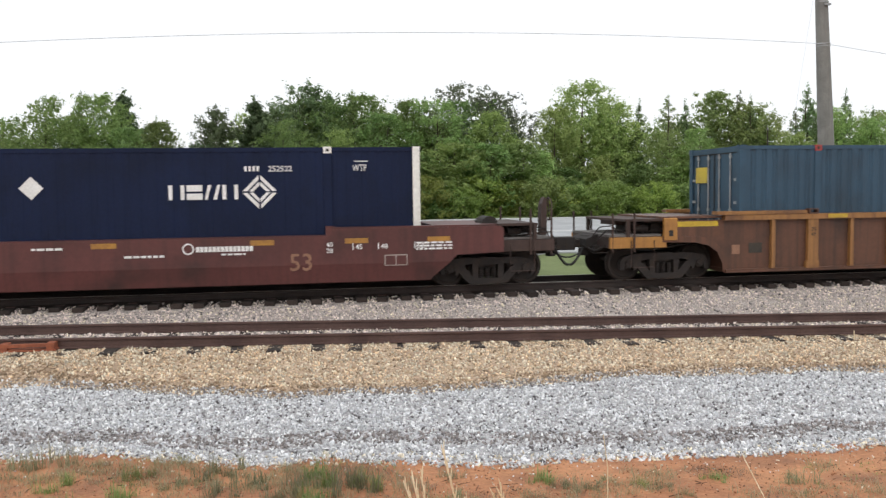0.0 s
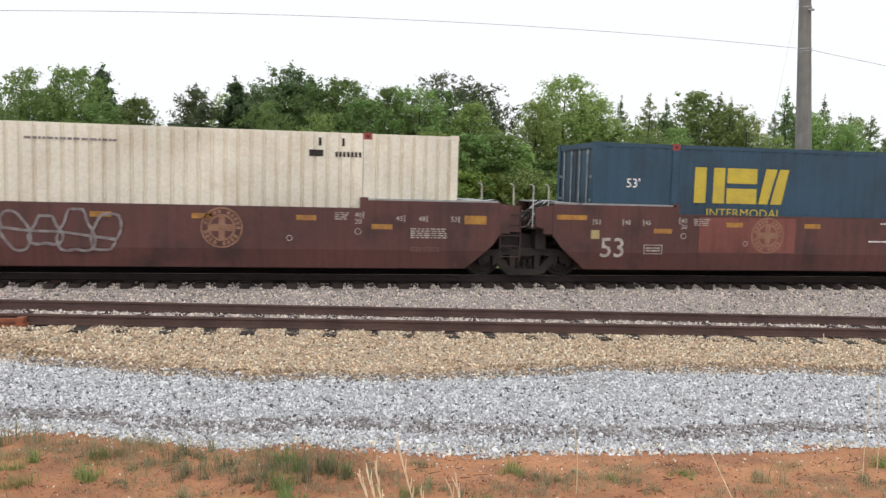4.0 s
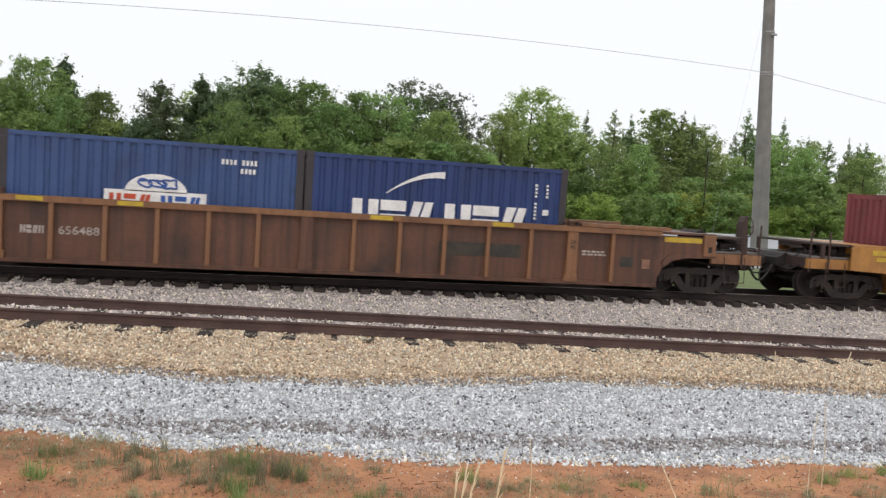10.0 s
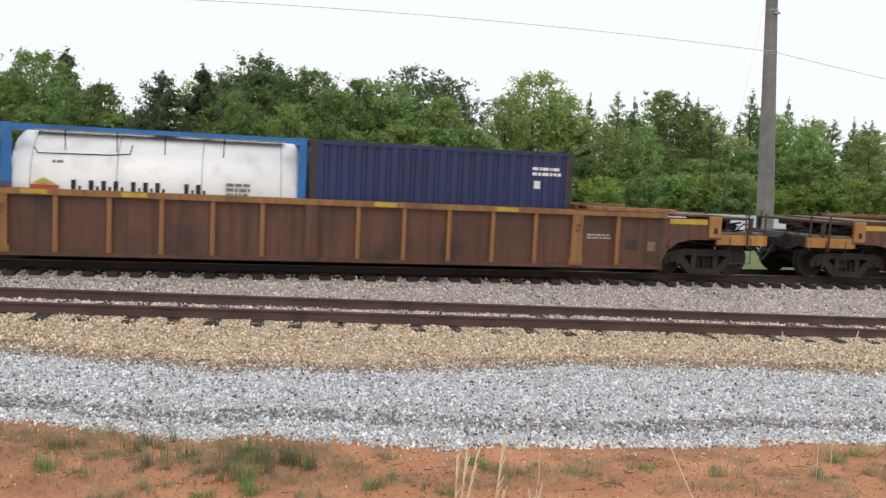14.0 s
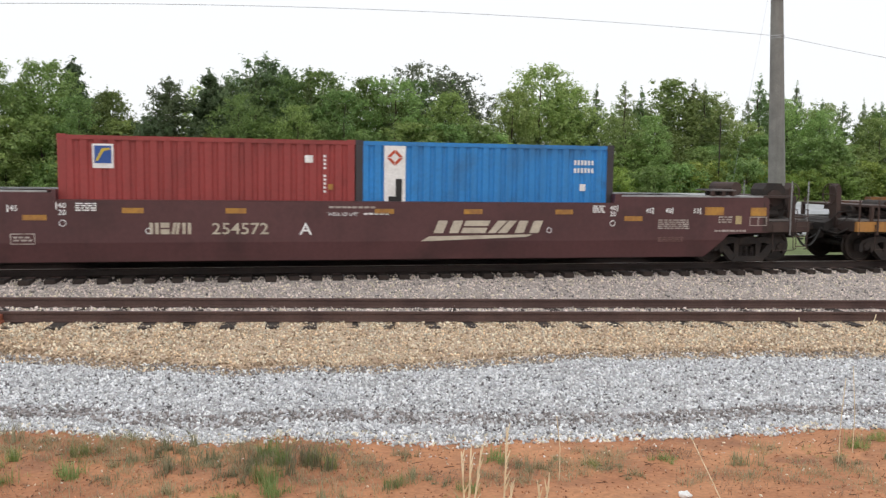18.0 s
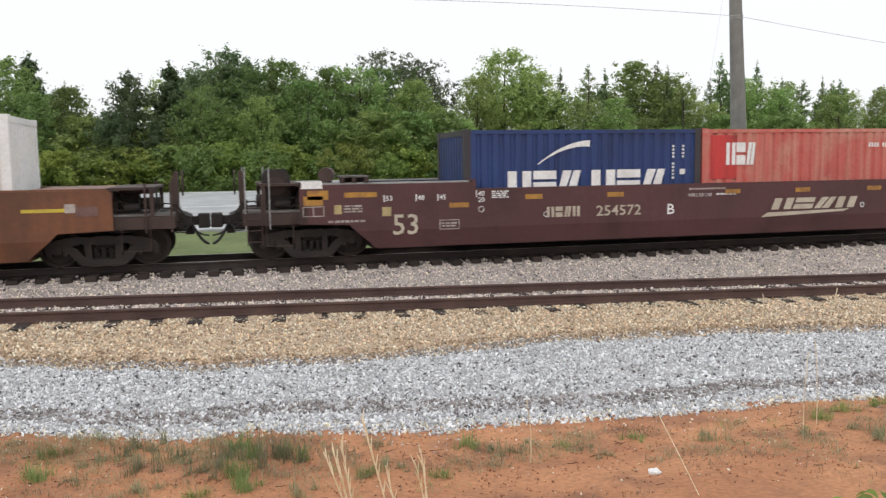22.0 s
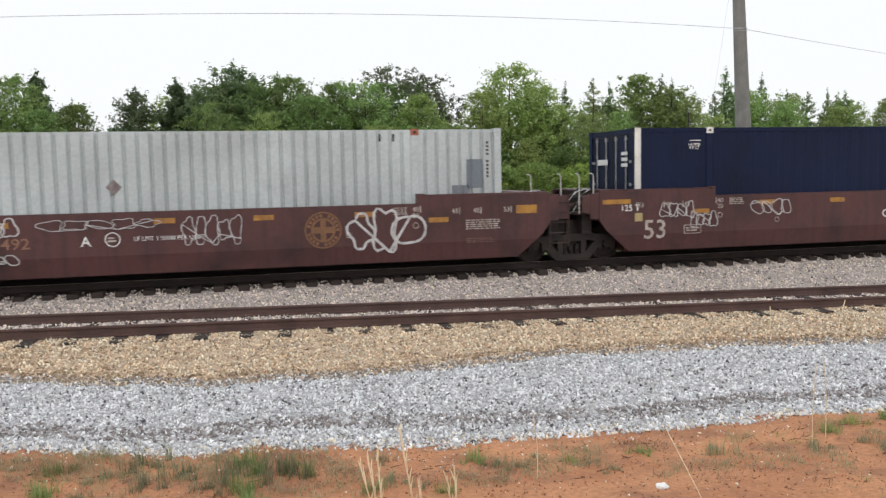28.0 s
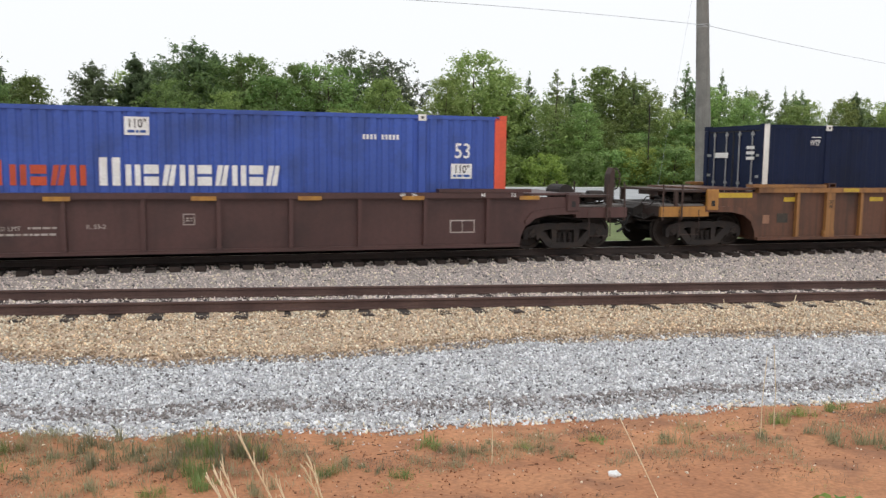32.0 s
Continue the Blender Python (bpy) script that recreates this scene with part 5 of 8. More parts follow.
def length_marks(car, a, z, s, mat=M_WHITE):
    """53, 48, 45 and 40 over 20 with ticks at one end; s the end."""
    for d, txt in ((1.68, "53"), (2.40, "48"), (2.90, "45")):
        x = s * (a - d)
        lettering(car, txt, x, z, 0.11, mat, YS - 0.004)
        decal(car, "tick", x + s * 0.11 - 0.012, x + s * 0.11 + 0.012, z - 0.08, z + 0.07, mat, YS)
    x = s * (a - 3.80)
    lettering(car, "40", x, z + 0.06, 0.11, mat, YS - 0.004)
    lettering(car, "20", x, z - 0.08, 0.11, mat, YS - 0.004)
    decal(car, "tick", x + s * 0.11 - 0.012, x + s * 0.11 + 0.012, z - 0.02, z + 0.13, mat, YS)
    ring(car, "stencil_ring", x, z - 0.30, 0.055, 0.07, mat, YS, 16)
    lines_of_print(car, x - 0.5 if s > 0 else x + 0.25, x - 0.2 if s > 0 else x + 0.65, z - 0.06, z + 0.12, 4, mat, YS)


def outline(car, x, z, w, h, mat, name="data_panel", y=YS):
    """An empty painted rectangle."""
    t = 0.018
    x0, x1, z0, z1 = x - w / 2, x + w / 2, z - h / 2, z + h / 2
    part(name, boxes((x0, x1, y - 0.003, y + 0.003, z0, z0 + t), (x0, x1, y - 0.003, y + 0.003, z1 - t, z1), (x0, x0 + t, y - 0.003, y + 0.003, z0 + t, z1 - t), (x1 - t, x1, y - 0.003, y + 0.003, z0 + t, z1 - t)), mat, car, "outlined stencil panel")


def coupler_marks(car, a, s, mat=M_FADED):
    """Stencils on the sheet over the truck at a coupled end."""
    yellow_row(car, (s * (a - 0.02),), 1.30, 0.42, 0.2)
    outline(car, s * (a - 0.02), 1.07, 0.46, 0.22, mat)
    part("data_panel", boxes((s * (a - 0.02) - 0.012, s * (a - 0.02) + 0.012, YS - 0.003, YS + 0.003, 0.98, 1.16)), mat, car)
    decal(car, "placard", s * (a - 0.55) - 0.08, s * (a - 0.55) + 0.08, 1.0, 1.2, M_CARD, YS)
    lines_of_print(car, s * (a - 0.88) - 0.2, s * (a - 0.88) + 0.2, 1.02, 1.20, 3, mat, YS)
    lines_of_print(car, s * (a - 0.75) - 0.42, s * (a - 0.75) + 0.42, 0.80, 0.88, 1, mat, YS)


def emblem(car, x, z, r, mat):
    """Round emblem: a broad rim with marks round it, a cross band and an inner ring."""
    ring(car, "emblem", x, z, r * 0.92, r, mat, YS, 36, "faded round emblem")
    ring(car, "emblem", x, z, r * 0.55, r * 0.66, mat, YS, 28)
    bm = bmesh.new()
    for k in range(22):
        if k in (5, 11, 16, 21):
            continue
        a = 2 * math.pi * k / 22
        pts = [(x + r * q * math.cos(a + d), z + r * q * math.sin(a + d)) for q, d in ((0.70, -0.09), (0.88, -0.09), (0.88, 0.10), (0.70, 0.10))]
        prism(bm, pts, YS - 0.003, YS + 0.003)
    tagged(part("emblem_marks", bm, mat, car), kind="stuff")
    part("emblem", boxes((x - r * 0.66, x + r * 0.66, YS - 0.0045, YS + 0.0015, z - r * 0.17, z + r * 0.17), (x - r * 0.15, x + r * 0.15, YS - 0.0055, YS + 0.0005, z - r * 0.66, z + r * 0.66)), mat, car)


def big_number(car, txt, x, z, mat=M_FADED, h=0.39):
    lettering(car, txt, x, z, h * 1.15, mat, YS - 0.004, "number", wide=1.0)


# ---- containers ----
def corrugated(length, z0, z1, pitch, depth, flat=0.5, y=0.0):
    """Sheet along x with trapezoid folds, facing -y."""
    bm = bmesh.new()
    n = max(1, round(length / pitch))
    p = length / n
    prof = []
    for i in range(n):
        x = -length / 2 + i * p
        prof += [(x, y), (x + p * flat, y), (x + p * (flat + 0.12), y + depth), (x + p * 0.88, y + depth)]
    prof.append((length / 2, y))
    lo = [bm.verts.new((a, b, z0)) for a, b in prof]
    hi = [bm.verts.new((a, b, z1)) for a, b in prof]
    for i in range(len(prof) - 1):
        bm.faces.new((lo[i], lo[i + 1], hi[i + 1], hi[i]))
    return bm


def container(name, u, length, colour, label, z0, height, width, pitch=0.28, depth=0.036, ends=None, post=None, doors="left", posts40=False, cap=None, door_mat=None):
    """A steel box with corner posts, rails, folded sides, roof, end wall and doors."""
    c = thing(name, pose(u, TRACK_Y, z0), label, "container", "containers on the train")
    h, w, l = height, width, length
    ends, post = ends or colour, post or colour
    for s in (-1, 1):
        part("side_panel", lambda: corrugated(l - 0.3, 0.14, h - (0.025 if depth > 0.04 else 0.10), pitch, depth, 0.66 if depth > 0.04 else 0.5, y=0.012), colour, c, at=pose(0, s * w / 2, 0, 0, 0, 0 if s < 0 else 180), key=("side_panel", l, h, pitch, depth, colour.name))
        part("top_rail", lambda: boxes((-l / 2 + 0.16, l / 2 - 0.16, -0.03, 0.03, h - 0.11, h - 0.02)), colour, c, at=(0, s * (w / 2 - (0.031 if depth < 0.04 else 0.095)), 0), key=("top_rail", l, h, colour.name))
        part("bottom_rail", lambda: boxes((-l / 2 + 0.16, l / 2 - 0.16, -0.04, 0.04, 0.03, 0.16)), colour, c, at=(0, s * (w / 2 - 0.041), 0), key=("bottom_rail", l, colour.name))
    strip_mat = None
    if post is C_WPOST:
        post, strip_mat = colour, C_WPOST
    for sx in (-1, 1):
        for sy in (-1, 1):
            if strip_mat:
                part("white_strip", boxes((sx * (l / 2 - 0.165), sx * (l / 2 - 0.005), sy * (w / 2 + 0.001), sy * (w / 2 + 0.006), 0.02, h - 0.01)), strip_mat, c, "white painted corner strip")
            p = part("corner_post", lambda: boxes((-0.08, 0.08, -0.08, 0.08, 0.12, h - 0.12)), post, c, at=(sx * (l / 2 - 0.08), sy * (w / 2 - 0.08), 0), key=("corner_post", h, post.name))
            for zz in (0.0, h - 0.118):
                part("corner_casting", lambda: boxes((-0.089, 0.089, -0.081, 0.081, 0, 0.118)), post, p, at=(0, 0, zz), key=("corner_casting", post.name))
    bm = boxes((-l / 2 + 0.1, l / 2 - 0.1, -w / 2 + 0.05, w / 2 - 0.05, h - 0.09, h - 0.055))
    for k in range(int(l / 1.2)):
        x = -l / 2 + 0.6 + k * 1.2
        box(bm, x - 0.25, x + 0.25, -w / 2 + 0.12, w / 2 - 0.12, h - 0.056, h - 0.035)
    part("roof", bm, colour, c)
    part("floor", boxes((-l / 2 + 0.1, l / 2 - 0.1, -w / 2 + 0.06, w / 2 - 0.06, 0.04, 0.12)), M_STEEL, c)
    for s in (-1, 1):
        each("end_header", post, c, (s * (l / 2 - 0.11), s * (l / 2 - 0.01), -w / 2 + 0.16, w / 2 - 0.16, h - 0.15, h - 0.02))
        each("end_sill", post, c, (s * (l / 2 - 0.11), s * (l / 2 - 0.01), -w / 2 + 0.16, w / 2 - 0.16, 0.02, 0.16))
        if (s < 0) == (doors == "left"):
            for d in (-1, 1):
                door = part("door", boxes((s * (l / 2 - 0.09), s * (l / 2 - 0.04), d * 0.01, d * (w / 2 - 0.17), 0.16, h - 0.15)), door_mat or ends, c)
                xs_ = s * (l / 2 - 0.036)
                part("door_seal", boxes((xs_ - 0.003, xs_ + 0.003, d * 0.012, d * 0.035, 0.17, h - 0.16), (xs_ - 0.003, xs_ + 0.003, d * (w / 2 - 0.195), d * (w / 2 - 0.172), 0.17, h - 0.16), (xs_ - 0.003, xs_ + 0.003, d * 0.035, d * (w / 2 - 0.195), 0.17, 0.195), (xs_ - 0.003, xs_ + 0.003, d * 0.035, d * (w / 2 - 0.195), h - 0.185, h - 0.16)), M_BLACK, door)
                for yb in (0.28, 0.82):
                    bm = bmesh.new()
                    xb = s * (l / 2 - 0.015)
                    tube(bm, (xb, d * yb, 0.18), (xb, d * yb, h - 0.17), 0.019, 7)
                    for zz in (0.22, 0.75, 1.35, h - 0.25):
                        box(bm, s * (l / 2 - 0.04), s * (l / 2 - 0.002), d * yb - 0.05, d * yb + 0.05, zz - 0.035, zz + 0.035)
                    box(bm, xb - 0.012, xb + 0.012, d * yb, d * (yb + 0.32), 1.18, 1.22)
                    part("locking_bar", bm, M_GALV if colour is C_NAVY else (M_STEEL if colour in (C_CREAM, C_WHITE, C_GREY) else M_GALV), door)
                for zz in (0.4, 0.95, 1.5, 2.05):
                    part("hinge", boxes((s * (l / 2 - 0.06), s * (l / 2 - 0.01), d * (w / 2 - 0.30), d * (w / 2 - 0.16), zz, zz + 0.07)), M_GALV, door)
        else:
            part("end_wall", lambda: corrugated(w - 0.3, 0.15, h - 0.14, 0.25, 0.045, y=0.02), ends, c, at=pose(s * l / 2, 0, 0, 0, 0, 90 if s > 0 else -90), key=("end_wall", w, h, ends.name))
    if posts40:
        for s in (-1, 1):
            for sy in (-1, 1):
                p = part("lifting_post", lambda: boxes((-0.085, 0.085, -0.02, 0.06, 0.1, h - 0.1), (0.10, 0.115, -0.008, 0.02, 0.1, h - 0.1), (-0.115, -0.10, -0.008, 0.02, 0.1, h - 0.1)), colour, c, at=pose(s * 6.06, sy * (w / 2 - 0.015), 0, 0, 0, 0 if sy < 0 else 180), key=("lifting_post", h, colour.name))
                part("lifting_casting", lambda: boxes((-0.09, 0.09, -0.024, 0.08, h - 0.15, h - 0.005)), cap or colour, p, key=("lifting_casting", h, (cap or colour).name))
                part("casting_hole", lambda: boxes((-0.03, 0.03, -0.027, -0.02, h - 0.11, h - 0.05)), M_BLACK, p, key=("casting_hole", h))
    return c


def code_marks(c, x, z, yf, mat=M_WHITE, upright=True, n=11):
    """Container code as small bars, in a column or a row."""
    rows = []
    for k in range(n):
        if k in (4, 10) and n > 8:
            continue
        if upright:
            rows.append((x, x + 0.055, yf - 0.003, yf + 0.003, z - k * 0.085, z - k * 0.085 + 0.05))
        else:
            rows.append((x + k * 0.085, x + k * 0.085 + 0.05, yf - 0.003, yf + 0.003, z, z + 0.11))
    tagged(part("code_marks", boxes(*rows), mat, c), kind="stuff")


def swoosh(c, x0, x1, z0, z1, yf):
    bm = bmesh.new()
    top, low = [], []
    for k in range(13):
        f = k / 12
        x = x0 + (x1 - x0) * f
        z = z0 + (z1 - z0) * (1 - (1 - f) ** 1.9)
        th = 0.02 + 0.13 * f
        top.append((x, z))
        low.append((x, z - th))
    for k in range(12):
        prism(bm, [low[k], low[k + 1], top[k + 1], top[k]], yf - 0.003, yf + 0.003)
    part("logo", bm, M_WHITE, c, "white swoosh")


def diamond(c, x, z, r, mat, yf, hollow=0.0, name="placard"):
    bm = bmesh.new()
    o = [(x, z + r), (x + r, z), (x, z - r), (x - r, z)]
    if hollow:
        i = [(x + (p - x) * hollow, z + (q - z) * hollow) for p, q in o]
        for k in range(4):
            j = (k + 1) % 4
            m0 = [(a[0] * 0.94 + b[0] * 0.06, a[1] * 0.94 + b[1] * 0.06) for a, b in ((o[k], o[j]), (o[j], o[k]), (i[j], i[k]), (i[k], i[j]))]
            prism(bm, m0, yf - 0.003, yf + 0.003)
    else:
        prism(bm, o, yf - 0.003, yf + 0.003)
    return part(name, bm, mat, c)


C_NAVY = paint("navy_paint", lin(22, 34, 64), dirt=lin(17, 26, 48), streak=0.25, rough=0.6)
C_NAVY.node_tree.nodes["Principled BSDF"].inputs["Specular IOR Level"].default_value = 0.2
C_TEAL = paint("teal_blue_paint", lin(48, 80, 102), dirt=lin(38, 60, 76), streak=0.35, rough=0.5)
C_CREAM = paint("cream_paint", lin(244, 238, 222), dirt=lin(214, 202, 182), streak=0.2)
C_WHITE = paint("white_paint", lin(250, 250, 247), dirt=lin(232, 230, 224), streak=0.12)
C_GREY = paint("light_grey_paint", lin(198, 207, 208), dirt=lin(172, 178, 180), streak=0.2)
C_TEX = paint("brick_red_paint", lin(134, 62, 66), dirt=lin(100, 46, 48), streak=0.3)
C_CMA = paint("royal_blue_paint", lin(38, 62, 116), dirt=lin(31, 46, 84), streak=0.3)
C_CMA2 = paint("faded_blue_paint", lin(58, 84, 134), dirt=lin(46, 62, 98), streak=0.45)
C_CMA3 = paint("deep_blue_paint", lin(42, 54, 98), dirt=lin(38, 44, 74), streak=0.3)
C_RED = paint("red_paint", lin(156, 64, 62), dirt=lin(122, 52, 50), streak=0.3)
C_SKY = paint("bright_blue_paint", lin(44, 136, 208), dirt=lin(48, 100, 146), streak=0.35)
C_CAI = paint("bleached_red_paint", lin(202, 102, 92), dirt=lin(196, 150, 130), streak=0.6)
C_PACER = paint("blue_paint", lin(62, 92, 178), dirt=lin(48, 68, 122), streak=0.25)
C_ORANGE = paint("orange_end_paint", lin(228, 92, 64), dirt=lin(180, 80, 60), streak=0.2)
C_WPOST = paint("white_post_paint", lin(236, 236, 230), dirt=lin(190, 184, 174), streak=0.25)
C_FRAME = paint("blue_frame_paint", lin(44, 118, 190), dirt=lin(40, 80, 124), streak=0.2)
C_TANK = material("white_tank_cladding", lin(250, 250, 250), lin(242, 242, 241), rough=0.3, scale=0.8, bump=0.02, grain=0.02, streak=0.12, dirt=lin(222, 220, 214))

Z5, H5, W5, L5 = 0.268, 2.896, 2.591, 16.154
Z2, H2, W2, L2 = 0.237, 2.591, 2.438, 6.058
Y5, Y2 = -W5 / 2 + 0.005, -W2 / 2 + 0.005


def umax(u, scrawled=False, number=""):
    c = container("container", u, L5, C_NAVY, "navy long container with white corner posts and white diamond logo", Z5, H5, W5, 0.33, 0.012, post=C_WPOST, posts40=True, cap=C_WPOST, door_mat=C_NAVY)
    zt = lambda z: z - Z5
    blocks(c, "logo", 2.73, 4.20, zt(2.05), zt(2.36), 4, M_WHITE, Y5, "white brand name blocks", gap=0.12, bold=0.24)
    diamond(c, 4.61, zt(2.20), 0.38, M_WHITE, Y5, 0.74, "logo")
    diamond(c, 4.61, zt(2.20), 0.235, M_WHITE, Y5, 0.62, "logo")
    diamond(c, 0.02, zt(2.33), 0.24, M_WHITE, Y5)
    lettering(c, "WTP", -6.48, zt(2.70), 0.15, M_WHITE, Y5 - 0.004, wide=0.68)
    lettering(c, "WTP", 6.75, zt(2.70), 0.15, M_WHITE, Y5 - 0.004, wide=0.68)
    decal(c, "bar", -6.6, -6.3, zt(2.83), zt(2.85), M_WHITE, Y5)
    decal(c, "bar", 6.63, 6.93, zt(2.83), zt(2.85), M_WHITE, Y5)
    code_marks(c, 4.30, zt(2.64), Y5, upright=False, n=4 if number else 10)
    if number:
        lettering(c, number, 5.05, zt(2.695), 0.12, M_WHITE, Y5 - 0.004, "number", wide=1.0)
    for x in (-8.06,):
        decal(c, "post_sticker", x, x + 0.02, 0.5, 0.6, M_BLACK, Y5 - 0.02)
    xe = -L5 / 2 - 0.012
    part("placard", boxes((xe, xe + 0.005, -0.95, -0.68, 1.05, 1.32)), M_SPRAYGREY, c, "pale placard on the door")
    part("logo", boxes((xe, xe + 0.005, 0.15, 0.75, 2.02, 2.16)), M_WHITE, c, "white brand bar on the door")
    for k in range(3):
        part("code_bar", boxes((xe, xe + 0.005, -0.95, -0.62, 2.25 - k * 0.14, 2.33 - k * 0.14)), M_WHITE, c)
    if scrawled:
        scrawl(c, 2.7, 4.3, zt(2.5), zt(2.95), M_SPRAYGREY, Y5, 6, 5, 0.02)
    return c


def csx_white(u, colour, name_z=2.25):
    c = container("container", u, L5, colour, "white long corrugated container with a large blue logo", Z5, H5, W5, 0.27, 0.058, posts40=True, cap=paint("rust_red_casting", lin(170, 90, 70)) if colour is C_WHITE else C_RED)
    zt = lambda z: z - Z5
    blocks(c, "logo", -5.55, -2.95, zt(1.93), zt(2.72), 3, M_BLUELOGO, Y5, "large blue brand blocks", gap=0.07)
    lettering(c, "INTERMODAL", -4.24, zt(1.72), 0.19, M_BLUELOGO, Y5 - 0.004, wide=1.12)
    decal(c, "code_panel", 4.80, 5.10, zt(2.62), zt(2.76), M_STEEL, Y5)
    lettering(c, "935074", 5.62, zt(2.69), 0.13, M_STEEL, Y5 - 0.004, "number", wide=1.15) if colour is C_WHITE else code_marks(c, 5.36, zt(2.62), Y5, M_STEEL, False, 7)
    lines_of_print(c, -0.9, 0.9, zt(2.78), zt(2.86), 1, M_SPRAYGREY, Y5, "warning_print")
    xe = -L5 / 2 - 0.012
    part("logo", boxes((xe, xe + 0.005, 0.32, 0.5, 2.25, 2.52), (xe, xe + 0.005, 0.54, 0.92, 2.25, 2.37), (xe, xe + 0.005, 0.54, 0.92, 2.40, 2.52)), M_BLUELOGO, c, "blue brand bars on the door")
    for x in (-5.5, -5.0, 5.0, 5.5):
        decal(c, "lashing_slot", x, x + 0.06, zt(2.85), zt(3.02), M_STEEL, Y5)
    return c


C_POSTD = paint("dark_corner_post", lin(62, 58, 62), dirt=lin(40, 36, 36), streak=0.3)


def cma(u, colour, doors, low=1.32, dome=False, seaco=False):
    c = container("container", u, L2, colour, "blue corrugated container with white name blocks and swoosh", Z2, H2, W2, doors=doors, ends=colour, post=C_POSTD)
    zt = lambda z: z - Z2
    if dome:
        bm = bmesh.new()
        pts = [(0.0 + 0.62 * math.cos(a), zt(1.72) + 0.38 * math.sin(a)) for a in [math.pi * k / 14 for k in range(15)]]
        prism(bm, pts, Y2 - 0.003, Y2 + 0.003)
        part("logo", bm, M_WHITE, c, "white globe dome")
        decal(c, "logo", -1.02, 1.02, zt(1.36), zt(1.74), M_WHITE, Y2)
        blocks(c, "logo", -0.92, -0.05, zt(1.42), zt(1.66), 3, M_REDLOGO, Y2 - 0.008, "red brand blocks")
        blocks(c, "logo", 0.1, 0.95, zt(1.42), zt(1.66), 3, M_BLUELOGO, Y2 - 0.008, "blue brand blocks")
        scrawl(c, -0.35, 0.4, zt(1.78), zt(2.02), M_BLUELOGO, Y2 - 0.008, 3, 9, 0.04)
        code_marks(c, 1.3, zt(2.40), Y2, upright=False, n=9)
        code_marks(c, 1.7, zt(2.22), Y2, upright=False, n=4)
    else:
        blocks(c, "logo", -1.98, -0.10, zt(low), zt(1.86), 3, M_WHITE, Y2, "white brand blocks", gap=0.08)
        blocks(c, "logo", 0.12, 2.12, zt(low), zt(1.86), 3, M_WHITE, Y2, "white brand blocks", gap=0.08)
        swoosh(c, -1.24, 0.08, zt(2.02), zt(2.56), Y2)
        code_marks(c, 2.25, zt(2.38), Y2, n=11)
        code_marks(c, 2.52, zt(2.38), Y2, n=4)
        decal(c, "badge", 2.46, 2.60, zt(1.72), zt(1.85), M_WHITE, Y2)
        if seaco:
            blocks(c, "logo", -2.4, -1.4, zt(2.30), zt(2.46), 5, M_GOLD, Y2, "yellow brand blocks", gap=0.1)
            decal(c, "badge", 2.46, 2.58, zt(1.95), zt(2.05), M_YELLOW, Y2)
    return c


def boxcar_20(u, colour, label, doors):
    return container("container", u, L2, colour, label, Z2, H2, W2, doors=doors, post=C_POSTD if colour in (C_CMA3, C_SKY) else None)


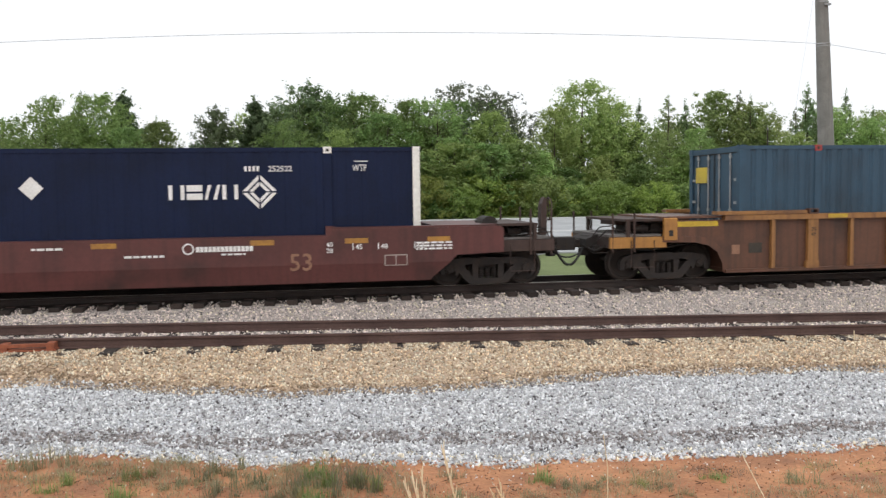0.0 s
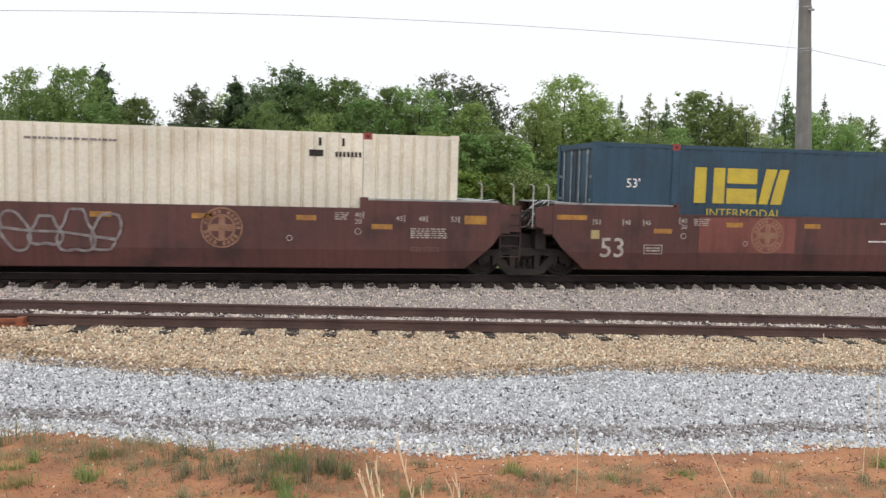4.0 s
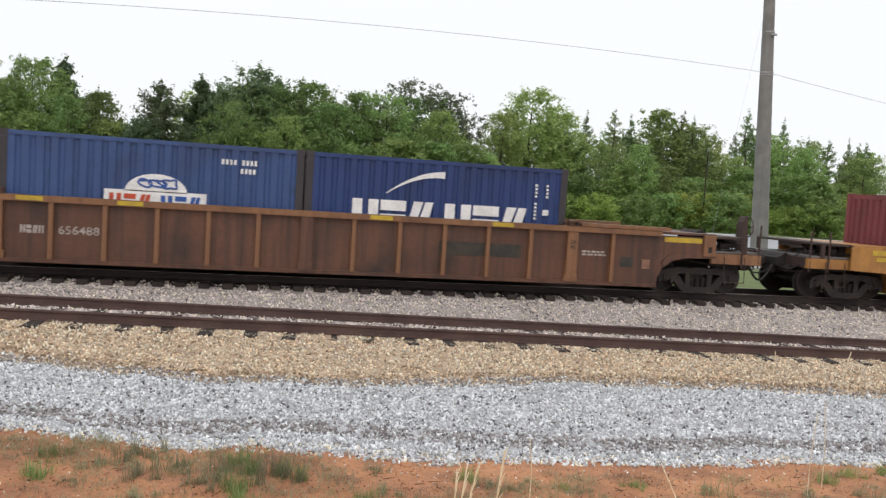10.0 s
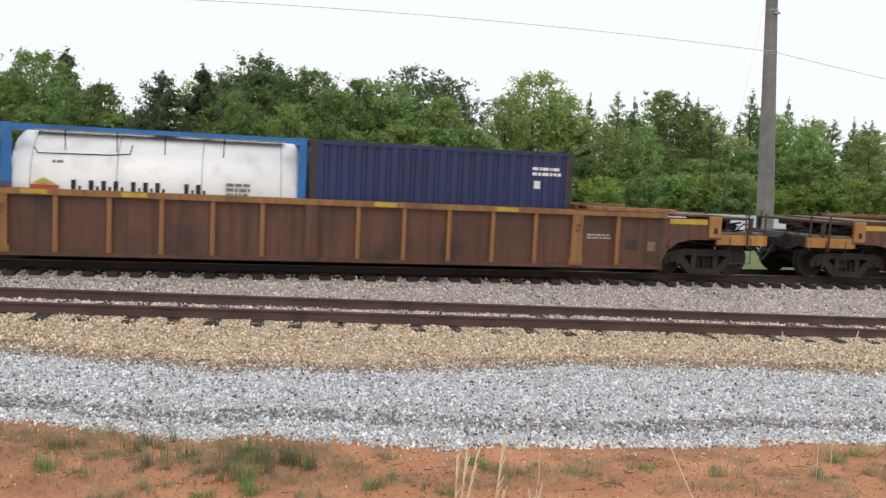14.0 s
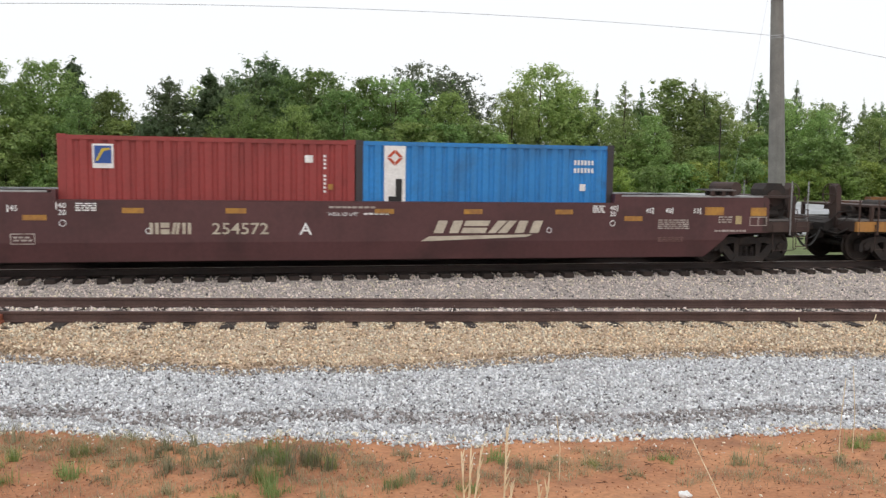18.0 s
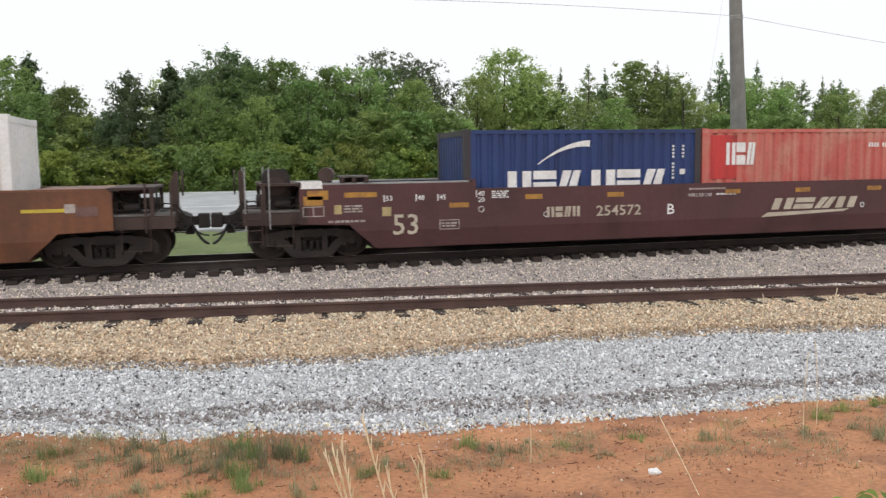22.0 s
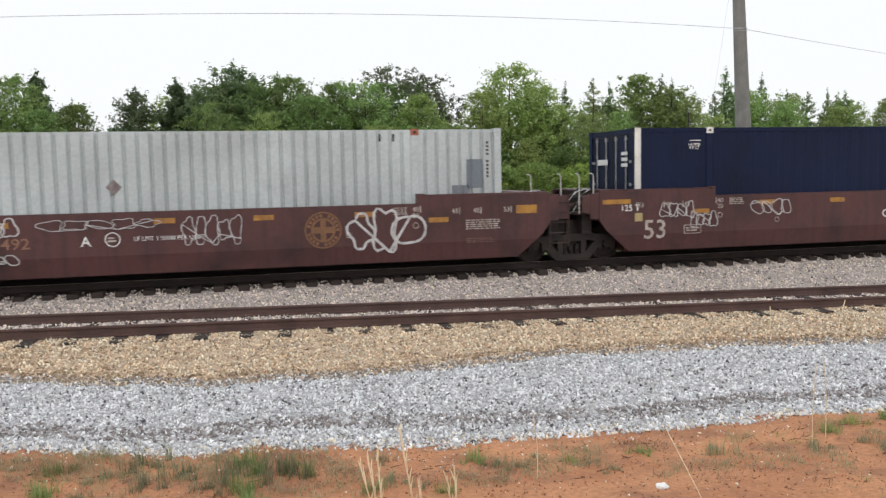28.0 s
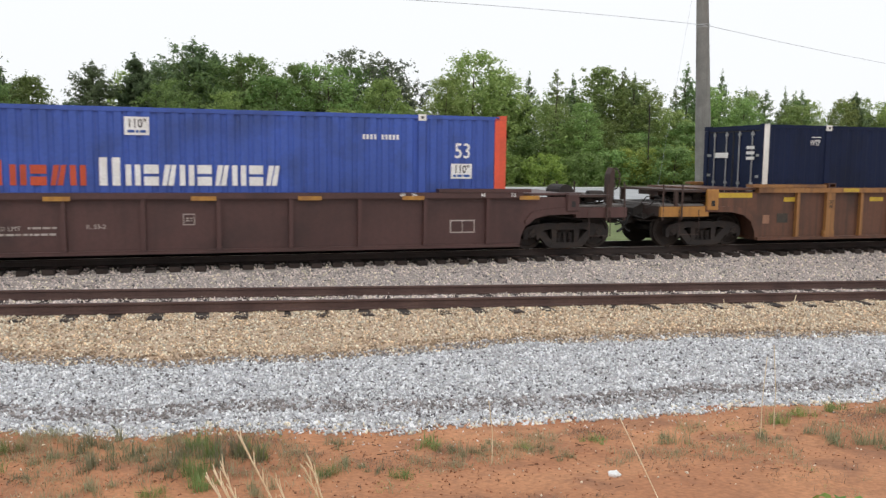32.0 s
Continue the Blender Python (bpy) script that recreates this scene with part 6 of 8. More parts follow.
def tank(u):
    """Twenty-foot tank container: blue frame round a white clad barrel."""
    c = thing("tank_container", pose(u, TRACK_Y, Z2), "white tank container in a blue steel frame", "tank container", "containers on the train")
    h, w, l = H2, W2, L2
    for s in (-1, 1):
        for t in (-1, 1):
            part("corner_post", lambda: boxes((-0.08, 0.08, -0.08, 0.08, 0, h)), C_FRAME, c, at=(s * (l / 2 - 0.08), t * (w / 2 - 0.08), 0), key="tank_post")
        each("end_beam", C_FRAME, c, (s * (l / 2 - 0.14), s * l / 2, -w / 2 + 0.16, w / 2 - 0.16, h - 0.13, h - 0.01), (s * (l / 2 - 0.14), s * l / 2, -w / 2 + 0.16, w / 2 - 0.16, 0.02, 0.16))
        bm = bmesh.new()
        for t in (-1, 1):
            pipe(bm, [(s * (l / 2 - 0.07), t * (w / 2 - 0.2), 0.2), (s * (l / 2 - 0.07), t * 0.45, 0.75)], 0.05)
            pipe(bm, [(s * (l / 2 - 0.07), t * (w / 2 - 0.2), h - 0.2), (s * (l / 2 - 0.07), t * 0.45, h - 0.75)], 0.05)
        part("end_brace", bm, C_FRAME, c)
    for t in (-1, 1):
        part("top_rail", boxes((-l / 2 + 0.16, l / 2 - 0.16, t * (w / 2 - 0.04) - 0.035, t * (w / 2 - 0.04) + 0.035, h - 0.1, h - 0.02)), C_FRAME, c)
        part("bottom_rail", boxes((-l / 2 + 0.16, l / 2 - 0.16, t * (w / 2 - 0.05) - 0.045, t * (w / 2 - 0.05) + 0.045, 0.02, 0.14)), C_FRAME, c)
    r, zc = 1.19, 1.30
    bm = bmesh.new()
    n = 40
    prof = [(-2.96, 0.55), (-2.94, 0.92), (-2.90, 1.08), (-2.80, r), (2.80, r), (2.90, 1.08), (2.94, 0.92), (2.96, 0.55)]
    rings = [[bm.verts.new((x, q * math.cos(k * 2 * math.pi / n), zc + q * math.sin(k * 2 * math.pi / n))) for k in range(n)] for x, q in prof]
    for a, b in zip(rings, rings[1:]):
        for i in range(n):
            f = bm.faces.new((a[i], a[(i + 1) % n], b[(i + 1) % n], b[i]))
            f.smooth = True
    bm.faces.new(rings[0])
    bm.faces.new(rings[-1][::-1])
    part("barrel", bm, C_TANK, c, "white clad barrel")
    for x in (-2.5, -0.85, 0.85, 2.5):
        bm = bmesh.new()
        ringp = [(x, (r + 0.006) * math.cos(k * 2 * math.pi / 32), zc + (r + 0.006) * math.sin(k * 2 * math.pi / 32)) for k in range(33)]
        pipe(bm, ringp, 0.008, 4)
        part("cladding_band", bm, M_GALV, c)
    each("walkway", M_GALV, c, (-2.6, 2.6, -0.65, -0.15, h - 0.09, h - 0.05), (-2.6, 2.6, 0.15, 0.65, h - 0.09, h - 0.05))
    bm = bmesh.new()
    tube(bm, (0, 0, h - 0.25), (0, 0, h - 0.04), 0.28, 18)
    tube(bm, (0.9, 0, h - 0.2), (0.9, 0, h - 0.05), 0.12, 12)
    part("manhole", bm, M_GALV, c)
    bm = bmesh.new()
    pipe(bm, [(-2.45, -1.06, 2.12), (-2.40, -1.00, 2.0), (-1.0, -0.96, 2.02), (-0.62, -0.93, 2.06), (-0.58, -0.86, 2.25)], 0.012)
    for x in (-1.85, -0.85, 0.1, 1.3):
        pipe(bm, [(x, -1.12, h - 0.06), (x - 0.02, -0.99, 2.08)], 0.012)
    part("drain_pipe", bm, M_STEEL, c, "thin dark drain pipes")
    zt = lambda z: z - Z2
    yb = -r - 0.004
    rows = []
    x = -1.72
    for k in range(10):
        wd = 0.24 + 0.1 * (k % 3 == 0)
        if k != 7:
            rows += [(x, x + 0.09, yb - 0.003, yb + 0.003, 1.05, zt(1.72)), (x + 0.14, x + 0.19, yb - 0.003, yb + 0.003, 1.05, zt(1.60))]
        x += wd
    part("logo", boxes(*rows), M_BLACK, c, "black brand blocks")
    decal(c, "logo", -2.5, -1.95, zt(1.50), zt(1.60), M_REDLOGO, yb - 0.012)
    bm = prism(bmesh.new(), [(-2.46, zt(1.62)), (-2.24, zt(1.74)), (-2.0, zt(1.62))], yb - 0.015, yb - 0.01)
    part("logo", bm, M_GOLD, c)
    lines_of_print(c, 1.35, 1.85, zt(1.48), zt(1.80), 3, M_SPRAYGREY, yb - 0.012)
    lines_of_print(c, -2.1, -1.85, zt(2.03), zt(2.13), 1, M_SPRAYGREY, -1.08)
    bm = bmesh.new()
    for t in (-0.2, 0.2):
        tube(bm, (-l / 2 + 0.02, 0.6 + t, 0.2), (-l / 2 + 0.02, 0.6 + t, h - 0.1), 0.016, 6)
    for k in range(7):
        tube(bm, (-l / 2 + 0.02, 0.4, 0.3 + k * 0.32), (-l / 2 + 0.02, 0.8, 0.3 + k * 0.32), 0.014, 6)
    part("ladder", bm, M_GALV, c)
    return c


def pacer(u, first):
    c = container("container", u, L5, C_PACER, "blue long corrugated container with orange ends and white lettering", Z5, H5, W5, 0.28, 0.03, ends=C_PACER, post=C_ORANGE, posts40=True, cap=C_WPOST)
    zt = lambda z: z - Z5
    for s in (-1, 1):
        decal(c, "end_stripe", s * 7.94 - 0.14, s * 7.94 + 0.14, 0.05, H5 - 0.06, C_ORANGE, Y5 - 0.001, "orange end stripe")
    z0, z1 = zt(1.55), zt(2.05)
    blocks(c, "logo", -2.86, -2.48, z0, z1, 1, M_REDLOGO, Y5, "orange-red brand block", gap=0.05)
    blocks(c, "logo", -2.36, -0.90, z0, zt(1.96), 4, M_REDLOGO, Y5, "orange-red brand blocks")
    blocks(c, "logo", -0.72, -0.30, z0, zt(2.12), 1, M_WHITE, Y5, "white brand block", gap=0.05)
    blocks(c, "logo", -0.22, 2.95, z0, zt(1.98), 9, M_WHITE, Y5, "white brand blocks")
    if first:
        diamond(c, -5.15, zt(2.35), 0.36, M_WHITE, Y5, name="logo")
        diamond(c, -5.15, zt(2.35), 0.20, C_PACER, Y5 - 0.008, name="logo")
        part("logo", boxes(*[(-4.95 + 0.02 * k, -3.98 - 0.03 * abs(k - 4), Y5 - 0.003, Y5 + 0.003, zt(2.02) + k * 0.08, zt(2.02) + k * 0.08 + 0.035) for k in range(9)]), M_WHITE, c, "white speed stripes")
    decal(c, "height_panel", -0.22, 0.26, zt(2.58), zt(2.95), M_WHITE, Y5)
    lettering(c, '110"', 0.02, zt(2.82), 0.18, M_STEEL, Y5 - 0.008, wide=0.8)
    lines_of_print(c, -0.16, 0.2, zt(2.61), zt(2.70), 1, M_BLUELOGO, Y5 - 0.008)
    lettering(c, "53", 7.02, zt(2.36), 0.34, M_WHITE, Y5 - 0.006, "number", wide=0.85)
    decal(c, "height_panel", 6.75, 7.25, zt(1.72), zt(2.06), M_WHITE, Y5)
    lettering(c, '110"', 7.0, zt(1.94), 0.18, M_STEEL, Y5 - 0.008, wide=0.8)
    lines_of_print(c, 6.8, 7.2, zt(1.74), zt(1.83), 1, M_BLUELOGO, Y5 - 0.008)
    code_marks(c, 4.7, zt(2.58), Y5, upright=False, n=10)
    return c


# ---- the train, from its leading car back ----
CARS, LOADS = [], []


def add(car, *loads):
    CARS.append(car)
    LOADS.extend(loads)
    return car


def brown_marks(car, num=None):
    yr = -1.412
    for s in (-1, 1):
        lettering(car, "20", s * 6.12, 1.16, 0.09, M_BLACKPANEL, -1.512)
        lettering(car, "40", s * 6.12, 1.04, 0.09, M_BLACKPANEL, -1.512)
        decal(car, "reflector", s * 9.0 - 0.5, s * 9.0 + 0.5, 1.27, 1.39, M_REFLECT, -1.405, "yellow reflective strip")
        decal(car, "data_panel", s * 7.55 - 0.17, s * 7.55 + 0.17, 0.62, 0.86, M_BLACKPANEL, yr + 0.005)
        decal(car, "data_panel", s * 8.05 - 0.1, s * 8.05 + 0.1, 0.60, 0.82, M_TAN, yr + 0.005)
    lines_of_print(car, 6.4, 7.0, 0.84, 0.98, 2, M_FADED, yr + 0.005)
    for x in (-5.5, -3.6, 1.6, 4.4):
        decal(car, "reflector", x - 0.25, x + 0.25, 1.42, 1.51, M_REFLECT, -1.524, "yellow reflective strip")
    if num:
        blocks(car, "reporting_mark", -5.68, -5.22, 0.76, 0.92, 4, M_FADED, yr + 0.004)
        lettering(car, num, -4.58, 0.85, 0.17, M_FADED, yr, "number", wide=1.1)


# car with the half-seen teal container
c = add(ribbed_car("well_car", 17.98, P_PANEL, P_RIB, "brown ribbed well car with dirty yellow top rails", brake=False),
        container("container", 18.15, L5, C_TEAL, "dark teal long corrugated container with gold lettering", Z5, H5, W5, 0.28, 0.03, posts40=True, cap=C_RED))
brown_marks(c)
h = LOADS[-1]
blocks(h, "logo", -4.2, 2.5, 1.75, 2.1, 9, M_GOLD, Y5, "gold brand blocks")
decal(h, "door_logo", -8.02, -7.99, 2.0, 2.4, M_GOLD, Y5)
part("door_logo", boxes((-L5 / 2 - 0.012, -L5 / 2 - 0.006, 0.3, 0.9, 2.02, 2.42)), M_GOLD, h, "gold brand panel on the door")

# maroon low-sided car with a navy container
c = add(smooth_car("well_car", -5.55, 9.6, P_FEC, 1.23, 1.38, 0.22, label="maroon smooth-sided well car with white stencils", step=3.5, brake=False), umax(-5.59, number="252522"))
big_number(c, "53", 5.41, 0.69, M_TAN, 0.32)
blocks(c, "reporting_mark", -4.02, -3.3, 0.88, 1.10, 3, M_WHITE, YS)
lettering(c, "72720", -2.85, 0.99, 0.23, M_WHITE, YS - 0.004, "number", wide=1.05)
ring(c, "stencil_ring", -2.1, 1.03, 0.14, 0.165, M_WHITE, YS)
lines_of_print(c, -2.19, -2.01, 0.97, 1.09, 2, M_WHITE, YS)
ring(c, "emblem", 3.08, 1.02, 0.09, 0.12, M_WHITE, YS)
blocks(c, "logo", 3.24, 4.42, 0.95, 1.06, 14, M_WHITE, YS, slot=False)
lines_of_print(c, 3.75, 4.25, 0.86, 0.92, 1, M_WHITE, YS)
lines_of_print(c, 1.8, 2.6, 0.84, 0.92, 1, M_WHITE, YS)
lines_of_print(c, 0.0, 0.6, 1.04, 1.12, 1, M_WHITE, YS)
lines_of_print(c, -1.8, -1.0, 0.98, 1.06, 1, M_WHITE, YS)
for s in (-1, 1):
    for d, t in ((1.6, "53"), (2.4, "48"), (2.95, "45")):
        lettering(c, t, s * (9.6 - d), 0.99, 0.11, M_WHITE, YS - 0.004)
        decal(c, "tick", s * (9.6 - d) - 0.14, s * (9.6 - d) - 0.12, 0.92, 1.07, M_WHITE, YS)
    lettering(c, "40", s * 6.02, 1.05, 0.10, M_WHITE, YS - 0.004)
    lettering(c, "20", s * 6.02, 0.92, 0.10, M_WHITE, YS - 0.004)
    lines_of_print(c, s * 8.3 - 0.4, s * 8.3 + 0.4, 0.88, 1.08, 3, M_WHITE, YS)
yellow_row(c, (-8.5, -6.5, -4.63, -1.62, 1.4, 4.6, 6.6, 8.4), 1.12)
part("data_panel", boxes((7.2, 7.7, YS - 0.003, YS + 0.003, 0.56, 0.80)), M_FADED, c)
part("data_panel", boxes((7.22, 7.44, YS - 0.006, YS, 0.58, 0.78), (7.46, 7.68, YS - 0.006, YS, 0.58, 0.78)), P_FEC, c)


def maroon_marks(c, a, style=0):
    """Stencils of the maroon articulated units."""
    z = 1.32
    for s in (-1, 1):
        length_marks(c, a, z, s, M_WHITE if style else M_FADED)
        yellow_row(c, (s * (a - 3.28),), 1.13, 0.45)
    lines_of_print(c, a - 2.65, a - 1.85, 0.88, 1.12, 5, M_FADED, YS)
    lines_of_print(c, a - 2.65, a - 2.0, 0.58, 0.70, 3, M_GHOST, YS)
    yellow_row(c, (a - 1.20,), 1.31, 0.5, 0.19)
    yellow_row(c, (-(a - 1.05),), 1.41, 0.72, 0.11)
    decal(c, "placard", -(a - 1.52), -(a - 1.72), 0.93, 1.13, M_CARD, YS)
    for x in (-4.3, 4.4):
        ring(c, "stencil_ring", x, 0.86, 0.05, 0.065, M_WHITE if style else M_FADED, YS, 16)
    yellow_row(c, (-4.6, -2.55, 0.6, 2.6, 4.75), 1.30 if not style else 1.28, 0.42)
    big_number(c, "53", -(a - 2.05), 0.74, M_CREAM if style else M_FADED)
    outline(c, -(a - 3.05), 0.70, 0.46, 0.22, M_FADED, "data_panel")
    lines_of_print(c, -(a - 2.88), -(a - 3.22), 0.64, 0.76, 2, M_FADED, YS)


def wide_mark(c, number, letter):
    """Large number of the newer units, with the slanted brand blocks."""
    blocks(c, "reporting_mark", -4.28, -3.42, 0.79, 1.03, 4, M_CREAM, YS)
    lettering(c, number, -2.46, 0.91, 0.24, M_CREAM, YS - 0.004, "number", wide=1.15)
    lettering(c, letter, -1.10, 0.90, 0.25, M_WHITE, YS - 0.004, "unit_letter", wide=1.1)
    blocks(c, "logo", 1.70, 4.20, 0.80, 1.08, 4, M_CREAM, YS, "slanted cream brand blocks", slant=0.4, gap=0.1)
    part("logo", prism(bmesh.new(), [(1.42, 0.62), (3.85, 0.71), (4.0, 0.77), (1.60, 0.73)], YS - 0.003, YS + 0.003), M_CREAM, c, "cream speed bar")
    lettering(c, "WELL LD LMT", -0.30, 1.22, 0.075, M_WHITE, YS - 0.004)
    lines_of_print(c, 0.15, 0.75, 1.19, 1.26, 1, M_WHITE, YS)
    lines_of_print(c, -0.6, 0.4, 1.33, 1.40, 1, M_FADED, YS)


# three articulated maroon units, round emblems
c = add(smooth_car("well_car", -29.14, 9.69, P_BN, 1.50, 1.70, left="joint", label="faded maroon articulated well car unit with a round emblem", brake=None, deck=M_GALV),
        container("container", -29.14, L5, C_TEAL, "dark teal long corrugated container with a large yellow logo", Z5, H5, W5, 0.28, 0.014, posts40=True, cap=C_RED))
t = LOADS[-1]
zt = lambda z: z - Z5
blocks(t, "logo", -5.56, -3.05, zt(1.80), zt(2.64), 3, M_GOLD, Y5, "large yellow brand blocks", gap=0.07)
lettering(t, "INTERMODAL", -4.25, zt(1.58), 0.20, M_GOLD, Y5 - 0.004, wide=1.12)
lettering(t, "53'", -7.1, zt(2.23), 0.21, M_WHITE, Y5 - 0.004)
decal(t, "code_panel", 6.3, 6.65, zt(2.64), zt(2.82), M_WHITE, Y5)
lettering(t, "931284", 7.05, zt(2.73), 0.17, M_GOLD, Y5 - 0.004, "number", wide=0.95)
lettering(t, "TARE WEIGHT", 6.8, zt(2.50), 0.12, M_CREAM, Y5 - 0.004)
lines_of_print(t, 6.4, 7.15, zt(2.26), zt(2.40), 1, M_CREAM, Y5)
maroon_marks(c, 9.69)
emblem(c, -3.73, 1.06, 0.43, M_TAN)
decal(c, "repaint_patch", -5.5, -3.0, 0.64, 1.47, paint("lighter_maroon_patch", lin(132, 76, 68), dirt=lin(80, 46, 42)), YS + 0.0035)
lettering(c, "A", 1.69, 0.94, 0.22, M_WHITE, YS - 0.004, "unit_letter")
ring(c, "stencil_ring", 0.94, 0.94, 0.13, 0.16, M_WHITE, YS)
lines_of_print(c, 0.85, 1.03, 0.88, 1.0, 2, M_WHITE, YS)
lines_of_print(c, -1.0, 0.5, 0.92, 0.98, 1, M_WHITE, YS)
lines_of_print(c, -0.7, 0.4, 1.36, 1.42, 1, M_WHITE, YS)
ribbon(c, "graffiti", [(2.9, 1.2), (3.0, 0.9), (2.95, 0.6), (3.1, 0.75), (3.3, 0.7), (3.5, 1.2), (3.45, 0.6)], 0.02, M_SPRAYGREY, YS)

c = add(smooth_car("well_car", -48.49, 9.66, P_BN, 1.50, 1.70, right="joint", left="joint", label="faded maroon articulated well car unit covered in grey graffiti", deck=M_GALV), csx_white(-48.49, C_CREAM))
maroon_marks(c, 9.66)
lettering(c, "125 T", -8.28, 1.26, 0.15, M_WHITE, YS - 0.004)
scrawl(c, -5.2, -2.2, 0.45, 1.42, M_SPRAYGREY, YS, 6, 31, 0.05)
scrawl(c, -1.9, 1.0, 0.45, 1.42, M_SPRAYGREY, YS, 5, 32, 0.06)
scrawl(c, -7.0, -6.3, 0.9, 1.4, M_SPRAY, YS, 4, 33, 0.02)
emblem(c, 3.0, 1.06, 0.43, M_TAN)

c = add(smooth_car("well_car", -67.78, 9.63, P_BN, 1.50, 1.68, right="joint", label="faded maroon articulated well car unit with a round emblem", deck=M_GALV), umax(-67.9))
maroon_marks(c, 9.63)
emblem(c, 3.85, 1.06, 0.43, M_TAN)
decal(c, "repaint_patch", 3.3, 5.9, 0.64, 1.47, paint("repainted_maroon_patch", lin(138, 78, 66), dirt=lin(84, 48, 42)), YS + 0.0035)
lettering(c, "B", -1.75, 0.94, 0.22, M_WHITE, YS - 0.004, "unit_letter")
ring(c, "stencil_ring", -1.2, 0.94, 0.13, 0.16, M_WHITE, YS)
ring(c, "stencil_ring", -2.9, 0.94, 0.08, 0.12, M_WHITE, YS, 20)
lines_of_print(c, -0.7, 0.8, 0.90, 0.97, 1, M_WHITE, YS)
lines_of_print(c, -0.7, 0.5, 1.38, 1.44, 1, M_WHITE, YS)

# short yellow car with two boxes
c = add(smooth_car("well_car", -89.58, 7.83, P_YEL, 1.16, 1.40, 0.21, label="yellow smooth-sided well car with black numbers", step=2.1, brake=False),
        cma(-86.62, C_CMA, "left", seaco=True), boxcar_20(-92.73, C_TEX, "brick-red corrugated container with white upright lettering", "right"))
t = LOADS[-1]
zt = lambda z: z - Z2
for k in range(3):
    blocks(t, "logo", -2.45, -2.18, zt(2.10) - k * 0.42, zt(2.42) - k * 0.42, 1, M_WHITE, Y2, "white brand block", gap=0.02)
diamond(t, 0.37, zt(2.08), 0.15, M_WHITE, Y2)
code_marks(t, 2.15, zt(2.42), Y2)
decal(t, "badge", 2.38, 2.5, zt(2.24), zt(2.38), M_WHITE, Y2)
decal(t, "badge", 2.38, 2.48, zt(1.98), zt(2.10), M_YELLOW, Y2)
decal(t, "faded_patch", -0.55, 0.42, zt(1.28), zt(1.52), paint("paler_red_patch", lin(178, 108, 104)), Y2)
decal(t, "faded_patch", 0.62, 1.5, zt(1.28), zt(1.52), paint("pale_red_patch", lin(172, 104, 100)), Y2)
big_number(c, "40", -6.27, 0.71, M_BLACKPANEL, 0.36)
decal(c, "number_panel", -4.25, -1.72, 0.82, 1.04, M_BLACKPANEL, YS, "black panel")
blocks(c, "reporting_mark", -4.15, -3.45, 0.86, 1.00, 4, M_WHITE, YS - 0.008, slant=0.2)
lettering(c, "59397", -2.25, 0.93, 0.15, M_WHITE, YS - 0.012, "number", wide=1.1, slant=0.2)
blocks(c, "logo", 2.26, 3.6, 0.62, 0.90, 3, M_REDLOGO, YS, "faded red brand blocks", gap=0.1)
yellow_row(c, (-7.1, -3.5, -1.2, 1.2, 3.3, 7.1), 1.11, 0.55, 0.11, mat=M_REFLECT)
yellow_row(c, (-7.0, 7.0), 1.27, 1.0, 0.13, mat=M_REFLECT)
outline(c, -1.3, 0.96, 0.2, 0.16, M_BLACKPANEL)
part("data_panel", boxes((6.3, 6.75, YS - 0.003, YS + 0.003, 0.62, 0.78)), M_BLACKPANEL, c)
lines_of_print(c, 4.1, 4.6, 0.76, 0.88, 2, M_BLACKPANEL, YS)

# ribbed brown cars
c = add(ribbed_car("well_car", -111.35, P_PANEL, P_RIB2, "rusty brown ribbed well car with faded numbers", brake=False), cma(-108.39, C_CMA, "left"), cma(-114.49, C_CMA2, "right", dome=True))
brown_marks(c, "656488")
decal(c, "number_panel", 2.95, 4.9, 0.72, 1.02, M_BLACKPANEL, -1.405)
c = add(ribbed_car("well_car", -134.9, P_PANEL, P_RIB, "rusty brown ribbed well car with dirty yellow stakes", brake=False), cma(-131.86, C_CMA, "left", low=1.38), tank(-137.95))
brown_marks(c)
blocks(c, "reporting_mark", -5.85, -5.2, 0.76, 0.94, 4, M_WHITE, -1.407)
c = add(ribbed_car("well_car", -158.35, P_PANEL, P_RIB, "rusty brown ribbed well car with dirty yellow stakes"), boxcar_20(-155.36, C_CMA3, "plain dark blue corrugated container standing in a well car", "left"), tank(-161.5))
brown_marks(c)
t = LOADS[-2]
lines_of_print(t, 2.05, 2.75, 2.0, 2.24, 2, M_WHITE, Y2)
decal(t, "badge", 2.1, 2.25, 1.72, 1.90, M_WHITE, Y2)
c = add(ribbed_car("well_car", -181.93, P_PANEL, P_RIB, "rusty brown ribbed well car with dirty yellow stakes and white scrawls"), boxcar_20(-178.95, C_RED, "red corrugated container with a small square logo", "left"), cma(-185.12, C_CMA, "right", low=1.4))
brown_marks(c)
for x0, x1, sd in ((-7.2, -6.4, 41), (-5.9, -5.4, 42), (-5.0, -4.3, 43)):
    scrawl(c, x0, x1, 0.95, 1.30, M_SPRAY, -1.405, 3, sd, 0.02)
lettering(c, "620205", -4.6, 0.92, 0.14, M_FADED, -1.407, "number")


def square_logo(t):
    decal(t, "logo", -2.36, -1.95, 1.9, 2.4, M_WHITE, Y2)
    decal(t, "logo", -2.32, -1.99, 2.0, 2.36, M_BLUELOGO, Y2 - 0.006)
    ribbon(t, "logo", [(-2.28, 2.05), (-2.15, 2.28), (-2.02, 2.3)], 0.06, M_GOLD, Y2 - 0.012)
    code_marks(t, 2.35, 2.2, Y2)
    decal(t, "badge", 1.95, 2.12, 2.08, 2.24, M_WHITE, Y2)
    decal(t, "badge", 2.45, 2.56, 1.5, 1.62, M_YELLOW, Y2)


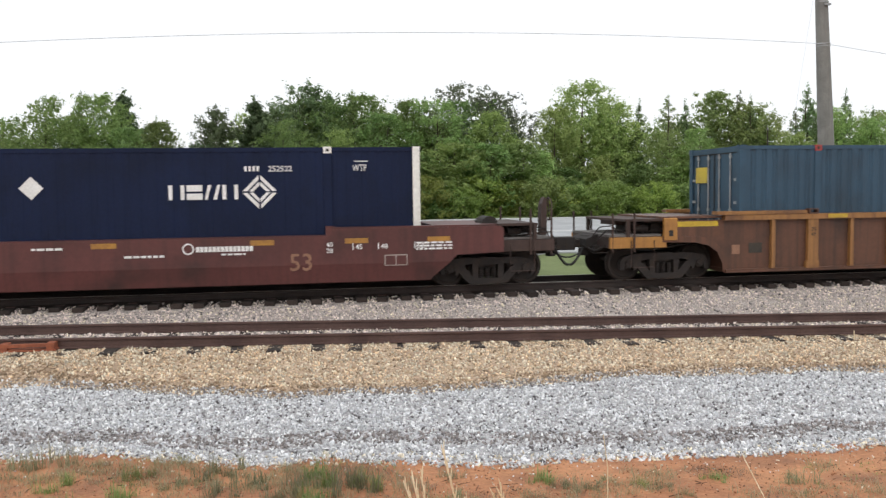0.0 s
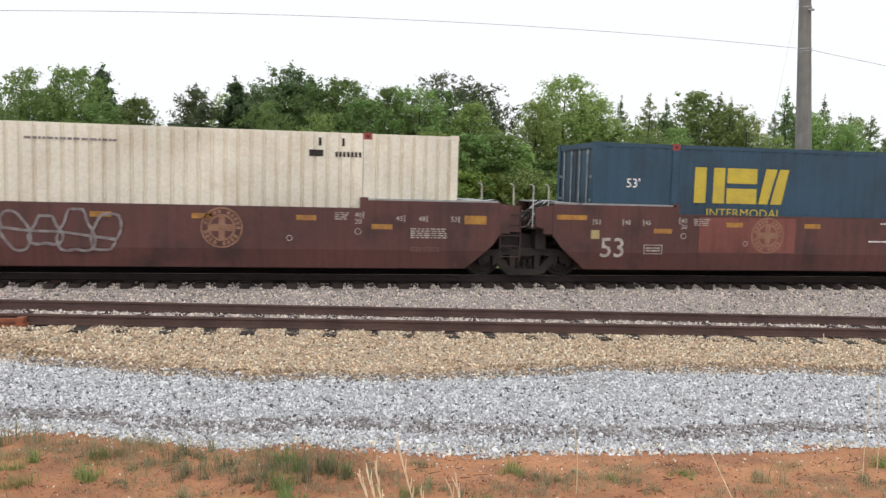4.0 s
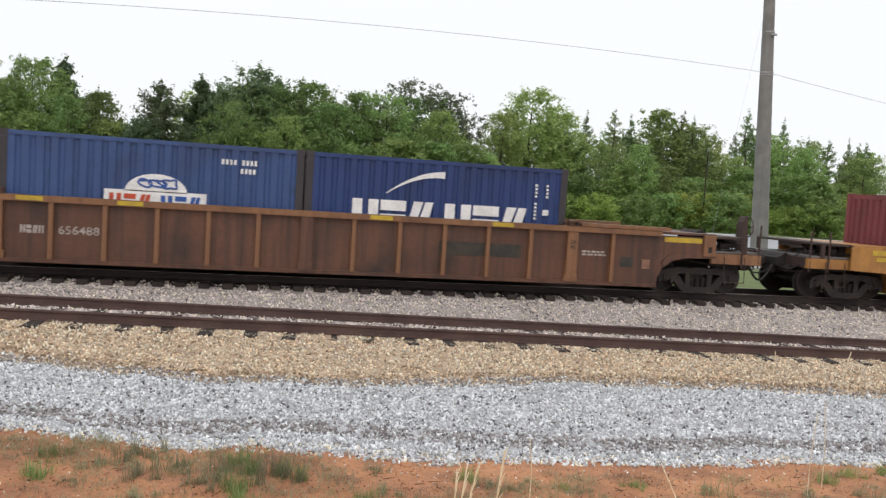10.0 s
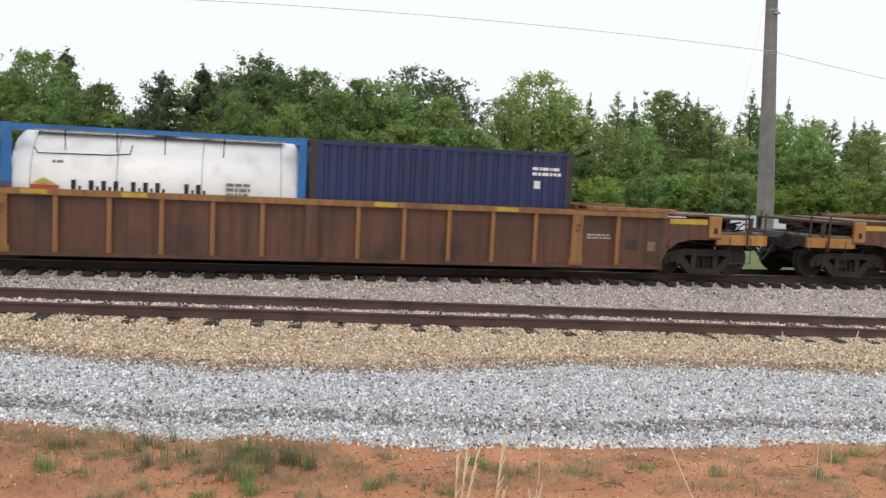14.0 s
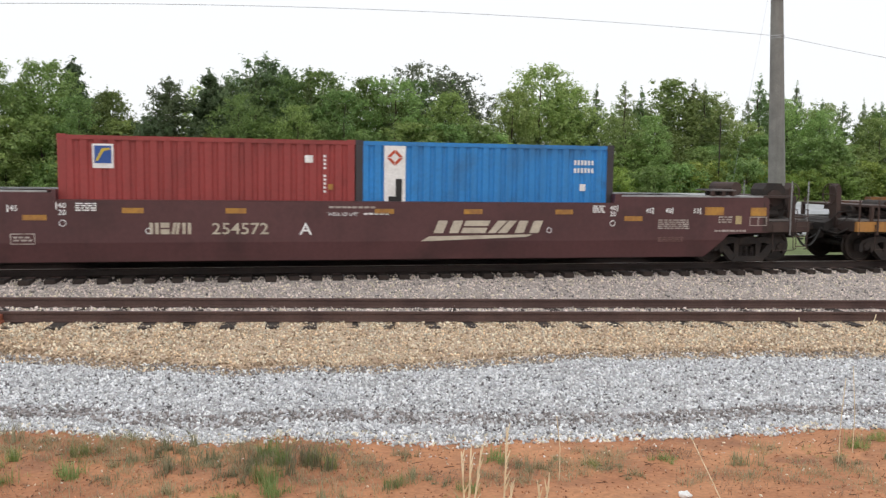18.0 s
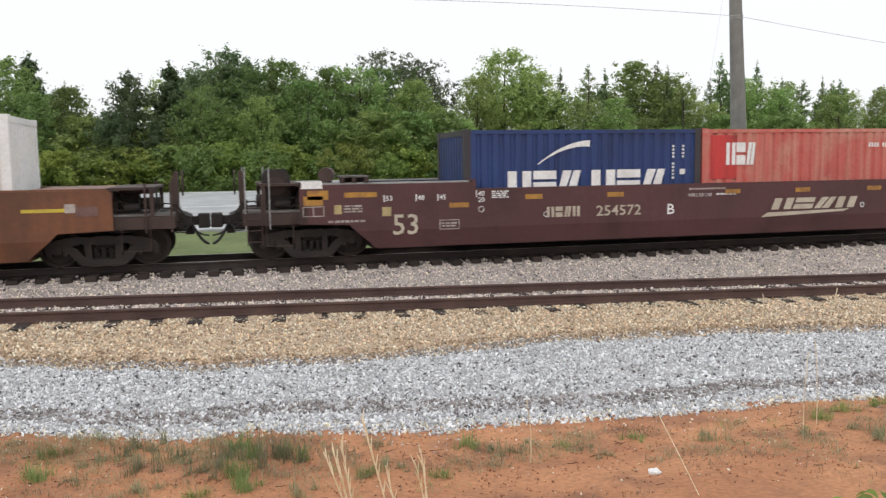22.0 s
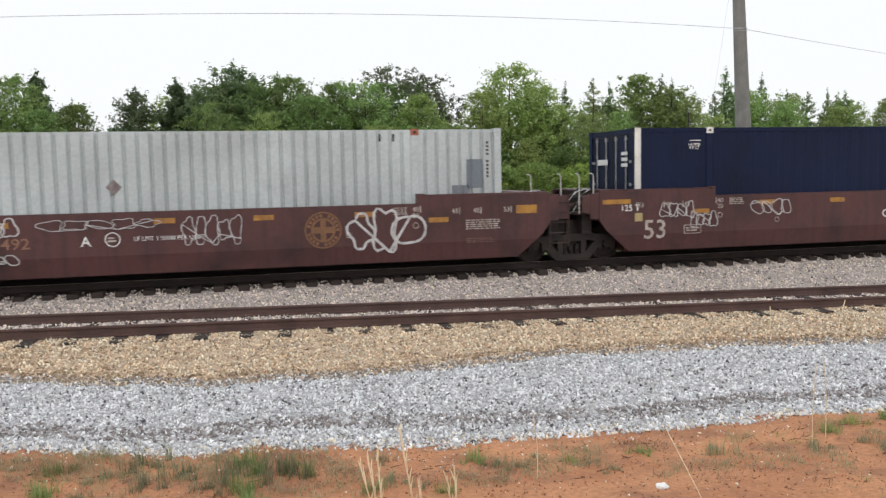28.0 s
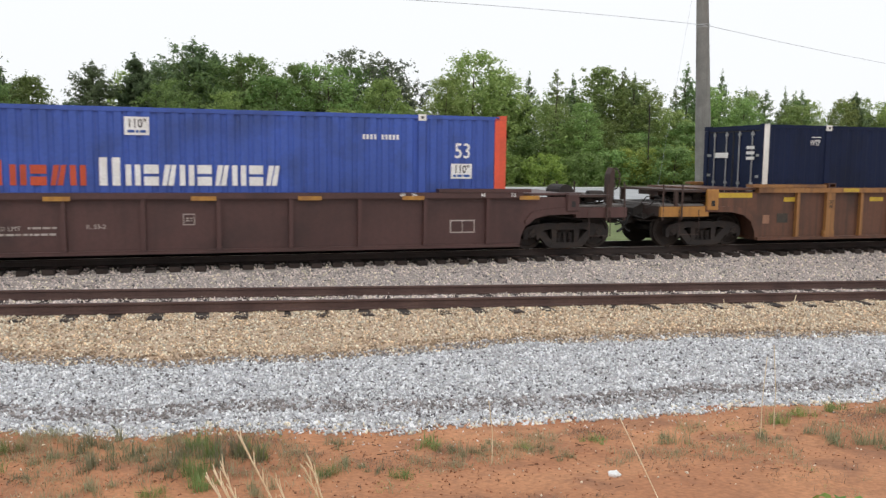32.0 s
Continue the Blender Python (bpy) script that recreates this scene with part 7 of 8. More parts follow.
square_logo(LOADS[-2])

# three newer dark maroon units
c = add(smooth_car("well_car", -205.65, 9.75, P_BN2, 1.47, 1.64, left="joint", label="dark maroon articulated well car unit with white numbers", brake=False, deck=M_GALV),
        boxcar_20(-202.62, C_SKY, "bright blue corrugated container with a white upright logo panel", "left"),
        boxcar_20(-208.7, C_RED, "red corrugated container with a small square logo", "right"))
maroon_marks(c, 9.75, style=1)
wide_mark(c, "254572", "A")
lettering(c, "125 T", -8.36, 1.27, 0.13, M_WHITE, YS - 0.004)
square_logo(LOADS[-1])
t = LOADS[-2]
decal(t, "logo_panel", -2.40, -1.92, 0.9, 2.48, M_WHITE, Y2, "white logo panel")
diamond(t, -2.16, 2.22, 0.19, M_REDLOGO, Y2 - 0.008, 0.55, "logo")
decal(t, "logo", -2.14, -2.0, 1.35, 1.75, M_BLACK, Y2 - 0.008)
decal(t, "logo", -2.30, -2.0, 1.22, 1.36, M_BLACK, Y2 - 0.008)
code_marks(t, 2.05, 2.12, Y2, upright=False, n=6)
code_marks(t, 2.05, 1.94, Y2, upright=False, n=6)
decal(t, "badge", 2.2, 2.34, 1.52, 1.68, M_WHITE, Y2)
c = add(smooth_car("well_car", -225.1, 9.72, P_BN2, 1.47, 1.64, right="joint", left="joint", label="empty dark maroon articulated well car unit with white numbers", deck=M_GALV))
maroon_marks(c, 9.72, style=1)
wide_mark(c, "254572", "C")
lettering(c, "125 T", -8.33, 1.27, 0.13, M_WHITE, YS - 0.004)
c = add(smooth_car("well_car", -244.5, 9.67, P_BN2, 1.47, 1.64, right="joint", label="dark maroon articulated well car unit with white numbers", deck=M_GALV), boxcar_20(-241.55, C_CAI, "bleached red corrugated container streaked with rust", "left"), cma(-247.65, C_CMA, "right", low=1.4))
maroon_marks(c, 9.67, style=1)
wide_mark(c, "254572", "B")
t = LOADS[-2]
decal(t, "repaint_patch", -2.80, -2.05, 1.35, 2.42, paint("bright_red_patch", lin(204, 62, 60)), Y2 + 0.002)
blocks(t, "logo", -2.36, -1.5, 1.69, 2.24, 3, M_WHITE, Y2 - 0.006, "white brand blocks", gap=0.1)
code_marks(t, 1.85, 2.1, Y2, upright=False, n=9)
decal(c, "placard", -9.9, -9.45, 1.56, 1.72, M_WHITE, YS)
yellow_row(c, (-9.55,), 1.42, 0.45, 0.2)

# orange-brown car with a white container
c = add(smooth_car("well_car", -268.1, 9.63, P_OX, 1.46, 1.62, label="orange-brown smooth-sided well car with black name panels", brake=False, step=3.4), csx_white(-268.15, C_WHITE))
decal(c, "number_panel", -5.05, -1.9, 0.76, 1.02, M_BLACKPANEL, YS, "black panel")
blocks(c, "reporting_mark", -4.9, -3.85, 0.81, 0.97, 4, M_FADED, YS - 0.008, slant=0.2)
lettering(c, "646200", -2.75, 0.89, 0.18, M_FADED, YS - 0.012, "number", wide=1.2, slant=0.2)
decal(c, "logo_panel", 1.76, 4.36, 0.66, 1.1, M_BLACKPANEL, YS, "black panel")
blocks(c, "logo", 2.0, 4.1, 0.74, 1.02, 3, M_FADED, YS - 0.008, "worn white brand blocks", slant=0.2, gap=0.1)
big_number(c, "53", -7.77, 0.71, M_BLACKPANEL, 0.36)
yellow_row(c, (-7.67, 7.0), 1.38, 0.5, 0.2)
yellow_row(c, (-4.6, -2.0, 0.1, 1.2, 2.4, 4.3), 1.40, 0.45, 0.1)
for s in (-1, 1):
    decal(c, "paint_patch", s * 8.6 - 0.4, s * 8.6 + 0.4, 1.2, 1.27, M_GOLD, YS)
    decal(c, "placard", s * 9.1 - 0.1, s * 9.1 + 0.1, 1.18, 1.36, M_FADED, YS)
part("data_panel", boxes((9.2, 9.62, YS - 0.003, YS + 0.003, 1.1, 1.3)), M_GHOST, c)

# three worn maroon units under graffiti
c = add(smooth_car("well_car", -291.7, 9.7, P_BN3, 1.48, 1.66, left="joint", label="worn maroon articulated well car unit with large white graffiti", brake=False), pacer(-291.7, True))
maroon_marks(c, 9.7)
scrawl(c, -5.6, -3.1, 0.45, 1.42, M_SPRAY, YS, 4, 51, 0.055)
scrawl(c, -2.9, -2.1, 0.8, 1.4, M_SPRAY, YS, 4, 52, 0.02)
scrawl(c, 1.2, 2.1, 0.5, 1.4, M_SPRAYGREY, YS, 3, 53, 0.03)
scrawl(c, 2.1, 4.9, 0.55, 1.4, M_SPRAY, YS, 6, 54, 0.035)
scrawl(c, 5.0, 6.0, 0.75, 1.4, M_SPRAYGREY, YS, 3, 55, 0.03)
lettering(c, "B", 0.85, 0.92, 0.2, M_WHITE, YS - 0.004, "unit_letter")
ring(c, "stencil_ring", 0.16, 0.92, 0.14, 0.16, M_WHITE, YS)
lines_of_print(c, 0.07, 0.25, 0.86, 0.98, 3, M_WHITE, YS)
lettering(c, "LD LMT", -1.2, 0.92, 0.09, M_FADED, YS - 0.004)
c = add(smooth_car("well_car", -311.1, 9.7, P_BN3, 1.48, 1.66, right="joint", left="joint", label="worn maroon articulated well car unit with small white graffiti"), umax(-311.1))
maroon_marks(c, 9.7)
lettering(c, "125 T", -8.3, 1.26, 0.15, M_WHITE, YS - 0.004)
for x0, x1, z0, z1, sd in ((-7.5, -6.6, 0.95, 1.4, 61), (-6.7, -6.0, 0.7, 1.15, 62), (-5.0, -3.9, 0.95, 1.4, 63), (1.0, 2.2, 0.9, 1.3, 64), (4.2, 5.4, 0.6, 1.35, 65)):
    scrawl(c, x0, x1, z0, z1, M_SPRAY, YS, 4, sd, 0.02)
lettering(c, "C", -1.1, 0.92, 0.2, M_WHITE, YS - 0.004, "unit_letter")
c = add(smooth_car("well_car", -330.5, 9.7, P_BN3, 1.48, 1.66, right="joint", label="worn maroon articulated well car unit with an orange emblem and graffiti", brake=None),
        container("container", -330.6, L5, C_GREY, "light grey long corrugated container with dark patches", Z5, H5, W5, 0.265, 0.06, posts40=True, cap=paint("rusty_casting", lin(176, 104, 80))))
maroon_marks(c, 9.7)
t = LOADS[-1]
lettering(t, "53'", -7.24, 1.94, 0.19, M_BLACKPANEL, Y5 - 0.004, "number")
lettering(t, "XHC", -7.25, 1.71, 0.17, M_BLACKPANEL, Y5 - 0.004)
diamond(t, -0.27, 1.74, 0.16, M_SPRAYGREY, Y5)
decal(t, "repair_patch", 7.25, 7.62, 1.55, 2.2, paint("grey_patch", lin(120, 130, 140)), Y5)
decal(t, "repair_patch", 6.9, 7.3, 1.3, 1.62, paint("slate_patch", lin(130, 138, 146)), Y5)
code_marks(t, 7.72, 2.55, Y5, M_BLACKPANEL, n=10)
for x in (-5.6, -5.25, 5.25, 5.55):
    decal(t, "lashing_slot", x, x + 0.05, 2.62, 2.78, M_STEEL, Y5)
blocks(c, "reporting_mark", -4.55, -3.2, 0.82, 1.04, 4, M_TAN, YS)
lettering(c, "253492", -2.5, 0.93, 0.22, M_TAN, YS - 0.004, "number", wide=1.15)
emblem(c, 3.85, 0.99, 0.40, M_CLEAR)
ring(c, "stencil_ring", -0.42, 0.95, 0.13, 0.15, M_WHITE, YS)
lines_of_print(c, -0.51, -0.33, 0.89, 1.01, 2, M_FADED, YS)
lettering(c, "A", -0.93, 0.93, 0.2, M_WHITE, YS - 0.004, "unit_letter")
lettering(c, "LF LMT 110500 PER UNIT", 0.68, 0.95, 0.09, M_WHITE, YS - 0.004)
for x0, x1, z0, z1, w, sd in ((-5.6, -4.4, 0.55, 1.43, 0.03, 71), (-3.4, -2.2, 1.05, 1.45, 0.03, 72), (-3.3, -2.2, 0.5, 0.72, 0.02, 73), (-1.8, 0.5, 1.15, 1.38, 0.015, 74), (0.95, 2.15, 0.75, 1.4, 0.02, 75)):
    scrawl(c, x0, x1, z0, z1, M_SPRAY, YS, 5, sd, w)
scrawl(c, 4.4, 6.0, 0.42, 1.45, M_SPRAY, YS, 3, 76, 0.06)

# yellow-brown ribbed car, and the last one seen
c = add(ribbed_car("well_car", -354.4, P_PANEL, P_RIB, "brown ribbed well car with dirty yellow stakes and top rails", brake=None), umax(-354.47, True, "254441"))
brown_marks(c)
yellow_row(c, (-7.3, -4.55, -2.5, -0.55, 1.5, 3.5, 5.5, 7.3), 1.22, 0.45, 0.11, y=-1.405, mat=M_REFLECT)
c = add(ribbed_car("well_car", -377.6, P_MR, P_MR, "dark maroon ribbed well car with white stencils", zt=1.30, zb=0.17, pitch=1.5, a=9.65, marks=False, brake=False), pacer(-377.7, False))
yellow_row(c, (-4.2, -1.6, 1.2, 3.4, 5.7, 8.5), 1.29, 0.5, 0.09, y=-1.53)
lettering(c, "LD LMT", -2.5, 0.70, 0.09, M_FADED, -1.405)
lines_of_print(c, -2.15, -1.6, 0.67, 0.74, 1, M_FADED, -1.405)
lines_of_print(c, -2.7, -1.6, 0.54, 0.61, 1, M_FADED, -1.405)
lettering(c, "R. 53-2", -0.9, 0.72, 0.09, M_FADED, -1.405)
part("data_panel", boxes((6.6, 7.2, -1.405, -1.40, 0.48, 0.78)), M_FADED, c)
part("data_panel", boxes((6.63, 6.89, -1.41, -1.40, 0.51, 0.75), (6.91, 7.17, -1.41, -1.40, 0.51, 0.75)), P_MR, c)
part("data_panel", boxes((0.78, 1.02, -1.405, -1.40, 0.73, 0.97)), M_FADED, c)
part("data_panel", boxes((0.80, 1.00, -1.41, -1.40, 0.75, 0.95)), P_MR, c)
lines_of_print(c, 0.84, 0.97, 0.80, 0.90, 2, M_FADED, -1.413)
for t_, x in (("40", 5.45), ("20", 5.72), ("48", 7.35), ("53", 8.1)):
    lettering(c, t_, x, 1.355, 0.085, M_WHITE, -1.532)


# ---- bank: weeds, dry stalks, litter ----
G_GREEN = leaf_mat("green_grass_blades", (0.19, 0.26, 0.08, 1), (0.35, 0.43, 0.17, 1))
G_DRY = leaf_mat("dull_grass_blades", (0.20, 0.22, 0.12, 1), (0.42, 0.41, 0.26, 1))
G_DEAD = leaf_mat("dead_grass_blades", (0.18, 0.13, 0.09, 1), (0.40, 0.31, 0.22, 1))
M_STRAW = material("dry_straw", lin(240, 226, 196), lin(214, 194, 158), rough=0.8, scale=8, bump=0.1)
M_TWIG = material("dead_brown_twig", lin(96, 70, 56), lin(66, 48, 40), rough=0.95, scale=8, bump=0.2)


def blades(n, r, h, seed, lean=1.1, clumps=7):
    """Grass blades as thin bent strips, in a few clumps."""
    rng = np.random.default_rng(seed)
    roots = [(r * 0.85 * math.sqrt(rng.uniform(0, 1)), rng.uniform(0, 6.28), rng.uniform(0.45, 1.1)) for _ in range(clumps)]
    verts, faces = [], []
    for i in range(n):
        rd, ra, rh = roots[rng.integers(clumps)]
        x, y = rd * math.cos(ra) + rng.normal(0, 0.13) * r, rd * math.sin(ra) + rng.normal(0, 0.13) * r
        b = rng.uniform(0, 6.28)
        hh, w = h * rh * rng.uniform(0.3, 1.1), rng.uniform(0.007, 0.016)
        k = lean * rng.uniform(0.1, 1.1)
        cx, cy = math.cos(b), math.sin(b)
        px, py = -cy * w, cx * w
        base = len(verts)
        for f, ww in ((0, 1.0), (0.5, 0.8), (1.0, 0.1)):
            ox, oz = k * hh * f * f, hh * f * (1 - 0.35 * k * f)
            verts += [(x + cx * ox + px * ww, y + cy * ox + py * ww, oz), (x + cx * ox - px * ww, y + cy * ox - py * ww, oz)]
        faces += [(base, base + 1, base + 3, base + 2), (base + 2, base + 3, base + 5, base + 4)]
    me = bpy.data.meshes.new("grass_tuft")
    me.from_pydata(verts, [], faces)
    return me


def on_bank(x, y):
    return ground_z(x, y) + rough_z(x, y)


# place, reach, and 0 green or 1 dull
TUFTS = [(-1.69, 8.37, 0.26, 0), (-1.36, 9.0, 0.15, 1), (-1.08, 8.48, 0.3, 1), (-0.77, 8.48, 0.26, 1), (0.06, 7.98, 0.32, 0), (0.05, 7.37, 0.26, 0), (0.32, 7.73, 0.36, 1), (0.49, 7.76, 0.26, 0), (-1.69, 7.78, 0.24, 0), (-1.41, 7.59, 0.15, 1),
         (-0.81, 7.77, 0.26, 1), (-1.3, 8.08, 0.22, 1), (-0.31, 7.49, 0.24, 1), (-0.76, 7.24, 0.22, 1), (0.1, 7.03, 0.24, 0), (-0.14, 7.83, 0.24, 1), (-0.5, 8.0, 0.28, 1), (1.09, 7.04, 0.18, 0), (1.34, 7.97, 0.18, 1), (1.37, 7.19, 0.2, 1), (1.74, 6.79, 0.18, 0), (0.52, 6.76, 0.18, 1), (1.51, 6.98, 0.14, 1),
         (2.18, 7.68, 0.24, 0), (2.36, 7.46, 0.13, 1), (2.5, 7.26, 0.19, 1), (2.78, 7.46, 0.15, 1), (3.08, 7.28, 0.12, 0), (3.3, 6.88, 0.18, 1), (3.25, 7.19, 0.15, 1), (3.85, 7.29, 0.17, 0), (4.54, 7.12, 0.24, 1), (6.05, 7.29, 0.2, 0), (6.54, 7.54, 0.18, 0), (5.57, 6.87, 0.2, 1), (6.12, 6.76, 0.22, 1), (6.12, 6.46, 0.26, 1), (6.4, 6.3, 0.24, 1),
         (-2.7, 9.05, 0.36, 1), (-3.1, 8.8, 0.3, 1), (-2.4, 8.2, 0.22, 0), (-2.3, 7.7, 0.24, 0), (-3.2, 8.2, 0.26, 1), (7.1, 7.7, 0.22, 0), (7.7, 7.4, 0.26, 1), (-0.3, 6.9, 0.2, 0), (-1.1, 7.0, 0.22, 1)]
tuft_meshes = []
for k in range(6):
    me = blades((190, 170, 210, 160, 180, 190)[k], 1.0, (1.05, 1.15, 0.95, 1.05, 1.2, 1.0)[k], 300 + k, 0.9, 7)
    me.materials.append(G_GREEN if k % 2 == 0 else G_DRY)
    tuft_meshes.append(me)
rng = random.Random(77)
for i, (x, y, r, dull) in enumerate(TUFTS):
    k = 2 * (i % 3) + dull
    ob = new("grass_tuft", tuft_meshes[k])
    ob.matrix_basis = pose(x, y, on_bank(x, y) - 0.01, 0, 0, rng.uniform(0, 360)) @ Matrix.Diagonal((r, r * 0.8, r * rng.uniform(0.75, 1.1), 1))
    tagged(ob, "dull olive grass tuft on the red clay" if dull else "fresh green grass tuft on the red clay", "grass tuft", "grass tufts on the bank")


# thin scattered growth over the bank
def sparse(name, label, n, mat, seed, lo, hi, cut, cover):
    rng = random.Random(seed)
    src = blades(14, 1.0, 0.75, seed, 1.3, 3)
    sv, sf = [tuple(v.co) for v in src.vertices], [tuple(p.vertices) for p in src.polygons]
    vs, fs = [], []
    while n > 0:
        n -= 1
        x = rng.uniform(-6, 10)
        y = dirt_edge(x) - 0.15 - abs(rng.gauss(0, 1.0))
        if x > 1.0:
            y -= 0.5
        s = rng.uniform(lo, hi)
        if noise.noise(Vector((x * 1.1, y * 1.6, seed * 0.37))) < (cut if x < 1.0 else cut + cover):
            continue
        z, o, a = on_bank(x, y) - 0.005, len(vs), rng.uniform(0, 6.28)
        vs += [(x + s * (vx * math.cos(a) - vy * math.sin(a)), y + s * (vx * math.sin(a) + vy * math.cos(a)), z + s * vz) for vx, vy, vz in sv]
        fs += [tuple(q + o for q in f) for f in sf]
    me = bpy.data.meshes.new(name)
    me.from_pydata(vs, [], fs)
    me.materials.append(mat)
    tagged(new(name, me), label, "grass", kind="stuff")


sparse("sparse_grass", "sparse dull grass over the red clay bank", 3400, G_DRY, 411, 0.06, 0.22, -0.05, 0.26)
sparse("dead_grass", "dead brown grass matted over the red clay bank", 3000, G_DEAD, 421, 0.05, 0.18, -0.03, 0.2)
sparse("green_shoots", "fresh green grass shoots on the red clay bank", 900, G_GREEN, 431, 0.04, 0.14, 0.12, 0.2)

# small sticks and crumbs lying on the clay
sticks = bmesh.new()
for k in range(260):
    x = rng.uniform(-5, 9)
    y = dirt_edge(x) - 0.5 - abs(rng.gauss(0, 0.8))
    if noise.noise(Vector((x * 0.9, y * 1.3, 9.0))) < -0.05:
        continue
    a, ln, z = rng.gauss(0, 0.7), rng.uniform(0.03, 0.16), on_bank(x, y) + 0.004
    p = Vector((x, y, z))
    q = Vector((x + ln * math.cos(a), y + ln * math.sin(a), z + rng.uniform(0, 0.02)))
    tube(sticks, p, q, rng.uniform(0.002, 0.005), 4, 0.002)
tagged(part("dead_twigs", sticks, M_TWIG, None, "small dead brown twigs strewn over the clay"), "small dead brown twigs strewn over the clay", "twigs", kind="stuff")
stones("clay_crumbs", "small clods and pebbles on the red clay", 5200, scatter(lambda x: dirt_edge(x) - 2.6, lambda x: dirt_edge(x) - 0.05, -6, 10, 0.006), 0.011, ((stone_mat("red_clod", lin(184, 130, 98)), 0.80), (stone_mat("dark_clod", lin(138, 98, 76)), 0.12), (S_CREAM, 0.08)), 17)


def leafy_weed(x, y, seed):
    """Broad-leaved weed: stems with large pointed leaves."""
    rng = random.Random(seed)
    w = thing("leafy_weed", pose(x, y, on_bank(x, y)), "bright green broad-leaved weed on the clay bank", "weed")
    for k in range(9):
        a = k * 2.4
        r, h = rng.uniform(0.06, 0.18), rng.uniform(0.05, 0.13)
        d = Vector((math.cos(a), math.sin(a), 0))
        side = Vector((-d.y, d.x, 0))
        tip = d * r + Vector((0, 0, h))
        part("stem", pipe(bmesh.new(), [(0, 0, -0.02), d * r * 0.5 + Vector((0, 0, h * 0.7)), tip], 0.004, 5), W_STEM, w)
        bm = bmesh.new()
        row = []
        for f, ww in ((0, 0.004), (0.25, 0.036), (0.55, 0.044), (0.85, 0.020), (1, 0.002)):
            c = tip + d * 0.17 * f + Vector((0, 0, 0.03 * math.sin(f * 3.1) - 0.05 * f * f))
            row.append([bm.verts.new(c - side * ww + Vector((0, 0, ww * 0.4))), bm.verts.new(c), bm.verts.new(c + side * ww + Vector((0, 0, ww * 0.4)))])
        for p, q in zip(row, row[1:]):
            for i in (0, 1):
                bm.faces.new((p[i], p[i + 1], q[i + 1], q[i]))
        part("leaf", bm, W_LEAF, w)


W_LEAF = leaf_mat("broad_weed_leaf", (0.20, 0.34, 0.06, 1), (0.30, 0.46, 0.12, 1))
W_STEM = material("weed_stem", lin(110, 130, 70), rough=0.7, bump=0.05)
leafy_weed(4.1, 4.4, 5)
leafy_weed(4.35, 4.55, 8)


def twig(name, x, y, pts, r, label, mat=M_STRAW):
    t = thing(name, pose(x, y, on_bank(x, y)), label, "dry weed")
    bm = pipe(bmesh.new(), [(0, 0, -0.02)] + pts, r, 5)
    part("stem", bm, mat, t)
    return t


twig("dry_weed", 9.0, 12.45, [(0.02, 0, 0.2), (0.0, 0, 0.42)], 0.008, "thin dry weed stem beside the siding")
twig("dry_weed", 10.1, 12.1, [(0.04, 0, 0.2), (0.14, 0, 0.55)], 0.008, "thin leaning dry weed stem beside the siding")
twig("fallen_stem", 3.52, 5.57, [(0.0, 0.3, 0.2), (0.05, 0.75, 0.42)], 0.0035, "thin pale dead stem leaning over the bank")
twig("dry_weed", 5.5, 6.9, [(0.0, 0, 0.4), (0.03, 0, 0.85)], 0.004, "thin upright dry grass stem on the bank")
twig("dry_weed", 5.9, 7.2, [(0.0, 0, 0.4), (-0.05, 0, 0.9)], 0.004, "thin upright dry grass stem on the bank")
twig("dry_weed", 2.6, 6.9, [(0.0, 0, 0.3), (-0.04, 0, 0.6)], 0.004, "thin upright dry grass stem on the bank")

lx, ly = 3.475, 6.22
scrap = thing("paper_scrap", pose(lx, ly, on_bank(lx, ly) + 0.015, 0, 0, 30), "crumpled white paper scrap on the red clay", "litter")
bm = bmesh.new()
bmesh.ops.create_icosphere(bm, subdivisions=2, radius=0.055)
for v in bm.verts:
    v.co *= 1 + 0.35 * noise.noise(v.co * 30)
    v.co.z *= 0.55
part("sheet", bm, M_WHITE, scrap)

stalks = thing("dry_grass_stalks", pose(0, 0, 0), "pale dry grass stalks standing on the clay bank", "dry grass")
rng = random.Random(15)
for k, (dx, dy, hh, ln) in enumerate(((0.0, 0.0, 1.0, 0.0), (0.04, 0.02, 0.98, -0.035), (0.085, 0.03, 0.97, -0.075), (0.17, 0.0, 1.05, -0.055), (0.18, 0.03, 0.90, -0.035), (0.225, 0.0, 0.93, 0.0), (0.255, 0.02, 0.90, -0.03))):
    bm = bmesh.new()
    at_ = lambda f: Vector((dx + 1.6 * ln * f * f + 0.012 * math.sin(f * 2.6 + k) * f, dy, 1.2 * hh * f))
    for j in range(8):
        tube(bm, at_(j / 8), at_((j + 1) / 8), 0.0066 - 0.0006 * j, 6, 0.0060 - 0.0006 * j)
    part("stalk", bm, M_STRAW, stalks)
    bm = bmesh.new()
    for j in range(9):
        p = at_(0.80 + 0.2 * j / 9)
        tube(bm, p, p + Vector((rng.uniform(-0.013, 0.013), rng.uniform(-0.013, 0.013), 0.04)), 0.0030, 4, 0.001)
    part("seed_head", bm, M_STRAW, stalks)


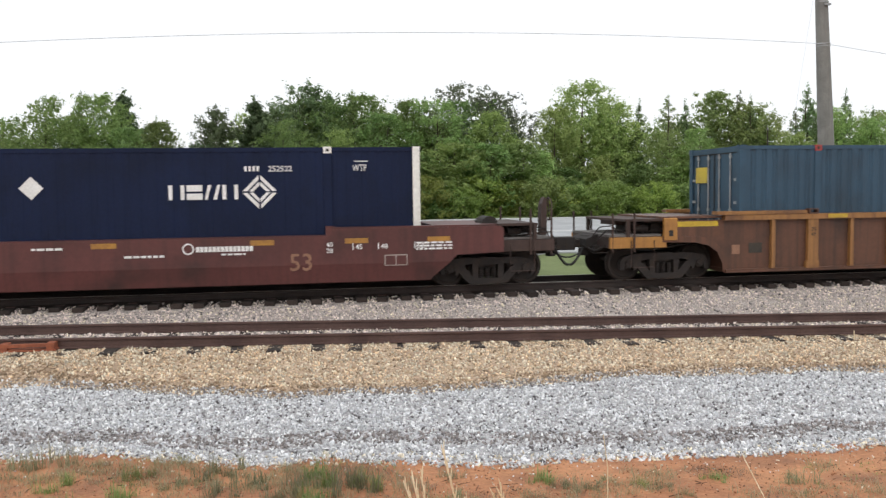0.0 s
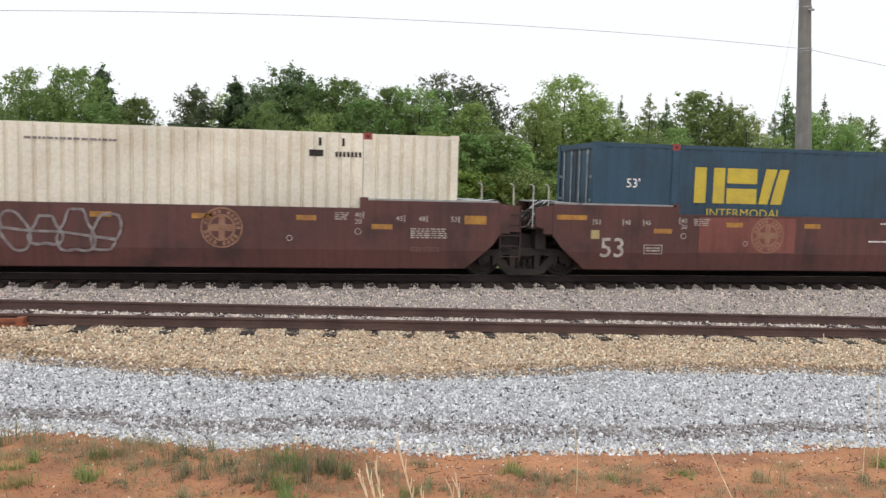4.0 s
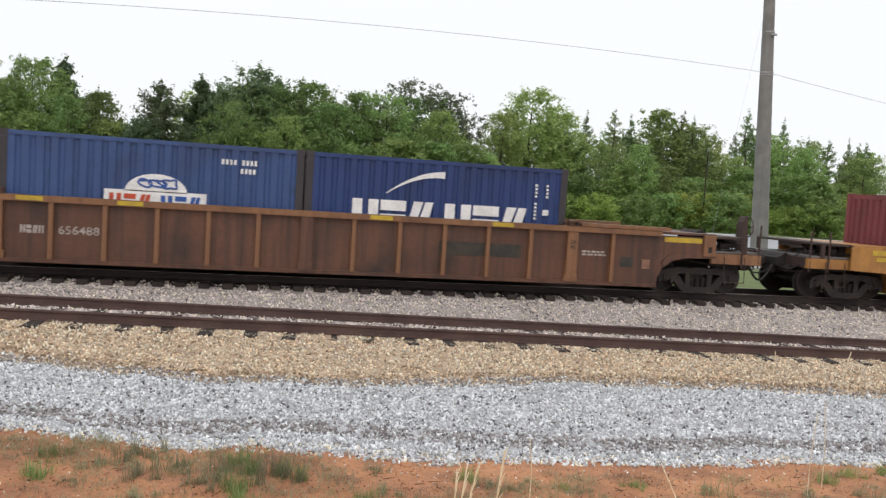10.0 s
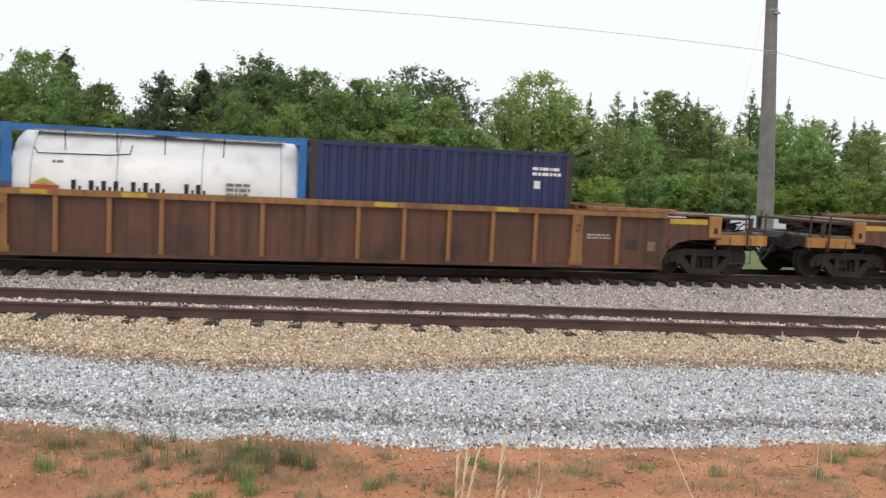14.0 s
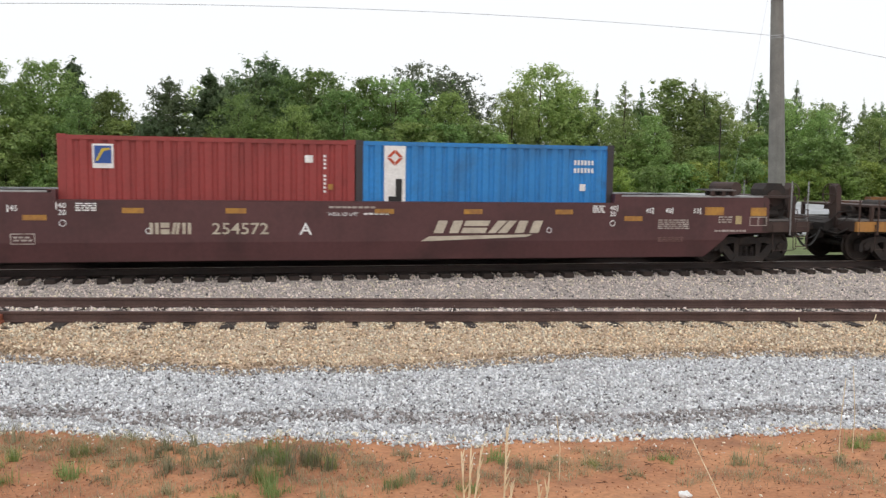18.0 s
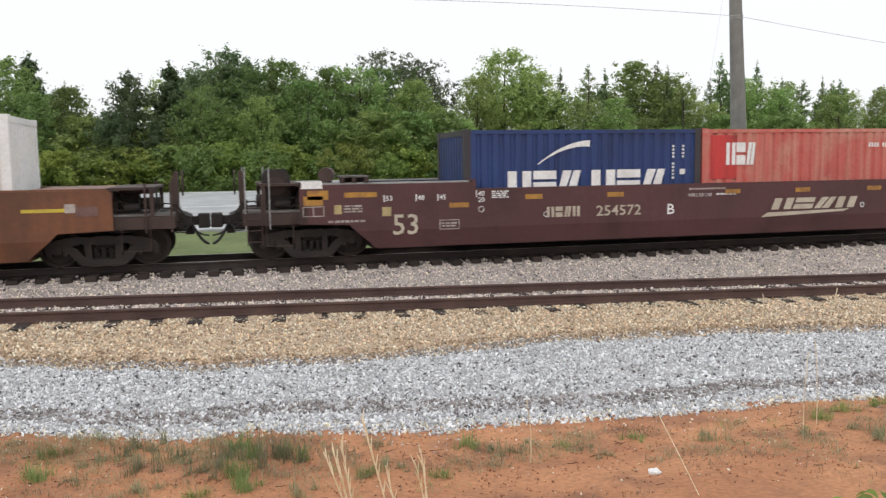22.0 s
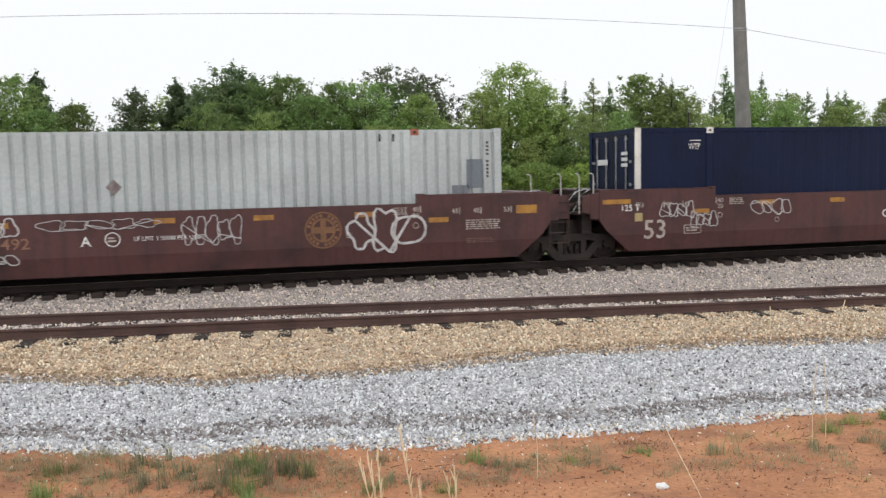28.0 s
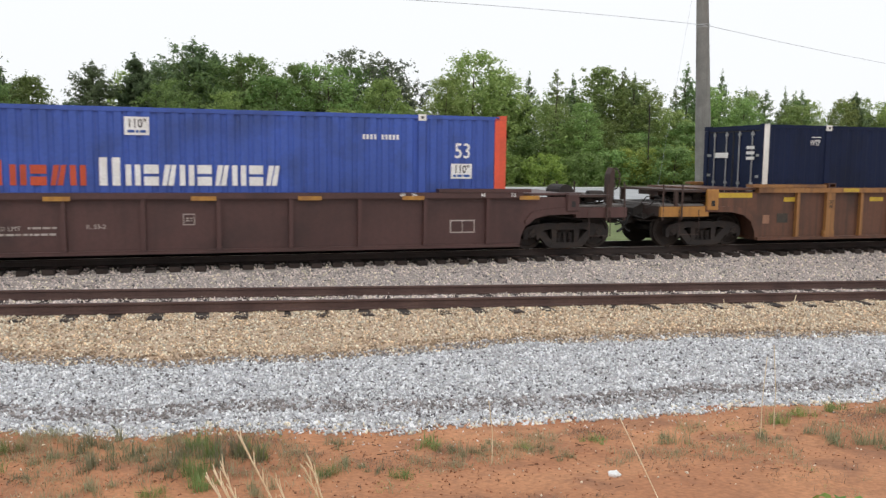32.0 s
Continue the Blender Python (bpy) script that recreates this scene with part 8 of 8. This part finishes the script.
# ---- all that moves ----
SPEED_T = (0, 4, 8, 12, 16, 20, 24, 28, 32)
SPEED_V = (10.965, 11.128, 11.511, 11.741, 12.047, 12.068, 12.117, 12.074, 11.99)


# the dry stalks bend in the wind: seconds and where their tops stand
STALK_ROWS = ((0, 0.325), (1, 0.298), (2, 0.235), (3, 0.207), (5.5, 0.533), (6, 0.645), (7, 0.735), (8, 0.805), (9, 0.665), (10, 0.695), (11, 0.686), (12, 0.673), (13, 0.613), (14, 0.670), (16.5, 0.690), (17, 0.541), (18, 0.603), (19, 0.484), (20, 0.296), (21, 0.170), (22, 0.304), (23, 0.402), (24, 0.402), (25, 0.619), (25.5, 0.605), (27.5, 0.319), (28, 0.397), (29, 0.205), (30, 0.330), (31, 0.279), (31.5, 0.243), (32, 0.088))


def travel(t):
    """Metres that the train has gone by t seconds."""
    steps = np.linspace(0, t, 65) if t > 0 else np.array([0.0, 0.0])
    v = np.interp(steps, SPEED_T, SPEED_V)
    return float(((v[1:] + v[:-1]) / 2 * np.diff(steps)).sum())


def motions():
    rows = [(k * 0.5, travel(k * 0.5)) for k in range(65)]
    for ob in CARS + LOADS:
        x, y, z = ob.location
        walk(ob, [(t, pose(x + s, y, z)) for t, s in rows])
    frames = [k / FPS for k in range(32 * FPS + 1)]
    gone = [travel(t) for t in frames]
    for w, car, dx in SPINNERS:
        x0 = car.location.x - gone[-1] + dx
        base = tuple(w.location)
        seen = [(t, s) for t, s in zip(frames, gone) if -22 < x0 + s < 34]
        if not seen:
            seen = [(0.0, 0.0)]
        turn0 = seen[0][1]
        spin = [(t, pose(*base, 0, math.degrees((s - turn0) / WHEEL_R) % 360, 0)) for t, s in seen]
        if spin[0][0] > 0:
            spin.insert(0, (0.0, spin[0][1]))
        if spin[-1][0] < 32:
            spin.append((32.0, spin[-1][1]))
        walk(w, spin)
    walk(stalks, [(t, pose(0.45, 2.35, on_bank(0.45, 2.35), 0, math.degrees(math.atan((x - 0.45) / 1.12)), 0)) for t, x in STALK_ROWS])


motions()
